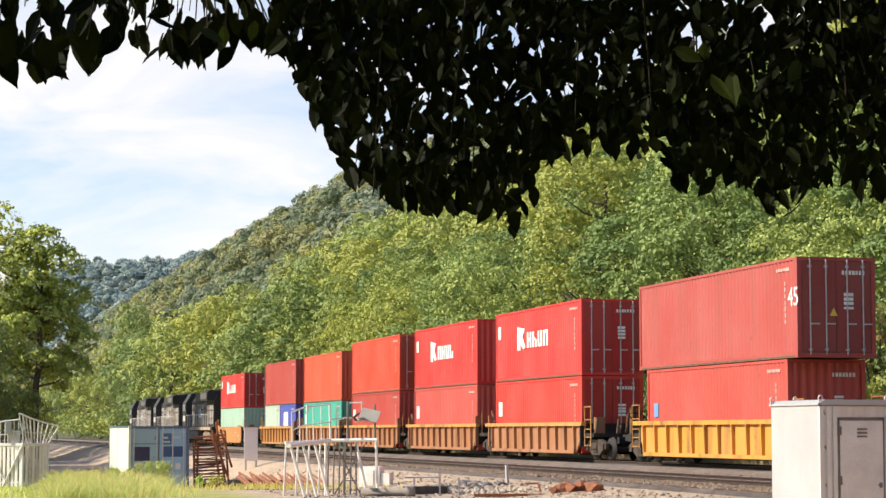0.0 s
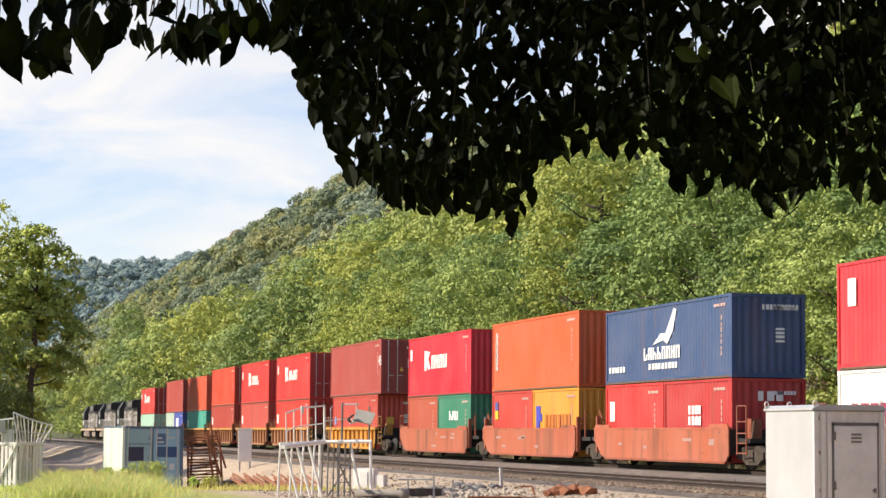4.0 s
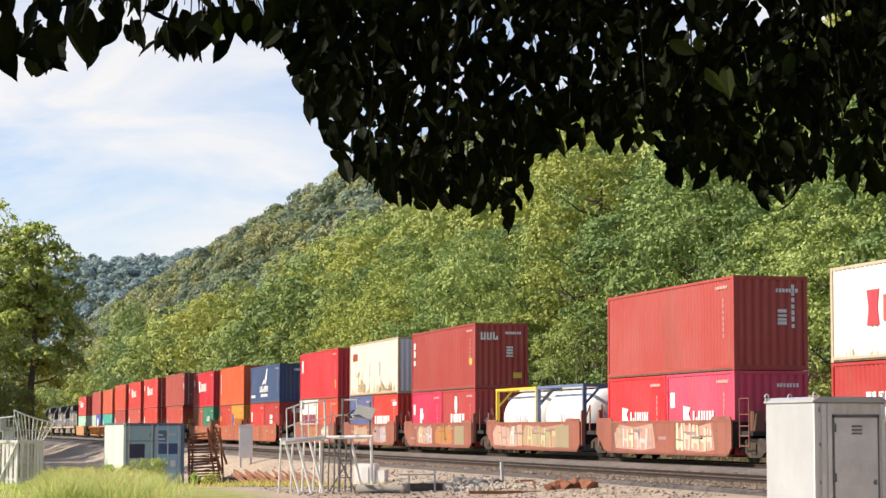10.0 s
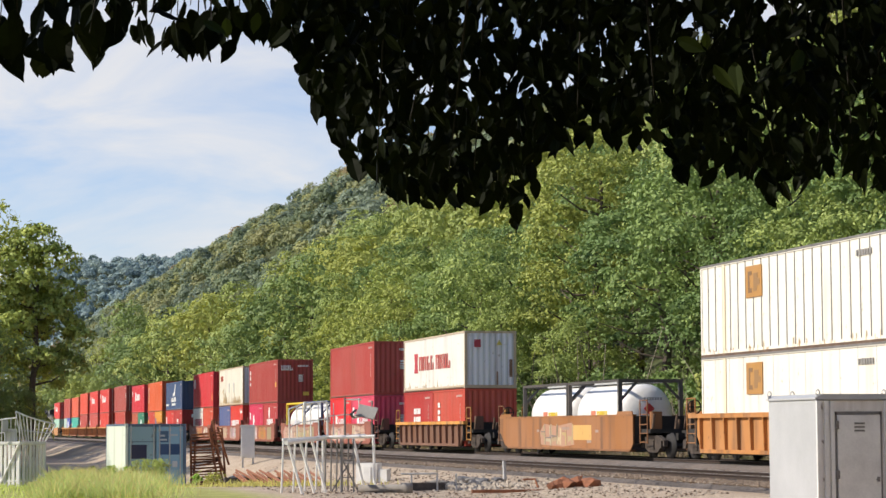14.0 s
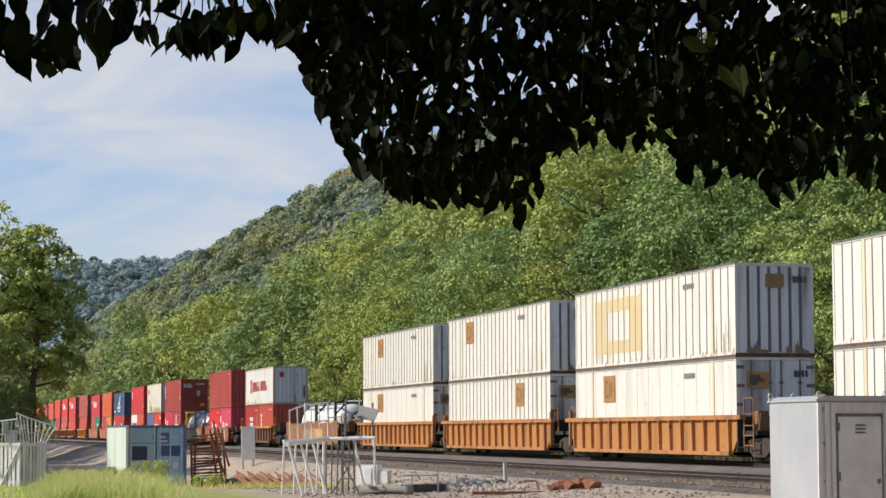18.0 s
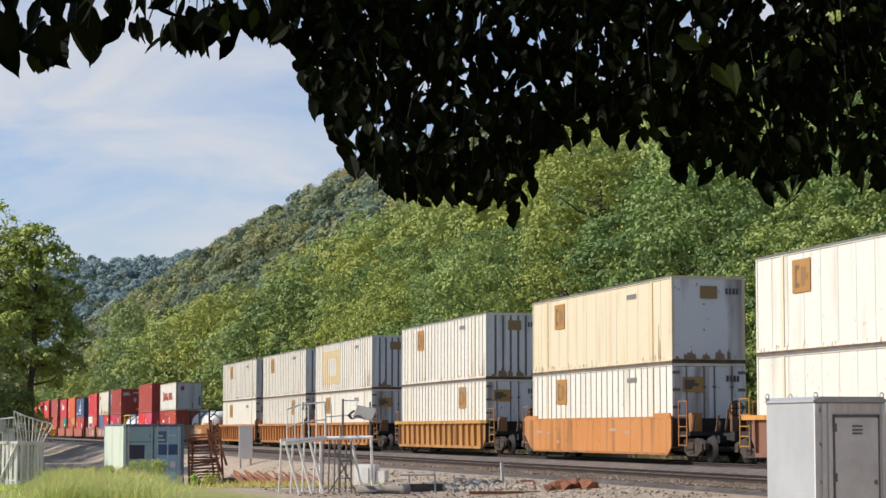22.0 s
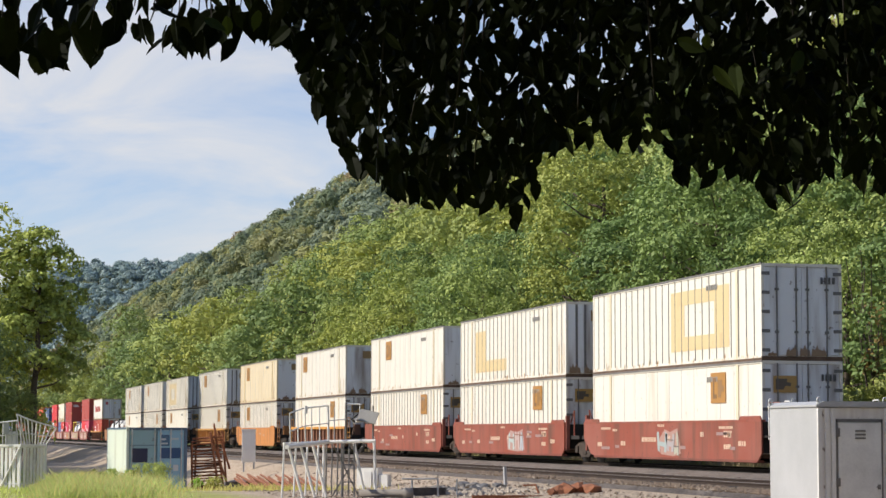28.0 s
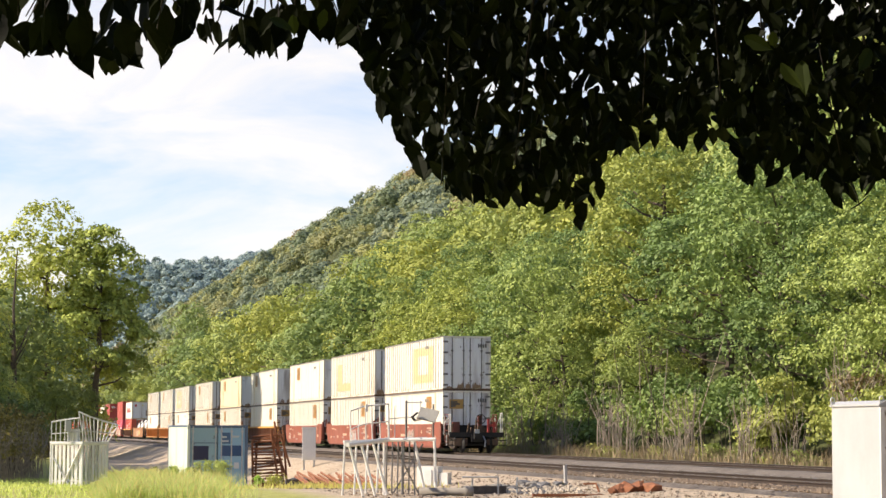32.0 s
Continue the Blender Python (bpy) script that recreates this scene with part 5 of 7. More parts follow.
def locomotive(q, label):
    c = thing("locomotive", label, "locomotive", group="engines of the train")
    L = 22.3
    dust = (0.2, 0.175, 0.15)
    part("frame", Geo().box(-1.5, 1.5, 0.6, L - 0.6, 1.2, 1.45), CAR_PAINT, c, "dusty tan walkway edge", (0.42, 0.31, 0.2))
    part("long_hood", Geo().prism([(-0.95, 1.45), (0.95, 1.45), (0.95, 3.7), (0.7, 4.1), (-0.7, 4.1), (-0.95, 3.7)], "y", 2.2, 16.2), LOCO_BLACK, c)
    for k, (y0, y1, z0, z1) in enumerate(((2.6, 4.4, 1.7, 3.3), (4.6, 6.4, 1.7, 3.3), (6.7, 8.3, 1.6, 3.5), (8.5, 10.4, 1.6, 3.4), (10.6, 12.2, 1.6, 3.4), (12.4, 14.0, 1.6, 3.2), (14.2, 15.9, 1.6, 3.4))):
        d = part("hood_door", Geo().box(-0.985, -0.95, y0, y1, z0, z1), CAR_PAINT, c, color=dust if k % 3 else (0.33, 0.32, 0.31))
        part("door_seam", Geo().box(-1.0, -0.985, (y0 + y1) / 2 - 0.03, (y0 + y1) / 2 + 0.03, z0 + 0.1, z1 - 0.1).box(-1.0, -0.985, y0 + 0.2, y1 - 0.2, z1 - 0.5, z1 - 0.4), LOCO_BLACK, d)
    part("radiator_wing", Geo().prism([(-1.55, 3.65), (1.55, 3.65), (1.5, 4.4), (1.2, 4.5), (-1.2, 4.5), (-1.5, 4.4)], "y", 2.4, 6.4), LOCO_BLACK, c)
    for k in range(6):
        part("radiator_slat", Geo().box(-1.57, -1.53, 2.6 + 0.62 * k, 3.05 + 0.62 * k, 3.8, 4.3), DARK_STEEL, c)
    part("dynamic_brake_hood", Geo().box(-1.2, 1.2, 9.0, 12.0, 3.7, 4.4), LOCO_BLACK, c)
    for y in (3.4, 5.2, 9.8, 11.2):
        part("roof_fan", Geo().lathe([(4.4, 0.62), (4.62, 0.62), (4.66, 0.5)], "z", 14).moved(pose(0, y, 0)), LOCO_BLACK, c)
    part("exhaust_stack", Geo().box(-0.35, 0.35, 13.1, 13.9, 4.05, 4.5), BLACK_IRON, c)
    part("horn", Geo().tube((-0.3, 15.2, 4.35), (-0.3, 16.0, 4.4), 0.06).tube((-0.3, 15.4, 4.0), (-0.3, 15.4, 4.36), 0.04), BARE, c)
    cab = part("cab", Geo().prism([(-1.5, 1.45), (1.5, 1.45), (1.5, 3.6), (1.0, 4.45), (-1.0, 4.45), (-1.5, 3.6)], "y", 16.3, 18.6), LOCO_BLACK, c)
    for y in (16.6, 17.6):
        part("cab_window", Geo().box(-1.53, -1.5, y, y + 0.7, 2.9, 3.5), GLASS, cab)
    part("number_plate", Geo().box(-1.52, -1.5, 16.7, 18.2, 2.0, 2.5), MARK, cab, "grey lettering panel", (0.5, 0.5, 0.5))
    part("nose", Geo().prism([(-1.2, 1.45), (1.2, 1.45), (1.1, 2.9), (-1.1, 2.9)], "y", 18.6, 20.6), CAR_PAINT, c, color=(0.36, 0.35, 0.34))
    part("fuel_tank", Geo().prism([(-1.4, 0.45), (1.4, 0.45), (1.5, 0.8), (1.5, 1.15), (-1.5, 1.15), (-1.5, 0.8)], "y", 8.2, 13.6), CAR_PAINT, c, "dusty fuel tank", (0.16, 0.13, 0.11))
    strokes(c, 0, 2.0, -11.6, 2.3, 2.4, 0.75, (0.62, 0.62, 0.62), 2, 4)
    for k in range(12):
        part("handrail_post", shared(("handrail_post",), lambda: Geo().tube((0, 0, 1.45), (0, 0, 2.5), 0.03), BARE), BARE, c, at=pose(-1.5, 2.0 + 1.2 * k, 0))
    part("handrail", Geo().tube((-1.5, 2.0, 2.5), (-1.5, 16.0, 2.5), 0.03), BARE, c)
    for y in (4.6, 17.4):
        t = part("truck", Geo().prism([(y - 2.2, 0.45), (y + 2.2, 0.45), (y + 2.3, 0.9), (y + 1.2, 1.1), (y - 1.2, 1.1), (y - 2.3, 0.9)], "x", -1.25, -1.0).box(-1.0, 1.0, y - 2, y + 2, 0.5, 1.1), CAR_PAINT, c, "dusty cast truck frame", (0.24, 0.19, 0.15))
        for yy in (-1.75, 0, 1.75):
            for s in (-1, 1):
                part("wheel", shared(("engine_wheel",), lambda: Geo().lathe([(-0.07, 0.2), (-0.06, 0.5), (0.05, 0.53), (0.07, 0.2)], "x", 18), RAIL_SIDE, True), RAIL_SIDE, t, at=pose(s * 0.745, y + yy, 0.51))
    for y, s in ((0.5, -1), (L - 0.5, 1)):
        part("pilot", Geo().box(-1.4, 1.4, *sorted((y, y + s * 0.15)), 0.25, 1.45), LOCO_BLACK, c)
        part("coupler", Geo().box(-0.12, 0.12, *sorted((y, y + s * 0.8)), 0.75, 0.98), BLACK_IRON, c)
    on_train(c, q, TRACK_FAR, 0)


build_train()
for k in range(3):
    locomotive(177.0 + 23.4 * k, "black diesel locomotive with grey lettering")


# ---- woods ----
def leaf_mesh(name, mat, centres, sizes, rng, up=0.5, shape=None, out=None):
    """Many small leaf blades in one mesh: a rhombus at each centre, turned at random."""
    n = len(centres)
    d = rng.normal(size=(n, 3))
    if out is not None:
        d = d * 0.5 + out * up
    d /= np.linalg.norm(d, axis=1)[:, None] + 1e-9
    t = rng.normal(size=(n, 3))
    u = np.cross(d, t)
    u /= np.linalg.norm(u, axis=1)[:, None] + 1e-9
    w = np.cross(d, u)
    s = sizes[:, None]
    bend = d * s * 0.18
    pts = np.stack([centres - u * s, centres + w * s * 0.55 + bend, centres + u * s, centres - w * s * 0.55 + bend], 1).reshape(-1, 3)
    me = bpy.data.meshes.new(name)
    me.vertices.add(4 * n)
    me.vertices.foreach_set("co", pts.ravel())
    me.loops.add(4 * n)
    me.loops.foreach_set("vertex_index", np.arange(4 * n))
    me.polygons.add(n)
    me.polygons.foreach_set("loop_start", np.arange(n) * 4)
    me.materials.append(mat)
    me.update()
    me.validate()
    return me


def crown_points(rng, lobes, n, fill=0.16, ragged=0.26):
    """Points in the outer shells of overlapping lobes (x, y, z, radius, flatness)."""
    lobes = np.array(lobes)
    w = lobes[:, 3] ** 2
    pick = rng.choice(len(lobes), n, p=w / w.sum())
    d = rng.normal(size=(n, 3))
    d /= np.linalg.norm(d, axis=1)[:, None]
    d[:, 2] = np.where(d[:, 2] < -0.35, -d[:, 2], d[:, 2])
    r = lobes[pick, 3] * (1 - fill * rng.random(n) ** 1.6)
    # clumps: let the shell bulge and gap
    ph = rng.random(3) * 20
    p0 = lobes[pick, :3] + d * r[:, None]
    wob = np.sin(p0[:, 0] * 1.7 + ph[0]) * np.sin(p0[:, 1] * 1.9 + ph[1]) * np.sin(p0[:, 2] * 2.1 + ph[2])
    wob = 0.6 * wob + 0.75 * np.sin(p0[:, 0] * 4.3 + ph[1]) * np.sin(p0[:, 1] * 4.7 + ph[2]) * np.sin(p0[:, 2] * 5.2 + ph[0])
    p = lobes[pick, :3] + d * (r * (1 + ragged * wob))[:, None] * np.stack([np.ones(n), np.ones(n), lobes[pick, 4]], 1)
    keep = wob > -0.33
    return p[keep], d[keep]


def clump_points(rng, lobes, clumps, per, spread=(0.26, 0.46), shell=(0.5, 1.08)):
    """Leaves in tufts over the outside of overlapping lobes: their places, and the ways they face."""
    lobes = np.array(lobes)
    w = lobes[:, 3] ** 2
    pick = rng.choice(len(lobes), clumps, p=w / w.sum())
    d = rng.normal(size=(clumps, 3))
    d /= np.linalg.norm(d, axis=1)[:, None]
    d[:, 2] = np.where(d[:, 2] < -0.45, -d[:, 2], d[:, 2])
    r = lobes[pick, 3]
    flat = np.stack([np.ones(clumps), np.ones(clumps), lobes[pick, 4]], 1)
    centre = lobes[pick, :3] + d * flat * (r * rng.uniform(0.78, 1.06, clumps))[:, None]
    # tufts buried inside a neighbouring lobe are left out
    gap = np.linalg.norm(centre[:, None, :] - lobes[None, :, :3], axis=2) / lobes[None, :, 3]
    keep = gap.min(1) > 0.66
    centre, d, r = centre[keep], d[keep], r[keep]
    n = len(centre)
    rc = r * rng.uniform(*spread, n) * rng.choice((0.7, 1.0, 1.25), n)
    e = rng.normal(size=(n, per, 3)) + d[:, None, :] * 0.7
    e /= np.linalg.norm(e, axis=2)[:, :, None]
    e *= np.where(e[:, :, 2:] < -0.5, -1, 1)
    pos = centre[:, None, :] + e * rc[:, None, None] * rng.uniform(*shell, (n, per, 1)) * np.array((1, 1, 0.72))
    face = e * 0.75 + d[:, None, :] * 0.4 + np.array((0, 0, 0.15))
    face /= np.linalg.norm(face, axis=2)[:, :, None]
    return pos.reshape(-1, 3), face.reshape(-1, 3)


def tree_template(seed, height, radius, clumps, per, size, mat=None, lean=0.0, bare=0.25, narrow=1.0, lobe=(0.24, 0.44), limbs=16, up=1.2):
    """A trunk with limbs, and a crown of leaf tufts round the limb ends."""
    rng = np.random.default_rng(seed)
    rnd = random.Random(seed)
    tr = thing("tree", "leafy green broad-leaved tree", "tree")
    g = Geo()
    top = Vector((lean * height, 0, height * 0.78))
    pts = [Vector((0, 0, -0.5))]
    for k in range(1, 6):
        f = k / 5
        pts.append(top * f + Vector((rnd.uniform(-0.3, 0.3), rnd.uniform(-0.3, 0.3), 0)))
    g.path(pts, 0.02 * height, 0.005 * height, 7)
    lobes = [(top.x, top.y, height - radius * 0.4, radius * 0.4, 0.9), (top.x + radius * 0.36, top.y - radius * 0.2, height - radius * 0.75, radius * 0.4, 0.85), (top.x - radius * 0.4, top.y + radius * 0.1, height - radius * 0.85, radius * 0.42, 0.85)]
    for k in range(limbs):
        f = bare + (1 - bare) * (k + 0.5) / limbs
        base = top * min(1, f * 0.95)
        ang = k * 2.4 + rnd.uniform(-0.5, 0.5)
        reach = radius * narrow * rnd.uniform(0.5, 0.98) * (1.0 - 0.55 * max(0, f - 0.5) * 2) * (0.75 + 0.25 * min(1, f * 2.5))
        tip = base + Vector((math.cos(ang) * reach, math.sin(ang) * reach, reach * rnd.uniform(0.15, 0.5)))
        g.path([base, (base + tip) / 2 + Vector((0, 0, -0.1 * reach)), tip], 0.0055 * height, 0.0015 * height, 5)
        lobes.append((tip.x, tip.y, tip.z, radius * rnd.uniform(*lobe), rnd.uniform(0.6, 0.85)))
    part("trunk", g, BARK, tr, "grey-brown trunk with limbs")
    p, d = clump_points(rng, lobes, clumps, per, shell=(0.5, 1.08) if mat is None else (0.8, 1.06))
    s = size * rng.uniform(0.6, 1.35, len(p))
    part("crown", leaf_mesh("crown", mat or LEAF, p, s, rng, up=up, out=d), mat or LEAF, tr)
    return tr


TREES = []


def plant(template, x, y, scale, color, label="", turn=None, rnd=random, group="trees along the line", sink=0.0, exact=False):
    ob = copy_thing(template, pose(x, y, ground_z(x, y) - sink, 0, 0, rnd.uniform(0, 360) if turn is None else turn))
    f = rnd.uniform(0.9, 1.12)
    ob.scale = (scale,) * 3 if exact else (scale * rnd.uniform(0.92, 1.1), scale, scale * f)
    for ch in ob.children:
        if ch.name.startswith("crown"):
            ch.color = (*color, 1)
    tagged(ob, label, "tree", group)
    TREES.append(ob)
    return ob


GREENS = [(0.92, 1.03, 0.9), (1.04, 1.1, 0.82), (0.7, 0.88, 0.82), (1.14, 1.15, 0.82), (0.5, 0.68, 0.66), (1.0, 1.12, 1.0)]


def build_woods():
    rnd = random.Random(7)
    near = [tree_template(11 + k, 14.0, 4.7, 620, 24, 0.125, lobe=(0.28, 0.48), bare=0.2 + 0.05 * (k % 3)) for k in range(5)]
    broad = tree_template(19, 18.0, 5.9, 900, 24, 0.125, bare=0.16, lobe=(0.2, 0.34), limbs=26, up=0.8)
    mid = [tree_template(31 + k, 14.0, 4.9, 340, 16, 0.185, MID_LEAF, bare=0.2, lobe=(0.28, 0.48), limbs=11 + k, up=3.6) for k in range(4)]
    back = tree_template(51, 14.0, 4.8, 60, 8, 0.8, bare=0.1)
    lab = ["tall broad-leaved tree with yellowing crown", "dense dark green broad-leaved tree", "light green tree at the wood's edge", "bushy green tree beside the track"]
    # the edge of the wood, just behind the train: place, height, colour, label
    plant(broad, 39.0, 118, 1.0, (0.98, 1.0, 0.75), "tall spreading tree with yellowing and browning leaves", 60, rnd)
    front = [(36.0, 62, 11.0, 0, 2), (37.0, 70, 12.5, 4, 1), (35.4, 77, 9.6, 5, 2), (36.6, 83.5, 10.6, 0, 3), (37.6, 91, 10.5, 4, 1), (38.4, 98, 13.8, 2, 3),
             (38.6, 106, 14.0, 4, 1), (35.6, 110, 8.5, 0, 2), (34.8, 124, 9.0, 0, 3), (36.0, 133, 12.4, 5, 2), (37.0, 143, 13.0, 2, 1), (35.4, 153, 11.0, 3, 0),
             (36.8, 163, 13.0, 1, 2), (35.2, 173, 11.0, 3, 0), (37.0, 184, 13.5, 0, 3)]
    for k, (x, y, h, c, l) in enumerate(front):
        plant(near[k % 5], x, y, h / 14.0, GREENS[c], lab[l], rnd=rnd)
    k = 0
    y = 64.0
    # second rank leans to dark greens to imitate shaded pockets in the wood
    while y < 190:
        plant(near[(k + 2) % 5], rnd.uniform(41.5, 45), y, rnd.uniform(0.85, 1.1), GREENS[(2, 4, 0, 4, 5)[k % 5]], lab[1], rnd=rnd)
        y += rnd.uniform(5.5, 8.0)
        k += 1
    # ranks up the slope, and the edge going on into the distance
    for rank, (x0, x1, y0, y1, step) in enumerate(((48, 56, 70, 260, 8.5), (58, 70, 90, 330, 10), (72, 90, 130, 420, 12), (34, 44, 190, 340, 7))):
        y = y0
        while y < y1:
            c = GREENS[rnd.choice((0, 1, 1, 2, 3, 3, 5, 4) if y > 150 else (0, 2, 4, 1, 2, 5))]
            plant(mid[k % 4], rnd.uniform(x0, x1), y, rnd.uniform(0.8, 1.3), c, lab[k % 4], rnd=rnd)
            y += step * rnd.uniform(0.8, 1.2)
            k += 1
    # dark round trees where the line bends away
    for x, y, h, c in ((37.5, 352, 15.5, 4), (42, 380, 15.0, 2), (44, 430, 20.0, 2), (36.5, 400, 11.0, 0), (36, 440, 12, 1), (39, 470, 14, 0), (37, 500, 13, 2), (46, 500, 16, 1), (40, 540, 14, 0), (36, 570, 13, 1), (54, 400, 15, 1), (52, 455, 16, 0)):
        plant(mid[k % 4], x, y, h / 14.0, GREENS[c], "round dark green tree beside the line" if c in (2, 4) else lab[k % 4], rnd=rnd)
        k += 1
    # the tree across the line, and trees, mostly unseen, added to shade the yard
    big = tree_template(78, 22.6, 6.4, 1050, 22, 0.2, bare=0.05, narrow=0.85, lobe=(0.3, 0.44), limbs=24)
    plant(big, 7.0, 191, 0.985, (1.32, 1.3, 0.92), "tall leafy tree with yellow-green top", 40, rnd, exact=True)
    edge_tree = tree_template(79, 19.6, 4.4, 800, 18, 0.2, bare=0.4, narrow=0.95, lobe=(0.3, 0.46))
    plant(edge_tree, 11.3, 189, 1.02, (1.12, 1.18, 0.88), "leafy tree with a bare lower trunk", 10, rnd, exact=True)
    plant(mid[0], 4.6, 181, 0.62, (0.75, 0.85, 0.8), lab[1], rnd=rnd)
    plant(mid[2], 6.4, 184, 0.5, (0.75, 0.85, 0.8), lab[1], rnd=rnd)
    for x, y, s in ((0.5, 140, 0.55), (1.5, 150, 0.6), (-3, 118, 0.8), (-2, 134, 0.85), (-6, 140, 1.1), (-10, 112, 1.2), (-12, 150, 1.3), (-9, 165, 1.3), (-0.5, 165, 0.9), (-4, 150, 1.1), (1.5, 178, 0.75), (-8, 128, 1.2), (-7, 108, 1.0), (-16, 120, 1.2), (-14, 96, 1.1), (-20, 140, 1.2)):
        plant(mid[int(abs(x)) % 4], x, y, s, GREENS[(int(y)) % 6], lab[int(y) % 4], rnd=rnd)
    # low trees tinted dark to imitate the shaded side of the thicket
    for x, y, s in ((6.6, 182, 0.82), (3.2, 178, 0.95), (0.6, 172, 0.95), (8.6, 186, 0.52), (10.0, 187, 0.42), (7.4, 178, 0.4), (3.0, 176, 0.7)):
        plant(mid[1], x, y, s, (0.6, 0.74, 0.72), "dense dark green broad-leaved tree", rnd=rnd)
    # close row added unseen, its shade falling across the yard towards the line
    for k, (x, y, h) in enumerate(((-5, 101, 13), (-4.5, 107.5, 13), (-6, 116, 14), (-4, 122, 13), (-7, 129, 14), (-4.5, 134.5, 13), (-6, 144, 14), (-4, 160, 13), (2.0, 203, 14), (1.0, 210, 15), (2.5, 219, 14), (1.5, 226, 15), (2.0, 237, 15), (3.0, 246, 14), (2.0, 254, 15), (4.0, 266, 14), (3.0, 276, 15), (4.0, 290, 14))):
        plant(mid[k % 4], x, y, h / 14.0, GREENS[(0, 2, 4)[k % 3]], lab[1], rnd=rnd)
    # a bare dead tree among them
    g = Geo()
    for k in range(9):
        b_ = rnd.uniform(4, 11)
        a_ = rnd.uniform(0, 6.28)
        r_ = rnd.uniform(1.0, 2.6)
        g.path([(0, 0, b_), (r_ * 0.5 * math.cos(a_), r_ * 0.5 * math.sin(a_), b_ + r_ * 0.9), (r_ * math.cos(a_ + 0.3), r_ * math.sin(a_ + 0.3), b_ + r_ * 1.9)], 0.08, 0.02, 4)
    bare = thing("tree", "bare grey dead tree among leafy ones", "tree", pose(3.6, 172, ground_z(3.6, 172)), "trees along the line")
    part("trunk", Geo().path([(0, 0, -0.4), (0.3, 0.1, 6), (0.1, 0.2, 12), (0.3, 0, 16.5)], 0.26, 0.03, 7), BARK, bare)
    part("branches", g, BARK, bare)
    # unseen woods added behind and beside the camera to hold back sky light
    for k in range(46):
        a_ = rnd.uniform(85, 275)
        d_ = rnd.uniform(17, 40)
        plant(back, d_ * math.sin(radians(a_)), d_ * math.cos(radians(a_)), rnd.uniform(1.2, 1.7), GREENS[k % 6], lab[k % 4], rnd=rnd, group="trees behind the camera")
    for ob in near + mid + [broad, big, back, edge_tree]:
        for ch in list(ob.children):
            bpy.data.objects.remove(ch)
        bpy.data.objects.remove(ob)


build_woods()


def build_hill_forest():
    """The ridge's woods: domed crowns of leaf tufts, coarser with distance."""
    rng = np.random.default_rng(5)
    shapes = []
    for _ in range(7):
        lobes = [(0, 0, 0.25, 0.62, 0.85)]
        for k in range(9):
            a_, f = k * 2.4 + rng.uniform(-0.4, 0.4), math.sqrt((k + 0.5) / 9)
            lobes.append((0.68 * f * math.cos(a_), 0.68 * f * math.sin(a_), rng.uniform(-0.25, 0.15) + 0.5 * (1 - f), rng.uniform(0.26, 0.44), 0.85))
        shapes.append(clump_points(rng, lobes, 150, 14, (0.3, 0.5), (0.85, 1.05)))

    def emit(name, label, items, color, mat, fine, most):
        P, S, D = [], [], []
        for X, Y, Z, r, d in items:
            size = max(0.2, d * fine / 3823)
            p, f = shapes[rng.integers(7)]
            n = int(min(most, len(p), 6.3 * r * r / (size * size)))
            size = max(size, r * math.sqrt(6.0 / n))
            pick = rng.choice(len(p), n, replace=False)
            a_ = rng.uniform(0, 6.28)
            turn = np.array(((math.cos(a_), -math.sin(a_), 0), (math.sin(a_), math.cos(a_), 0), (0, 0, 1)))
            P.append(np.array((X, Y, Z)) + (p[pick] @ turn.T) * r * np.array((1, 1, rng.uniform(0.85, 1.25))))
            D.append(f[pick] @ turn.T)
            S.append(size * rng.uniform(0.7, 1.4, n))
        me = leaf_mesh(name, mat, np.concatenate(P), np.concatenate(S), rng, out=np.concatenate(D), up=3.6)
        return single(name, me, mat, label, "trees", kind="stuff", color=color)

    def sown(x0, x1, y0, y1, gap, lo, hi, foot=None):
        out = []
        for y in np.arange(y0, y1, gap):
            for x in np.arange(x0 if foot is None else foot(y), x1, gap):
                X, Y = x + rng.uniform(-0.42, 0.42) * gap, y + rng.uniform(-0.42, 0.42) * gap
                if math.degrees(math.atan2(X, Y)) > 27:
                    continue
                r = rng.uniform(lo, hi)
                out.append((X, Y, ground_z(X, Y) + r * rng.uniform(0.6, 1.3) + (4.0 if X > 120 and Y > 420 else 0.0), r, math.hypot(X, Y)))
        return out

    # light green woods on the lower slope; far shoulder darker, mixed, with haze painted in
    lower = sown(78, 210, 112, 420, 9.5, 3.6, 6.4)
    upper = sown(0, 207, 420, 1750, 10.5, 3.6, 6.2, lambda y: 56 if y < 560 else 36)
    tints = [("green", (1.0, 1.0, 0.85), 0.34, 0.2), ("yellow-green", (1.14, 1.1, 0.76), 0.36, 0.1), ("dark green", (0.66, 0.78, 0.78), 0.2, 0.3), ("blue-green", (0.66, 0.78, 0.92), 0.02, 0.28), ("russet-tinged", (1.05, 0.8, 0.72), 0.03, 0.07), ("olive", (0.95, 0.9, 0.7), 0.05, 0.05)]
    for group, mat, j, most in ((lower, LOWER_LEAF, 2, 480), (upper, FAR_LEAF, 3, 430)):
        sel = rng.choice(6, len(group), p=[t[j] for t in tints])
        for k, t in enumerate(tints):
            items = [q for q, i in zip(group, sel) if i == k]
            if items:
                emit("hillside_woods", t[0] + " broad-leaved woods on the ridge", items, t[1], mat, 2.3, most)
    far = []
    for _ in range(2700):
        x, y = rng.uniform(85, 440), rng.uniform(1755, 2600)
        r = rng.uniform(3.6, 7.2)
        far.append((x, y, ground_z(x, y) + r * rng.uniform(0.8, 1.8), r, y))
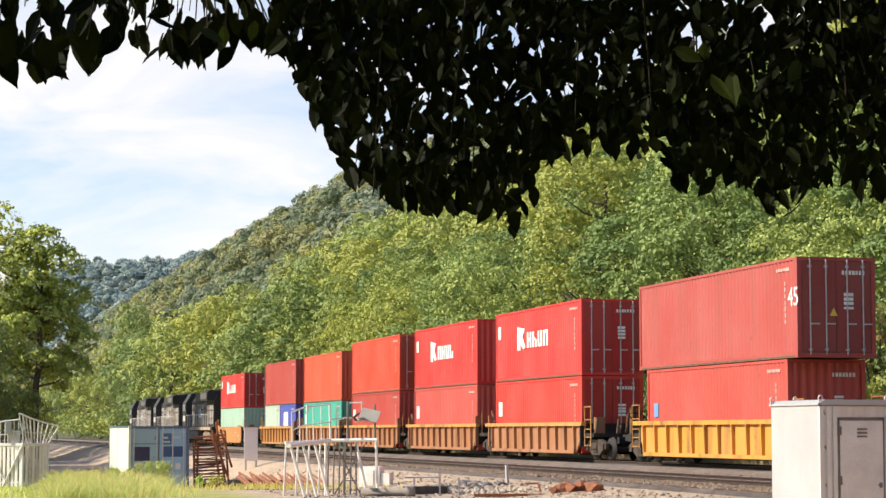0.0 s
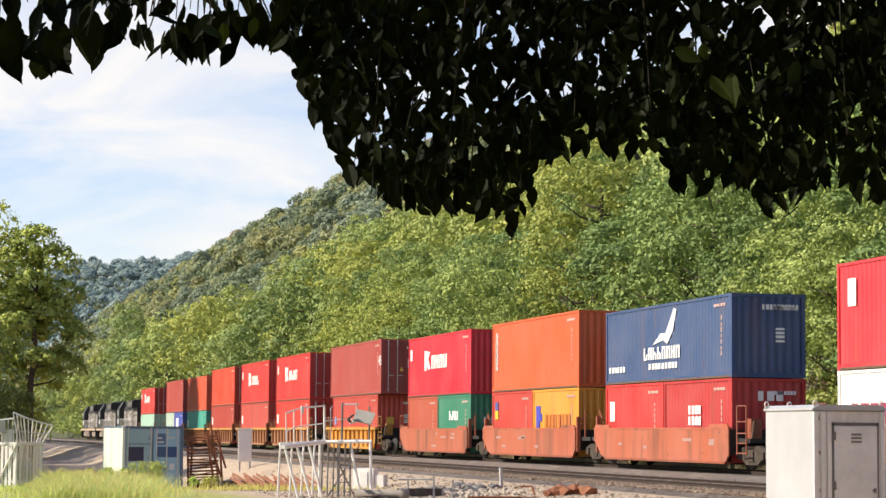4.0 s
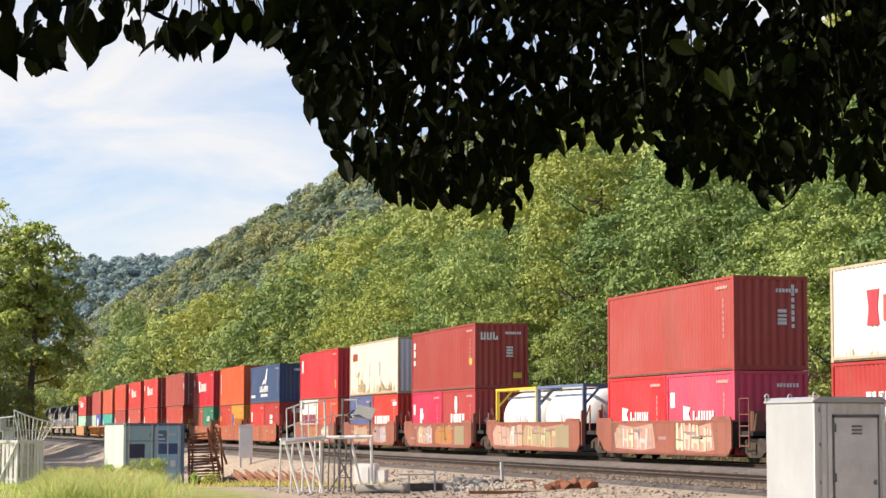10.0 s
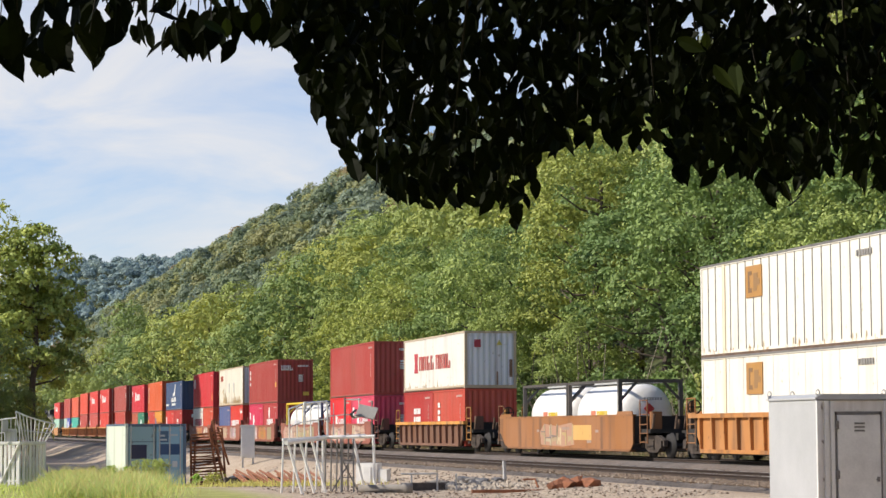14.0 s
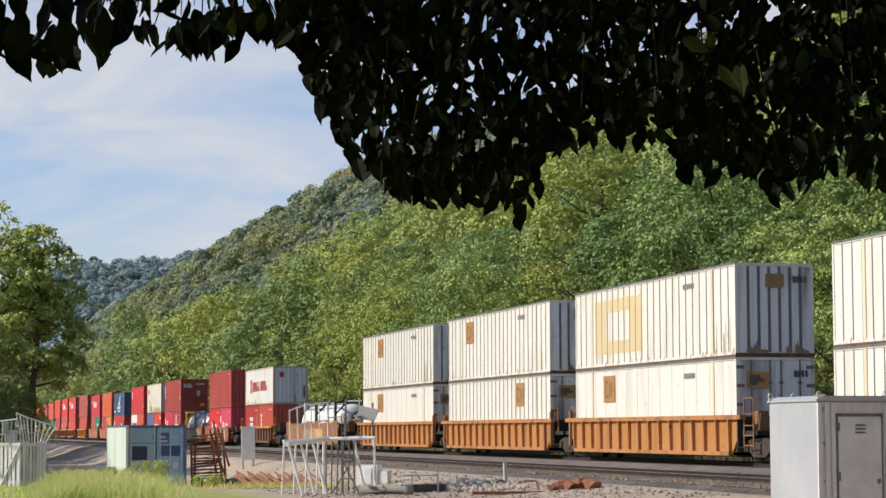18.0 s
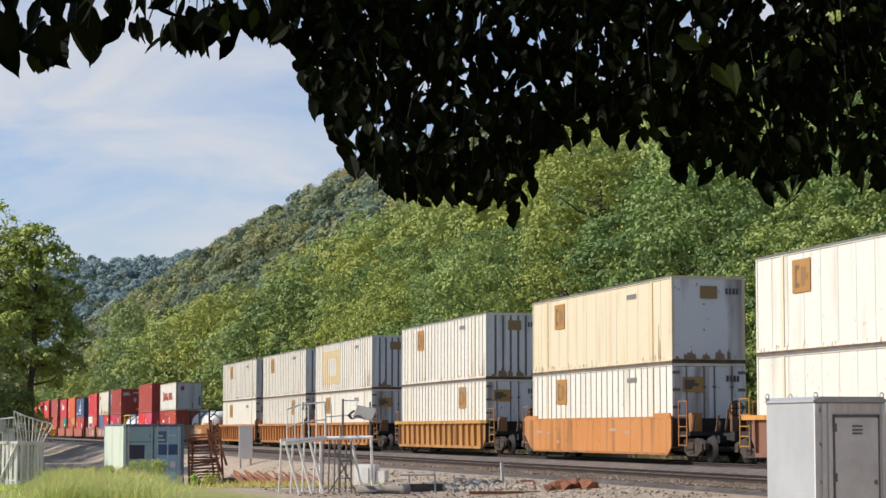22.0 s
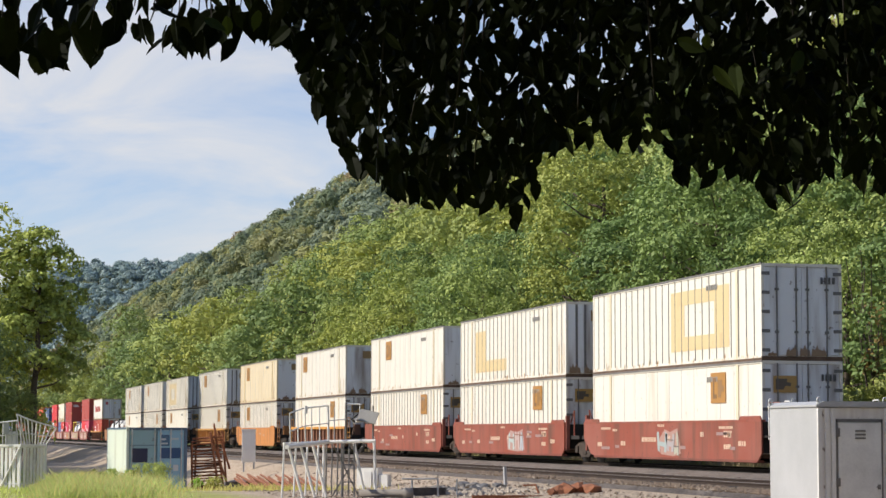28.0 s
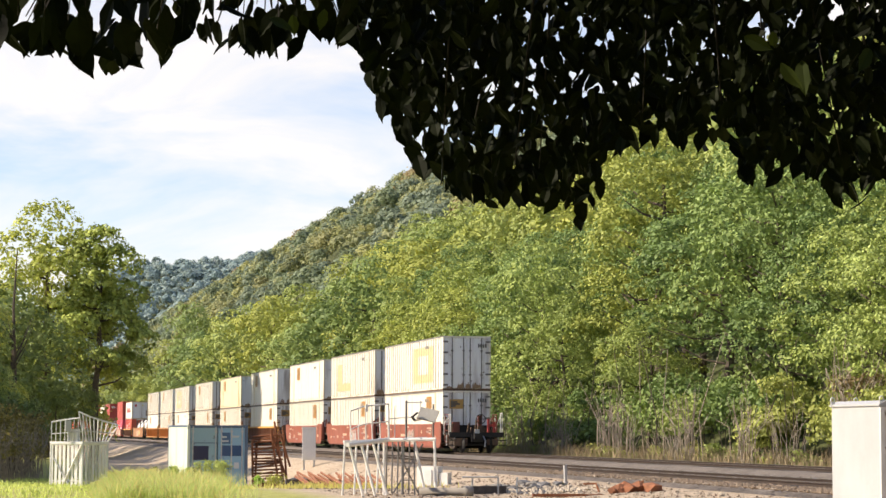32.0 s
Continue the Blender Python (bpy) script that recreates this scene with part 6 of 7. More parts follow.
    # both tints carry the painted haze of the far hill
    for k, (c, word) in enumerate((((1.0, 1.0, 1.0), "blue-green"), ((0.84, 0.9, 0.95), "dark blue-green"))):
        emit("far_hill_woods", word + " woods on the far hill with painted haze", far[k::2], c, HAZED_LEAF, 1.9, 110)


build_hill_forest()


# ---- the yard ----
def rod(parent, name, p, q, r, mat, label="", n=6):
    return part(name, Geo().tube(p, q, r, n=n), mat, parent, label)


def build_cabinet():
    c = thing("equipment_cabinet", "grey-white steel signal cabinet with a closed door", "cabinet", pose(14.62, 33.0, ground_z(14.62, 33) - 0.02))
    W, D, H = 1.28, 2.0, 1.57 - ground_z(14.62, 33)
    part("body", Geo().box(0, W, 0.02, D, 0.05, H - 0.06), WHITE_PAINT, c)
    # front coloured lighter than the sunlit body to offset its shade; streaks are grime
    part("front_panel", Geo().box(0.0, W, 0.0, 0.018, 0.05, H - 0.08), GRIMY, c, "streaked grey front", (0.68, 0.66, 0.63))
    roof = Geo().prism([(-0.03, H - 0.06), (W + 0.03, H - 0.06), (W + 0.03, H - 0.03), (W - 0.1, H + 0.03), (0.1, H + 0.03), (-0.03, H - 0.03)], "y", -0.04, D + 0.03)
    part("roof", roof, WHITE_PAINT, c, "low pitched white roof")
    d = part("door", Geo().box(0.36, 1.12, -0.03, 0.0, 0.2, H - 0.32), GREY_PAINT, c, "plain grey door")
    for k in range(3):
        part("louvre", Geo().box(0.66, 0.84, -0.042, -0.03, H - 0.47 - 0.06 * k, H - 0.44 - 0.06 * k), DARK_STEEL, d)
    for z in (0.55, H - 0.55):
        part("hinge", Geo().box(0.31, 0.38, -0.05, 0.0, z, z + 0.14), DARK_STEEL, d)
    part("door_handle", Geo().box(1.05, 1.09, -0.06, -0.03, 0.5, 0.58).tube((1.07, -0.055, 0.54), (1.02, -0.055, 0.54), 0.01), DARK_STEEL, d)
    part("door_frame", Geo().box(0.32, 0.355, -0.012, 0.0, 0.15, H - 0.27).box(1.125, 1.16, -0.012, 0.0, 0.15, H - 0.27).box(0.32, 1.16, -0.012, 0.0, H - 0.31, H - 0.26), DARK_STEEL, c, "dark door surround")
    for x in (0.0, 0.13, 0.24, 1.2):
        part("corner_strip", Geo().box(x, x + 0.07, -0.03, 0.0, 0.06, H - 0.08), GREY_PAINT, c)
    for x, y in ((0.04, 0.02), (W - 0.06, 0.02), (0.4, D - 0.1), (-0.01, D - 0.06)):
        ring = Geo()
        pts = [(x + 0.035 * math.cos(a_), y, H + 0.05 + 0.05 * math.sin(a_)) for a_ in np.linspace(-0.6, 3.74, 8)]
        ring.path(pts, 0.011, n=5).box(x - 0.03, x + 0.03, y - 0.02, y + 0.02, H - 0.06, H + 0.03)
        part("lifting_eye", ring, BARE, c)
    part("plinth", Geo().box(-0.1, W + 0.1, -0.1, D + 0.1, -0.3, 0.06), CONCRETE, c, "concrete plinth")


build_cabinet()


def build_store():
    L, W, H = 6.06, 2.44, 2.59
    blue, pale = (0.09, 0.16, 0.24), (0.62, 0.68, 0.58)
    x, y = 10.03, 87.0
    c = thing("storage_container", "blue steel storage container with pale side, standing in weeds", "container", pose(x, y, ground_z(x, y) - 0.03, 0, 0, 2))
    h = W / 2
    part("frame", box_frame(L, W, H), PAINT, c, color=(0.08, 0.13, 0.2))
    for s in (-1, 1):
        part("side_wall", corrugated(L - 0.24, 0.14, H - 0.08, s * (h - 0.03), s, y0=0.12, depth=0.03), PAINT, c, "pale green-white side", pale)
    part("end_wall", turned(corrugated(W - 0.24, 0.14, H - 0.1, L - 0.05, 1, y0=-h + 0.12)), PAINT, c, color=blue)
    part("roof", Geo().box(-h + 0.05, h - 0.05, 0.1, L - 0.1, H - 0.06, H - 0.01), PAINT, c, color=(0.1, 0.13, 0.17))
    part("floor", Geo().box(-h + 0.05, h - 0.05, 0.1, L - 0.1, 0.05, 0.14), DARK_STEEL, c)
    part("corner_post", Geo().box(-h - 0.004, -h + 0.1, -0.01, 0.11, 0, H + 0.01), PAINT, c, "pale corner post", pale)
    for s in (-1, 1):
        x0, x1 = (-h + 0.13, -0.02) if s < 0 else (0.02, h - 0.13)
        col = (0.26, 0.4, 0.44) if s < 0 else (0.24, 0.43, 0.56)
        d = part("door", Geo().box(x0, x1, 0.02, 0.07, 0.15, H - 0.11), PAINT, c, "faded blue door", col)
        for k in (0.12, 0.5, 0.9) if s > 0 else (0.08, 0.94):
            xx = x0 + (x1 - x0) * k
            part("lock_rod", Geo().tube((xx, 0.0, 0.08), (xx, 0.0, H - 0.06), 0.025).box(xx - 0.05, xx + 0.05, -0.03, 0.02, H - 0.28, H - 0.2), BARE, d, "galvanised lock rod")
        if s < 0:
            part("dark_patch", Geo().box(x0 + 0.1, x0 + 0.72, 0.008, 0.02, 1.2, 1.76), MARK, d, "dark navy square panel", (0.015, 0.02, 0.06))
            part("panel_seam", Geo().box(x0, x1, 0.012, 0.02, 1.86, 1.9), MARK, d, color=(0.1, 0.17, 0.22))
        else:
            part("dark_patch", Geo().box(x0 + 0.1, x1 - 0.1, 0.008, 0.02, 1.36, 1.78), MARK, d, "dark blue band", (0.02, 0.07, 0.17))
            part("notice", Geo().box(x1 - 0.42, x1 - 0.22, 0.006, 0.02, 0.86, 1.1), MARK, d, "small white notice", (0.6, 0.62, 0.62))
            part("notice", Geo().box(x0 + 0.12, x0 + 0.48, 0.006, 0.02, 1.85, 2.3), MARK, d, color=(0.05, 0.12, 0.22))
            part("number_bars", Geo().box(x0 + 0.16, x0 + 0.34, 0.0, 0.01, 2.08, 2.16).box(x0 + 0.55, x0 + 0.85, 0.0, 0.02, 2.1, 2.18).box(x0 + 0.16, x0 + 0.42, 0.0, 0.01, 1.92, 1.99), MARK, d, color=(0.45, 0.5, 0.52))


build_store()


def build_relay_box():
    x, y = 15.0, 95.0
    c = thing("relay_box", "grey metal relay box on legs beside the track", "cabinet", pose(x, y, ground_z(x, y), 0, 0, -8))
    part("body", Geo().box(-0.3, 0.3, 0, 0.55, 0.36, 1.74).prism([(-0.34, 1.74), (0.34, 1.74), (0.3, 1.82), (-0.3, 1.82)], "y", -0.05, 0.6), TANK_WHITE, c)
    part("door", Geo().box(-0.26, 0.26, -0.02, 0.0, 0.42, 1.7), TANK_WHITE, c)
    for sx in (-0.25, 0.2):
        for yy in (0.03, 0.48):
            part("leg", Geo().box(sx, sx + 0.07, yy, yy + 0.07, -0.1, 0.36), BARE, c)


build_relay_box()


def build_signal_platform():
    """The dismounted head of a signal bridge: a railed platform on splayed tube legs."""
    c = thing("signal_platform", "dismounted galvanised signal platform with guard rails", "platform", pose(0, 0, 0))
    A, B, C = Vector((8.55, 48.6, 0.73)), Vector((9.95, 51.0, 0.84)), Vector((11.0, 50.4, 0.86))
    part("beam", Geo().tube(A, B, 0.055, n=8), TANK_WHITE, c, "thick white tube")
    part("beam", Geo().tube(B, C, 0.042, n=8), TANK_WHITE, c, "thick white tube")
    part("beam", Geo().tube(A + Vector((0.3, 2.2, 0.06)), C + Vector((0.1, 1.5, 0.02)), 0.035, n=6), GREY_PAINT, c)
    g = -0.55
    for k in range(4):
        p = A + (B - A) * (0.04 + 0.29 * k)
        part("leg", Geo().tube((p.x, p.y, g), p, 0.03) if k == 3 else Geo().tube((p.x + 0.35, p.y - 0.1, g), p, 0.032), TANK_WHITE, c, "white tube leg")
        p2 = p + Vector((0.18, 1.6, 0.05))
        part("leg", Geo().tube((p2.x - 0.05, p2.y, g), p2, 0.024), GREY_PAINT, c)
    for k, (f, dx) in enumerate(((0.55, 0.28), (0.97, 0.03))):
        p = B + (C - B) * f
        part("leg", Geo().tube((p.x + dx, p.y - 0.1, g), p, 0.034), TANK_WHITE, c, "white tube leg")
    for k in range(5):
        p = B + (C - B) * (0.12 + 0.12 * k) + Vector((0, 0.9, 0))
        part("upright", Geo().tube((p.x, p.y, g), (p.x + 0.02, p.y, 0.86), 0.02), DARK_STEEL, c)
    part("brace", Geo().tube((10.0, 50.9, g), (10.75, 50.7, 0.75), 0.018), DARK_STEEL, c)
    part("brace", Geo().tube((10.75, 50.9, g), (10.05, 50.7, 0.75), 0.018), DARK_STEEL, c)
    # guard rail
    P = [Vector((8.75, 49.4, 1.5)), Vector((9.2, 50.2, 1.62)), Vector((9.55, 50.7, 1.66)), Vector((9.96, 51.0, 1.7))]
    part("top_rail", Geo().path(P, 0.018), GREY_PAINT, c)
    part("mid_rail", Geo().path([p - Vector((0, 0, 0.42)) for p in P], 0.014), GREY_PAINT, c)
    Q = [Vector((9.96, 51.0, 1.7)), Vector((10.4, 51.0, 1.74)), Vector((10.78, 50.9, 1.74))]
    part("top_rail", Geo().path(Q[1:], 0.018), GREY_PAINT, c)
    part("mid_rail", Geo().path([p - Vector((0, 0, 0.36)) for p in Q], 0.014), GREY_PAINT, c)
    for k in range(6):
        f = k / 5
        j = min(2, int(f * 3))
        p = P[j] + (P[j + 1] - P[j]) * (f * 3 - j)
        part("rail_post", Geo().tube((p.x + 0.02, p.y, 0.75 + 0.1 * f), p, 0.014 if k < 5 else 0.026), GREY_PAINT, c)
    part("rail_post", Geo().tube((10.4, 51.0, 0.84), (10.4, 51.0, 1.78), 0.026), DARK_STEEL, c)
    part("rail_post", Geo().tube((10.98, 50.6, 0.86), (10.98, 50.6, 1.7), 0.022), DARK_STEEL, c)
    part("rail_post", Geo().tube((10.12, 51.0, 0.84), (10.12, 51.0, 1.66), 0.012), GREY_PAINT, c)
    part("rail_post", Geo().tube((10.72, 50.9, 1.4), (10.72, 50.9, 1.78), 0.012), GREY_PAINT, c)
    hood = Geo()
    hood.add(*_plate(pose(10.84, 50.55, 1.43, 50, 12, -25), 0.46, 0.36, 0.03))
    part("signal_backboard", hood, BOARD, c, "tilted grey signal backboard")
    part("signal_arm", Geo().tube((10.5, 50.6, 1.3), (10.75, 50.6, 1.36), 0.035), GREY_PAINT, c)
    part("hood", Geo().box(-0.1, 0.08, -0.18, 0.04, 0.0, 0.025).box(-0.1, -0.075, -0.18, 0.04, -0.09, 0.0).moved(pose(10.5, 50.5, 1.43, 0, -40, 0)), BLACK_IRON, c, "black sun hood")
    part("junction_box", Geo().box(9.21, 9.27, 49.95, 50.03, 1.5, 1.68), GREY_PAINT, c)
    part("ladder", Geo().tube((10.45, 50.2, g), (10.5, 50.5, 0.8), 0.02).tube((10.15, 50.2, g), (10.2, 50.5, 0.8), 0.02).tube((10.16, 50.25, -0.1), (10.46, 50.25, -0.1), 0.015).tube((10.17, 50.35, 0.3), (10.47, 50.35, 0.3), 0.015), DARK_STEEL, c)


def _plate(m, w, h, t):
    g = Geo().box(-w / 2, w / 2, -h / 2, h / 2, 0, t).moved(m)
    return g.v, g.f


build_signal_platform()


def build_signal_cage():
    """A second platform head farther off, corner on: white slatted walls under an outward-leaning rail cage."""
    x, y = 4.5, 84.6
    z = ground_z(x, y)
    c = thing("signal_cage", "white slatted signal cage with an outward-leaning railed top", "platform", pose(x, y, z))
    top = 0.5 - z
    corner, left, right = Vector((0.04, 0, 0)), Vector((-1.12, 0.75, 0)), Vector((1.02, 0.6, 0))
    up = Vector((0, 0, 1))
    # right wall greyer to imitate its shade, last slats white as if lit through
    for name, far, n, mats in (("left", left, 8, (TANK_WHITE,)), ("right", right, 7, (GREY_PAINT, BARE, GREY_PAINT, BARE, GREY_PAINT, TANK_WHITE, TANK_WHITE))):
        d = far - corner
        turn = math.degrees(math.atan2(d.y, d.x))
        start = 0.06 if name == "left" else 0.16
        for k in range(n):
            p = corner + d * (start + (0.97 - start) * k / (n - 1))
            part("slat", Geo().box(-0.05, 0.05, -0.02, 0.02, 0.1, top).moved(pose(p.x, p.y, 0, 0, 0, turn)), mats[k % len(mats)], c, "white slat")
        for z0, r in ((top + 0.03, 0.055), (0.35, 0.03)):
            part("rail", Geo().tube(corner + up * z0, far + up * z0, r), GREY_PAINT, c)
    for p in (corner, left, right, left + right - corner):
        part("post", Geo().tube(p - up * 0.2, p + up * (top + 0.05), 0.045), GREY_PAINT, c)
    d = left - corner
    n_ = Vector((d.y, -d.x, 0)).normalized() * 0.06
    if n_.y > 0:
        n_ = -n_
    part("brace", Geo().tube(corner + n_ + up * top, corner + d * 0.62 + n_ + up * 0.12, 0.035), TANK_WHITE, c)
    part("brace", Geo().tube(corner + d * 0.35 + n_ + up * 0.1, corner + d * 0.9 + n_ + up * (top * 0.7), 0.022), BARE, c)
    deck = [(p.x, p.y) for p in (corner + Vector((0, -0.06, 0)), right + Vector((0.06, 0, 0)), left + right - corner, left + Vector((-0.06, 0, 0)))]
    part("deck", Geo().prism(deck, "z", top + 0.05, top + 0.11), GREY_PAINT, c, "grey deck")
    # upright rails on one side, bars leaning outwards on the other
    rim_l = [left + up * (top + 0.86), left * 0.6 + corner * 0.4 + up * (top + 0.95), corner + Vector((-0.12, 0, top + 1.02))]
    part("top_rail", Geo().path(rim_l, 0.028), BARE, c)
    part("mid_rail", Geo().tube(left + up * (top + 0.4), corner + up * (top + 0.5), 0.02), BARE, c)
    for k in range(8):
        p = left + (corner - left) * (k / 7)
        part("bar", Geo().tube(p + up * (top + 0.08), p + up * (top + 0.86 + 0.16 * k / 7), 0.02), BARE, c)
    rim_r = [corner + Vector((-0.16, 0.1, top + 1.26)), corner + Vector((0.25, 0.1, top + 1.08)), right * 0.5 + Vector((0.3, 0.1, top + 0.92)), right + Vector((0.42, 0.1, top + 0.76))]
    part("top_rail", Geo().path(rim_r, 0.032), TANK_WHITE, c)
    for k in range(10):
        f = k / 9
        p = corner + (right - corner) * (0.05 + 0.95 * f) + up * (top + 0.08)
        j = min(2, int(f * 3))
        q = rim_r[j] + (rim_r[j + 1] - rim_r[j]) * (f * 3 - j)
        part("bar", Geo().tube(p, q, 0.026), TANK_WHITE if k % 2 else BARE, c, "leaning white bar")
    part("mid_rail", Geo().tube(corner + up * (top + 0.55), right + Vector((0.24, 0, top + 0.42)), 0.02), BARE, c)
    part("panel", Geo().box(-0.5, -0.05, 0.3, 0.34, top + 0.12, top + 0.6), GREY_PAINT, c, "grey sheet panel")
    part("signal_head", Geo().box(-0.62, -0.4, 0.1, 0.3, top + 0.5, top + 0.92).tube((-0.5, 0.2, top + 0.1), (-0.5, 0.2, top + 0.5), 0.04), WHITE_PAINT, c, "white signal head")


build_signal_cage()


def build_rust_rack():
    x, y = 12.2, 88.0
    z = ground_z(x, y)
    c = thing("steel_rack", "rusted steel lattice rack with stacked bars", "rack", pose(x, y, z))
    rnd = random.Random(3)
    for p, q in (((-0.6, 0, -0.1), (-0.65, 0, 1.95)), ((0.72, 0, -0.1), (0.25, 0, 2.75)), ((0.86, 0.3, -0.1), (0.66, 0.3, 2.4)), ((0.5, -0.1, -0.1), (0.1, -0.1, 2.3)), ((-0.45, 0.5, -0.1), (-0.4, 0.5, 1.9)), ((0.1, 0, 2.4), (0.9, 0.1, 0.1)), ((0.45, 0.1, 2.45), (0.95, 0.2, 0.9))):
        part("upright", Geo().tube(p, q, 0.045), RUST, c)
    for k in range(17):
        z0 = 0.12 + 0.125 * k
        part("bar", Geo().tube((-0.62, rnd.uniform(-0.1, 0.4), z0), (0.62, rnd.uniform(-0.1, 0.4), z0 + rnd.uniform(-0.06, 0.12)), rnd.uniform(0.024, 0.045)), RUST, c)
    for k in range(6):
        part("brace", Geo().tube((-0.6, -0.05, 0.2 + 0.33 * k), (0.6, -0.05, 0.1 + 0.4 * k + rnd.uniform(0, 0.4)), 0.02), RUST, c)
    # long rusty rails lying on the gravel
    for k in range(22):
        a_ = (12.5 + 0.13 * k + rnd.uniform(-0.05, 0.05), 83.5 - 0.1 * k + rnd.uniform(-0.8, 0.4))
        b_ = (10.65 + 0.15 * k + rnd.uniform(-0.04, 0.04), 66.0 + rnd.uniform(-0.8, 0.8) + 0.25 * k)
        za, zb = -0.68, -0.84
        lift = 0.075 * (k % 3)
        g = Geo().tube((a_[0], a_[1], za + lift), (b_[0], b_[1], zb + lift), 0.042, n=5)
        single("scrap_rail", g, RUST, "rusted rail in a pile on gravel", "rail", "scrap rails")
    for y in (70.0, 75.5, 80.5):
        single("bearer", Geo().box(10.8 + 0.1 * (y - 70), 13.2 + 0.1 * (y - 70), y, y + 0.25, ground_z(11.5, y) - 0.1, -0.88 + 0.009 * (y - 66)), TIE, "old timber bearer under scrap rails", "timber")


build_rust_rack()


def build_clutter():
    rnd = random.Random(9)
    # white marker post
    x, y = 15.35, 54.5
    z = ground_z(x, y)
    single("marker_post", Geo().prism([(-0.035, -0.035), (0.035, -0.035), (0.035, 0.035), (-0.035, 0.035)], "z", z - 0.2, z + 0.48).moved(pose(x, y, 0, 0, -3, 10)), WHITE_PAINT, "short white marker post in gravel", "post")
    # white box and pipe under the platform
    x, y = 13.3, 62.0
    z = ground_z(x, y)
    b = thing("junction_cabinet", "white and grey junction box on the ground", "box", pose(x, y, z, 0, 0, -35))
    part("body", Geo().box(-0.35, 0.3, 0, 0.4, 0, 0.6), TANK_WHITE, b)
    part("cover", Geo().box(-0.1, 0.12, -0.03, 0.0, 0.05, 0.5), GREY_PAINT, b)
    part("side_box", Geo().box(0.32, 0.6, 0.05, 0.35, 0.0, 0.42), GREY_PAINT, b)
    g = Geo().lathe([(-0.6, 0.1), (0.42, 0.1), (0.44, 0.14), (0.66, 0.14), (0.67, 0.08)], "x", 14).moved(pose(11.05, 49.6, ground_z(11, 49.6) + 0.11, 0, 0, -8))
    single("pipe", g, CONCRETE, "pale concrete pipe lying on the ground", "pipe", smooth=True)
    f = thing("steel_trestle", "thin grey steel trestle on the ground", "trestle", pose(12.2, 50.2, ground_z(12.2, 50.2)))
    for p, q in (((-0.35, 0, 0), (-0.35, 0, 0.42)), ((0.28, 0, 0), (0.28, 0, 0.42)), ((-0.6, 0, 0.42), (0.28, 0, 0.42)), ((0.75, 0, 0), (0.75, 0, 0.42))):
        part("bar", Geo().tube(p, q, 0.022), BARE, f)
    part("timber", Geo().box(-0.5, 0.55, 0.3, 0.5, 0.0, 0.2), TIE, f, "old dark timber")
    # broken concrete and rubble
    def boulder(x, y, s, mat, name, label, flat=0.6):
        g = Geo()
        bm = bmesh.new()
        bmesh.ops.create_icosphere(bm, subdivisions=1 if mat is RUST else 2, radius=s)
        ph = rnd.uniform(0, 50)
        for v in bm.verts:
            v.co *= 1 + (0.9 if mat is RUST else 0.55) * noise.noise(v.co * (1.6 / s) + Vector((ph, 0, 0)))
            v.co.z *= flat
        me = bpy.data.meshes.new(name)
        bm.to_mesh(me)
        bm.free()
        me.materials.append(mat)
        return single(name, me, mat, label, "stone", at=pose(x, y, ground_z(x, y) + s * flat * 0.45, 0, 0, rnd.uniform(0, 360)))
    for k in range(26):
        boulder(13.7 + rnd.gauss(0, 0.6), 52.6 + rnd.gauss(0, 1.2), rnd.uniform(0.06, 0.2), CONCRETE if k % 2 else DARK_STEEL, "rubble", "lump of broken concrete on gravel")
    for k in range(9):
        boulder(14.7 + rnd.uniform(-0.6, 0.7), 47.5 + rnd.uniform(-0.4, 0.4), rnd.uniform(0.13, 0.26), RUST, "scrap_lump", "rusted lump of scrap steel")
    for k in range(60):
        boulder(rnd.uniform(11, 16), rnd.uniform(42, 70), rnd.uniform(0.025, 0.06), STONE, "stone", "pale ballast stone on the gravel", 0.7)
    for k in range(4):
        x, y = 14.75 + rnd.uniform(-0.5, 0.5), 47.6 + rnd.uniform(-0.4, 0.4)
        z = ground_z(x, y)
        g = Geo().path([(0, 0, 0.02), (rnd.uniform(-0.25, 0.25), 0.1, rnd.uniform(0.05, 0.22)), (rnd.uniform(-0.5, 0.5), 0.2, rnd.uniform(0.02, 0.3))], 0.03, 0.022, 5)
        single("scrap_bar", g, RUST, "bent rusty scrap bar in a heap", "scrap", "scrap heap", at=pose(x, y, z))
    for k in range(7):
        boulder(12.9 + rnd.uniform(-0.5, 0.6), 52.6 + rnd.uniform(-0.5, 0.5), rnd.uniform(0.1, 0.2), BLACK_IRON, "scrap_lump", "dark lump of scrap iron on gravel")
    single("steel_beam", Geo().box(-0.8, 0.8, -0.08, 0.08, 0, 0.07).moved(pose(13.3, 47.0, ground_z(13.3, 47.0), 0, 0, -10)), RUST, "rusted steel beam on the ground", "beam")


build_clutter()


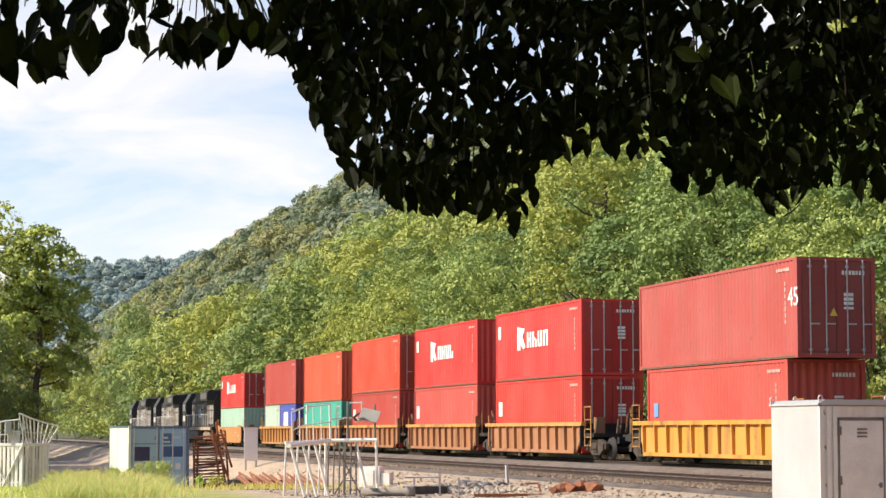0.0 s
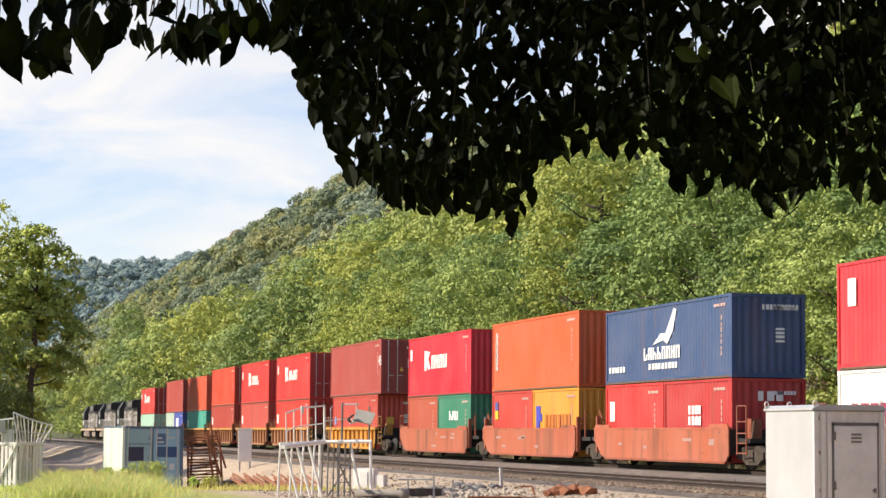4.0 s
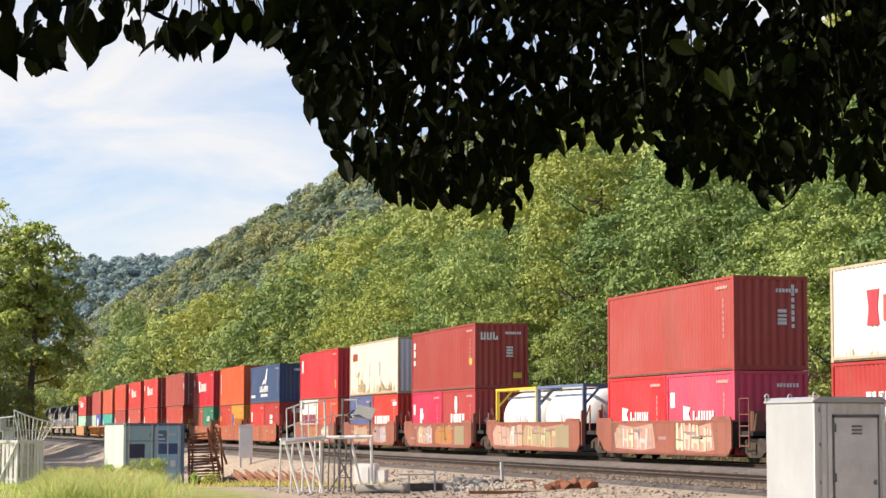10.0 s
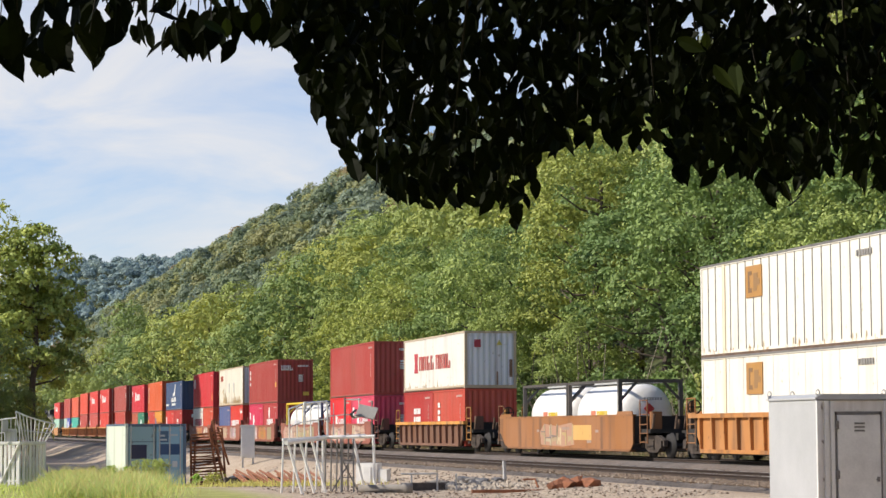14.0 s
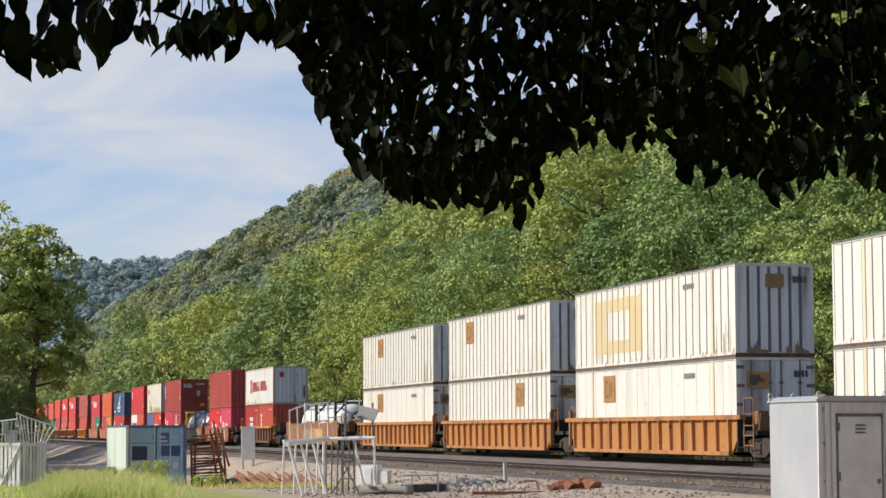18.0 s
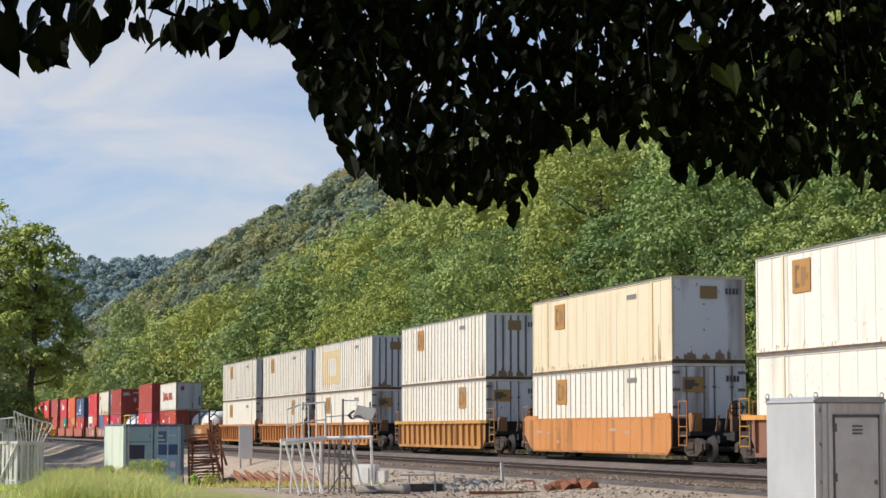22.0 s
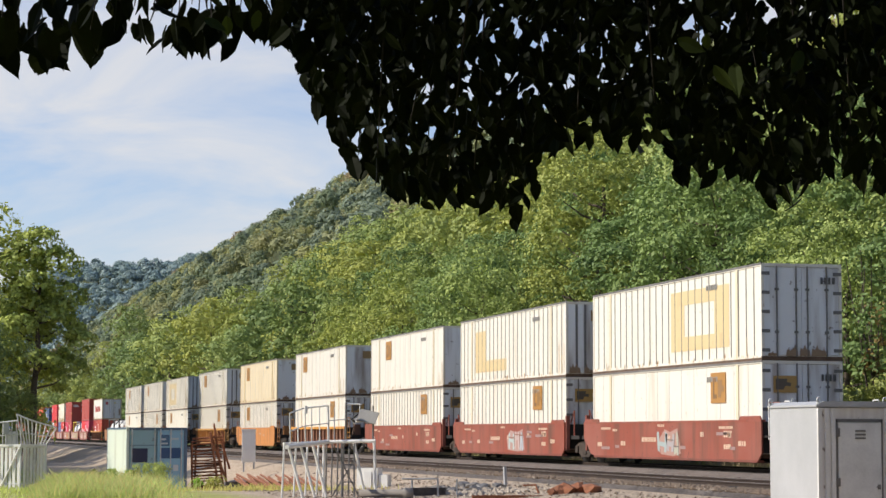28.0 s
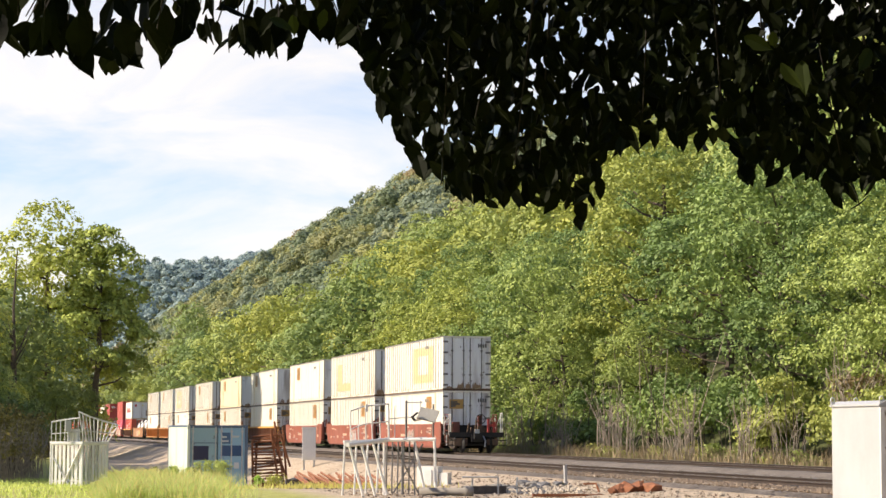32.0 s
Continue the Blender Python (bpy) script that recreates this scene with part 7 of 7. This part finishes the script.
def build_gravel():
    """Loose stones strewn over the yard, too many to count."""
    rng = np.random.default_rng(12)
    def strew(name, label, n, area, lo, hi, mat, color=None):
        V, F = [], []
        for _ in range(n):
            x, y = area()
            z = ground_z(x, y) if x < 16.0 else (-0.1 if x < 20.4 else -0.24)
            s = rng.uniform(lo, hi)
            q = rng.normal(size=(6, 3)) * 0.18 + np.array([(1, 0, 0), (-1, 0, 0), (0, 1, 0), (0, -1, 0), (0, 0, 1), (0, 0, -1)])
            k = len(V)
            V += [tuple(v) for v in q * s * np.array((1, 1, 0.7)) + np.array((x, y, z + s * 0.25))]
            F += [(k + a, k + b, k + c) for a, b, c in ((0, 2, 4), (2, 1, 4), (1, 3, 4), (3, 0, 4), (2, 0, 5), (1, 2, 5), (3, 1, 5), (0, 3, 5))]
        g = Geo()
        g.v, g.f = V, F
        single(name, g, mat, label, "gravel", kind="stuff")
    strew("loose_gravel", "tan gravel strewn over the yard", 6500, lambda: (rng.uniform(8.8, 16.4), 40 + 42 * rng.random() ** 1.5), 0.012, 0.034, STONE)
    strew("track_stones", "grey-brown ballast stones between the rails", 5200, lambda: (rng.choice((rng.uniform(17.95, 19.25), rng.uniform(20.2, 24.6))), 40 + 95 * rng.random() ** 1.3), 0.025, 0.055, BALLAST)
    strew("rubble_heap", "heap of broken grey concrete on the gravel", 420, lambda: (rng.normal(13.9, 0.55), rng.normal(51.2, 1.0)), 0.03, 0.1, STONE)
    strew("dark_gravel", "dark brown stones in the gravel", 2200, lambda: (rng.uniform(8.8, 16.4), 40 + 50 * rng.random() ** 1.5), 0.015, 0.04, RUST_GRIME)
    strew("ballast_stones", "grey ballast stones on the track shoulder", 5000, lambda: (rng.uniform(16.0, 17.4), 38 + 70 * rng.random() ** 1.4), 0.02, 0.05, TAN_BALLAST)


build_gravel()


def build_grass():
    """Tall dry grass and weeds over the yard's edge."""
    rng = np.random.default_rng(8)
    def tufts(name, label, n, area, height, color, width=0.018, lean=0.4, mat=GRASS):
        V, F = [], []
        for _ in range(n):
            x, y, low = area(rng)
            z = ground_z(x, y)
            hgt = height * rng.uniform(0.35, 1.25) * low
            a_ = rng.uniform(0, 6.28)
            lx, ly = rng.normal(0, lean, 2) * hgt
            w = width * rng.uniform(0.6, 1.5)
            c, s = math.cos(a_) * w, math.sin(a_) * w
            k = len(V)
            V += [(x - c, y - s, z - 0.02), (x + c, y + s, z - 0.02), (x + lx * 0.4 + c * 0.8, y + ly * 0.4 + s * 0.8, z + hgt * 0.6), (x + lx * 0.4 - c * 0.8, y + ly * 0.4 - s * 0.8, z + hgt * 0.6), (x + lx, y + ly, z + hgt)]
            F += [(k, k + 1, k + 2, k + 3), (k + 3, k + 2, k + 4)]
        g = Geo()
        g.v, g.f = V, F
        single(name, g, mat, label, "grass", kind="stuff", color=color)
    def edge(y):
        return 0.105 * y + 0.2
    def meadow(r):
        y = r.uniform(44, 84)
        lo, hi = 0.058 * y, edge(y) + r.normal(0, 0.5)
        x = r.uniform(lo, hi)
        low = smoothstep(0, 0.35, (x - lo) / (hi - lo)) * (0.75 + 0.5 * noise.noise((x * 0.9, y * 0.35, 2)))
        return x, y, 0.3 + 0.7 * low
    tufts("tall_grass", "tall yellow-green dry grass", 24000, meadow, 0.5, (0.88, 1.05, 0.88), 0.009, 0.5)
    tufts("seed_grass", "straw-coloured grass gone to seed", 9000, meadow, 0.6, (1.12, 1.02, 1.05), 0.008, 0.5)
    tufts("short_grass", "short bright green lawn grass", 18000, lambda r: ((lambda y: (r.uniform(-9, 0.075 * y), y, 1.0))(r.uniform(45, 105))), 0.12, (0.95, 1.1, 0.8), 0.016)
    tufts("track_weeds", "low dry weeds beside the ballast", 2500, lambda r: (r.normal(10.2, 1.2), r.uniform(56, 90), 1.0), 0.2, (1.0, 0.95, 0.7), 0.012)
    tufts("bank_weeds", "dry tan weeds at the foot of the wood", 15000, lambda r: (r.uniform(30.4, 34.0), r.uniform(58, 170), 1.0), 1.1, (1, 1, 1), 0.013, 0.3, DRY_STEM)
    tufts("bank_grass", "green weeds at the foot of the wood", 7000, lambda r: (r.uniform(30.2, 34.0), r.uniform(58, 170), 1.0), 0.6, (0.45, 0.6, 0.5), 0.02)


build_grass()


def build_brush():
    """Bushes: leafy weeds in the yard, brush and bare stems along the wood."""
    rng = np.random.default_rng(21)
    rnd = random.Random(21)
    def bush(x, y, r, h, n, size, color, label, mat=LEAF, stems=6, stem_mat=BARK):
        b = thing("bush", label, "bush", pose(x, y, ground_z(x, y)), "bushes")
        g = Geo()
        for k in range(stems):
            a_ = rnd.uniform(0, 6.28)
            d = rnd.uniform(0.2, 1.0) * r
            b_ = a_ + rnd.uniform(-0.9, 0.9)
            foot = rnd.uniform(0.0, 0.6) * r
            g.path([(foot * math.cos(b_), foot * math.sin(b_), -0.1), (0.6 * d * math.cos(b_), 0.6 * d * math.sin(b_), h * rnd.uniform(0.3, 0.5)), (d * math.cos(a_), d * math.sin(a_), h * rnd.uniform(0.5, 0.8)), (d * 1.2 * math.cos(a_ + 0.4), d * 1.2 * math.sin(a_ + 0.4), h * rnd.uniform(0.5, 1.0))], 0.0055 * h, 0.002 * h, 4)
        part("brushwood", g, stem_mat, b)
        if n:
            lobes = [(rnd.uniform(-0.5, 0.5) * r, rnd.uniform(-0.5, 0.5) * r, h * rnd.uniform(0.35, 0.75), r * rnd.uniform(0.4, 0.6), 0.8) for _ in range(6)]
            p, d = crown_points(rng, lobes, n, 0.75, 0.45)
            part("leaves", leaf_mesh("leaves", mat, p, size * rng.uniform(0.6, 1.3, len(p)), rng, out=d), mat, b, color=color)
        return b
    bush(9.4, 83.4, 0.8, 1.4, 3400, 0.04, (0.8, 0.95, 0.75), "bright yellow-green weed bush by the store", GRASS, stems=14)
    bush(9.95, 84.2, 0.45, 1.4, 1500, 0.04, (0.85, 1.0, 0.8), "feathery yellow-green weed by the store", GRASS, stems=10)
    bush(8.7, 84.0, 0.45, 1.0, 500, 0.09, (0.55, 0.95, 0.4), "light green broad-leaved weed plant", GRASS)
    bush(11.3, 84.0, 0.25, 0.7, 160, 0.09, (0.6, 1.05, 0.3), "single bright green weed in gravel", GRASS)
    bush(12.1, 85.0, 0.5, 0.6, 300, 0.06, (1.3, 1.2, 0.8), "low weeds before the rusty rack")
    for k in range(9):
        bush(5.6 + 0.4 * k + rnd.uniform(-0.2, 0.2), 80 + rnd.uniform(-2, 3), 0.5, rnd.uniform(0.6, 1.0), 380, 0.06, (0.8, 0.8, 0.6), "dark weed clump at the yard's edge")
    for k in range(34):
        y = rnd.uniform(56, 83)
        x = rnd.uniform(0.068, 0.108) * y
        bush(x, y, rnd.uniform(0.2, 0.45), rnd.uniform(0.4, 0.75), 260, 0.04, rnd.choice(((0.75, 0.9, 0.6), (0.95, 1.0, 0.8), (1.1, 1.0, 0.9), (0.6, 0.8, 0.5))), "leafy weed clump in the dry grass", GRASS, stems=4)
    # thicket leaves tinted dark: their deep shade is put into the colour
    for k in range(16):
        bush(-0.6 + 0.33 * k + rnd.uniform(-0.3, 0.3), 112 + 2.0 * k + rnd.uniform(-2, 2), rnd.uniform(1.4, 2.0), rnd.uniform(3.2, 5.0), 1300, 0.12, (0.5, 0.62, 0.62), "dark green thicket with deep shade painted in", stems=6)
    for k in range(8):
        bush(0.6 + 0.42 * k, 99 + 1.2 * k, 1.1, rnd.uniform(2.6, 3.6), 260, 0.08, (1.0, 0.75, 0.7), "tangled bare brown brush by the lawn", stems=30, stem_mat=DEAD_WOOD)
    for k in range(7):
        bush(1.2 + 0.35 * k, 104 + 3 * k, 1.7, rnd.uniform(3.0, 4.5), 1500, 0.11, (0.8, 0.62, 0.6), "tangled brown-green brush in the shade", stems=14)
    for k in range(26):
        y = 64 + k * 4.3 + rnd.uniform(-1, 1)
        if 83 < y < 138:             # bare stems stand here instead
            continue
        bush(rnd.uniform(32.8, 35.0), y, rnd.uniform(1.1, 1.8), rnd.uniform(1.6, 3.6), 1300, 0.11, GREENS[(k * 5) % 6], "leafy bush at the wood's edge", stems=5)
    # the next two rows carry the wood's inner shade in their tints
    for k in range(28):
        bush(rnd.uniform(35.2, 38.5), 62 + 4.4 * k + rnd.uniform(-1, 1), rnd.uniform(1.6, 2.4), rnd.uniform(2.8, 5.0), 900, 0.17, (0.6, 0.72, 0.7), "leafy undergrowth inside the wood, tinted dark as shade", stems=4)
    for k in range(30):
        bush(rnd.uniform(33.6, 36.2), 80 + 2.0 * k + rnd.uniform(-1, 1), rnd.uniform(1.5, 2.2), rnd.uniform(2.6, 4.6), 1300, 0.13, (GREENS[2], GREENS[4], GREENS[0])[k % 3], "leafy undergrowth behind bare stems, tinted as shaded", stems=5)
    for k in range(26):
        bush(rnd.uniform(31.8, 33.0), 78 + 2.4 * k + rnd.uniform(-1, 1), rnd.uniform(0.7, 1.1), rnd.uniform(0.7, 1.5), 420, 0.09, rnd.choice(((0.95, 0.95, 0.8), (0.8, 0.9, 0.75), (1.1, 1.0, 0.85))), "low weedy growth at the foot of the wood", stems=6)
    for k in range(46):
        bush(rnd.uniform(31.6, 35.5), 182 + 6.0 * k + rnd.uniform(-2, 2), rnd.uniform(2.6, 3.8), rnd.uniform(3.6, 6.0), 620, 0.26, (GREENS[2], GREENS[0], GREENS[4], GREENS[1])[k % 4], "thick leafy undergrowth along the line", MID_LEAF, stems=3)
    for k in range(13):
        bush(rnd.uniform(32.6, 34.8), 62 + 2.1 * k + rnd.uniform(-1, 1), rnd.uniform(1.6, 2.4), rnd.uniform(3.2, 5.2), 2200, 0.12, (1.06, 1.06, 0.92), "vine-covered bright green thicket at the wood's edge", stems=5)
    for k in range(18):
        y = 81 + k * 3.2 + rnd.uniform(-1.5, 1.5)
        bush(rnd.uniform(31.0, 33.2), y, 1.2, rnd.uniform(2.5, 5.0), 0, 0.1, None, "bare dead brush beside the track", stems=18, stem_mat=DEAD_WOOD)
    # a brown dead vine tangle and russet leaves in the edge of the wood
    bush(33.6, 78.0, 1.3, 5.6, 900, 0.1, (0.75, 0.5, 0.75), "brown withered vine tangle on a dead stem", stems=46, stem_mat=DEAD_WOOD)
    bush(34.6, 72.5, 1.0, 9.0, 420, 0.1, (0.8, 0.5, 0.5), "slender tree with russet leaves", stems=8)
    # slender trunks at the wood's edge
    for k in range(20):
        x, y = rnd.uniform(32.2, 34.4), 82 + rnd.uniform(0, 55)
        z = ground_z(x, y)
        g = Geo().path([(0, 0, -0.2), (rnd.uniform(-0.4, 0.4), rnd.uniform(-0.5, 0.5), 2.5), (rnd.uniform(-1.2, 1.2), rnd.uniform(-1.4, 1.4), rnd.uniform(4.0, 6.5))], rnd.uniform(0.03, 0.055), 0.012, 6)
        single("sapling_trunk", g, DEAD_WOOD if k % 3 else BARK, "slender bare trunk at the wood's edge", "tree trunk", "bare trunks", at=pose(x, y, z))


build_brush()


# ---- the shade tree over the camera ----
VIEW = pose(0, 0, 1.02, 90 + 4.8, 0, -14.15)      # about the camera's pose; boughs are laid out right, up and away from it


def leaf_outline(rng):
    """A drooping oval leaf blade with uneven margins and a drawn-out tip, folded along its rib."""
    xs = [0.0, 0.05, 0.15, 0.28, 0.42, 0.56, 0.68, 0.79, 0.89, 1.0]
    ws = [0.012, 0.08, 0.165, 0.22, 0.24, 0.225, 0.18, 0.115, 0.05, 0.0]
    va = [w * rng.uniform(0.85, 1.15) for w in ws]
    vb = [w * rng.uniform(0.85, 1.15) for w in ws]
    v = [(x, 0.0, -0.03 - 0.1 * x * x) for x in xs] + [(x, w, 0.1 * w - 0.1 * x * x) for x, w in zip(xs, va)] + [(x, -w, 0.1 * w - 0.1 * x * x) for x, w in zip(xs, vb)]
    n = len(xs)
    f = []
    for k in range(n - 1):
        f.append((k, k + 1, n + k + 1, n + k))
        f.append((k + 1, k, 2 * n + k, 2 * n + k + 1))
    return np.array(v), f


SWAYING = []                             # boughs that the wind rocks: (part, pivot, slow swing in degrees by time)


def build_shade_tree():
    rng = np.random.default_rng(4)
    tree = thing("shade_tree", "broad-leaved tree with shade painted into its low-hanging boughs", "tree", pose(6.0, -4.5, ground_z(6, -4.5)))
    inv = tree.matrix_basis.inverted()
    outlines = [leaf_outline(rng) for _ in range(6)]
    LF = outlines[0][1]
    n_v = len(outlines[0][0])
    turn = VIEW.to_3x3()
    right, up, away = turn @ Vector((1, 0, 0)), turn @ Vector((0, 1, 0)), turn @ Vector((0, 0, -1))

    def hung(u, v, dist, L, spread):
        """The axes and the stalk end of a leaf whose tip hangs at a place in the view."""
        a_, b_, c_ = max(-1.1, min(1.1, rng.normal(0, spread))), rng.normal(0, 0.4), rng.normal(0, 0.8)
        d = (-up * math.cos(a_) + right * math.sin(a_)) * math.cos(b_) + away * math.sin(b_)
        side = (right * math.cos(a_) + up * math.sin(a_)) * math.cos(c_) + away * math.sin(c_)
        side = (side - d * side.dot(d)).normalized()
        return d * L, side * L, d.cross(side) * L, VIEW @ Vector((u * dist, v * dist, -dist)) - d * L

    def blades(name, spots, mat, label, color=None, spread=0.6):
        """One mesh of leaves hung by their stalks, tips down; spots are (tip across, tip up, distance, length)."""
        V, F = [], []
        for u, v, dist, L in spots:
            x_, y_, z_, o_ = hung(u, v, dist, L, spread)
            V.append(outlines[rng.integers(6)][0] @ np.array((x_, y_, z_)) + np.array(o_))
            F.extend([tuple(i + (len(V) - 1) * n_v for i in f) for f in LF])
        me = bpy.data.meshes.new(name)
        me.from_pydata([tuple(inv @ Vector(p)) for p in np.concatenate(V)], [], F)
        me.materials.append(mat)
        me.update()
        return part(name, me, mat, tree, label, color)

    leaf_meshes = []
    for k in range(6):
        me = bpy.data.meshes.new("leaf")
        me.from_pydata([tuple(p) for p in outlines[k][0]], [], LF)
        me.materials.append(PAINTED_SHADE_LEAF)
        me.update()
        leaf_meshes.append(me)

    def bough(spots, label, pivot, spread):
        """A twig that rocks as one, each of its large leaves a piece of its own."""
        home = inv @ pivot
        twig = Geo()
        low = [inv @ (VIEW @ Vector((u * d_, (v + L / d_) * d_, -d_))) - home for u, v, d_, L in spots[::4]]
        for p in low:
            twig.path([(0, 0, 0), p * 0.5 + Vector((0, 0, 0.06)), p], 0.006, 0.002, 4)
        ob = part("drooping_bough", twig, PAINTED_SHADE_BARK, tree, label, at=Matrix.Translation(home))
        for k, (u, v, dist, L) in enumerate(spots):
            x_, y_, z_, o_ = hung(u, v, dist, L, spread)
            m = Matrix((x_, y_, z_)).transposed().to_4x4()
            m.translation = o_ - pivot
            f = rng.uniform(0.6, 1.1)
            part("leaf", leaf_meshes[k % 6], PAINTED_SHADE_LEAF, ob, color=(f, f, f), at=m)
        return ob

    # foliage's lower edge in the camera's view, in thousandths of the distance: (across, up)
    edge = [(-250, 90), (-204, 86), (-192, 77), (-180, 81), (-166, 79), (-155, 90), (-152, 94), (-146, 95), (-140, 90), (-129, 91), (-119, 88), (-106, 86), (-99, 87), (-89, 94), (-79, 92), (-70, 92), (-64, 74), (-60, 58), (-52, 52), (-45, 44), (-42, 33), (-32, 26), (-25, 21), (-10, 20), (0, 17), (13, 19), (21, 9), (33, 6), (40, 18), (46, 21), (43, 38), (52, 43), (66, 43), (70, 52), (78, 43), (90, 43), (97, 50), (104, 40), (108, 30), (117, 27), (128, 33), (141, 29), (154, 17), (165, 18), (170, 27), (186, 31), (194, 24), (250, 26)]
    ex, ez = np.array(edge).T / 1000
    big, left, bulk = [], [], []

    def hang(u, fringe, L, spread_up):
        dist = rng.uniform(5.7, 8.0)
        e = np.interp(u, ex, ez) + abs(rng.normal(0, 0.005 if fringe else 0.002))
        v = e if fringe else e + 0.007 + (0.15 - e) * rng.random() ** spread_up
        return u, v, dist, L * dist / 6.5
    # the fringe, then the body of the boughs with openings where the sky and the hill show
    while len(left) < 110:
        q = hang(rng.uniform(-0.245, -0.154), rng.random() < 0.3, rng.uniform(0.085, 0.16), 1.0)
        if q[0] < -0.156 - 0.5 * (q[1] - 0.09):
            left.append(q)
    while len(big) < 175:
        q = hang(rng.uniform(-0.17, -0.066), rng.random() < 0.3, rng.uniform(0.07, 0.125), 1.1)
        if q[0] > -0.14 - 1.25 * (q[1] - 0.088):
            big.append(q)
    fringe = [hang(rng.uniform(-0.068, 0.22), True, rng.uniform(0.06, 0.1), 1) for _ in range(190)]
    for _ in range(6600):
        q = hang(rng.uniform(-0.07, 0.25), False, rng.uniform(0.045, 0.085), 1.0)
        u, v = q[0], q[1] + 0.005
        hole = noise.noise((u * 90, v * 90, 1.3)) + 0.8 * noise.noise((u * 200, v * 200, 7.7))
        if hole > (0.4 if u < -0.01 else 0.46 if u < 0.06 else 0.42):
            continue
        bulk.append(q)
    # openings in the camera's view, through the foliage to the wood behind it
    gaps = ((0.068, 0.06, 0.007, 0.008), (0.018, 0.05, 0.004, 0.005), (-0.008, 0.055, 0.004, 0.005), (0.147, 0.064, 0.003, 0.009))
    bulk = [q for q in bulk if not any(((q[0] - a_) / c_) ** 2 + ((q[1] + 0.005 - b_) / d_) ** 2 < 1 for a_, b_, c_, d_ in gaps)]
    left_pivot = VIEW @ Vector((-0.19 * 6.5, 0.15 * 6.5, -6.5))
    big_pivot = VIEW @ Vector((-0.11 * 6.5, 0.16 * 6.5, -6.5))
    SWAYING.append((bough(left, "dark spray of large drooping leaves", left_pivot, 0.5), inv @ left_pivot,
                    ((0, -1.5), (2, 3.0), (4, 0.5), (6, -2.0), (9, 0.0), (12, 0.8), (15, 0.0), (17, 1.5), (20, 0.5), (24, -1.5), (26, 0.5), (28, -2.0), (30, 0.0), (32, 1.0))))
    SWAYING.append((bough(big, "dark spray of broad drooping leaves", big_pivot, 0.42), inv @ big_pivot,
                    ((0, -0.7), (2, 0.8), (6, 0.3), (9, -0.3), (12, 0.2), (17, -0.2), (20, 0.3), (24, 0.0), (28, -0.3), (32, 0.2))))
    blades("leaves", bulk, PAINTED_SHADE_LEAF, "dark drooping oval leaves")
    tagged(blades("fringe_leaves", fringe, PAINTED_SHADE_LEAF, "dark pointed leaves hanging from the lowest twigs", spread=0.36), kind="stuff")
    wood = Geo()
    for k in range(50):
        u = rng.uniform(-0.24, 0.24)
        e = np.interp(u, ex, ez)
        d = rng.uniform(5.8, 7.8)
        p0 = VIEW @ Vector((u * d * 0.8, 0.26 * d, -d * 0.9))
        p2 = VIEW @ Vector((u * d, (e + 0.02) * d, -d))
        p1 = (p0 + p2) / 2 + Vector((rng.normal(0, 0.06), rng.normal(0, 0.06), 0.1))
        wood.path([inv @ p0, inv @ p1, inv @ p2], 0.008, 0.002, 4)
    # a few leaves in lighter green, coloured as if they catch the light
    lit = []
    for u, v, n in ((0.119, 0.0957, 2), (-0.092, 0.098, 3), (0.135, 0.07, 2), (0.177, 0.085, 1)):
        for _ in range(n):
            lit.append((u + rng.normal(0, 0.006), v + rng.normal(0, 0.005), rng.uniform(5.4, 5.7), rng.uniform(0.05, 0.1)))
    blades("lit_leaves", lit, LEAF, "green leaves coloured as if lit through", (0.1, 0.14, 0.06))
    # the crown above and behind, out of sight, that keeps the low boughs in shade
    crown = []
    while len(crown) < 5200:
        p = Vector(rng.uniform((-11, -13, 3.4), (16, 10.5, 9.0)))
        if ((p.x - 3) / 13) ** 2 + ((p.y + 1.5) / 12) ** 2 + ((p.z - 3.2) / 5.6) ** 2 < 1:
            q = p - EYE
            fwd = q.x * 0.244 + q.y * 0.97
            if fwd > 1.0 and (q.z / fwd) < 0.235:
                continue
            crown.append(p)
    cp = np.array([tuple(inv @ p) for p in crown])
    part("upper_crown", leaf_mesh("upper_crown", PAINTED_SHADE_LEAF, cp, 0.3 * rng.uniform(0.7, 1.3, len(cp)), rng), PAINTED_SHADE_LEAF, tree, "dense upper crown")
    trunk = Geo().path([(0, 0, -0.4), (-0.1, 0.1, 2.2), (0.1, 0.3, 4.5), (-0.3, 0.8, 7.0)], 0.34, 0.16, 10)
    part("trunk", trunk, BARK, tree, "thick grey trunk")
    for a_, b_ in (((0, 0.2, 3.4), (-3.5, 8.5, 4.2)), ((0, 0.2, 4.0), (-0.5, 10.0, 4.6)), ((0.1, 0.2, 3.8), (-6.5, 6.5, 4.4)), ((0, 0.3, 5), (3, 6, 6)), ((0, 0.3, 5), (-4, -3, 6))):
        mid = (Vector(a_) + Vector(b_)) / 2 + Vector((0, 0, 0.5))
        part("limb", Geo().path([a_, mid, b_], 0.13, 0.04, 7), BARK, tree)
    tagged(part("bough", wood, PAINTED_SHADE_BARK, tree), kind="stuff")


build_shade_tree()


# ---- what moves ----
def motions():
    for ob, y, x, z, turn in train:
        walk(ob, [(t, pose(x, y + s, z, 0, 0, turn)) for t, s in RUN])
    # the wind rocks the low boughs across the view
    axis = VIEW.to_3x3() @ Vector((0, 0, 1))
    for ob, pivot, swing in SWAYING:
        walk(ob, [(t, Matrix.Translation(pivot) @ Matrix.Rotation(radians(a_), 4, axis)) for t, a_ in swing])


motions()
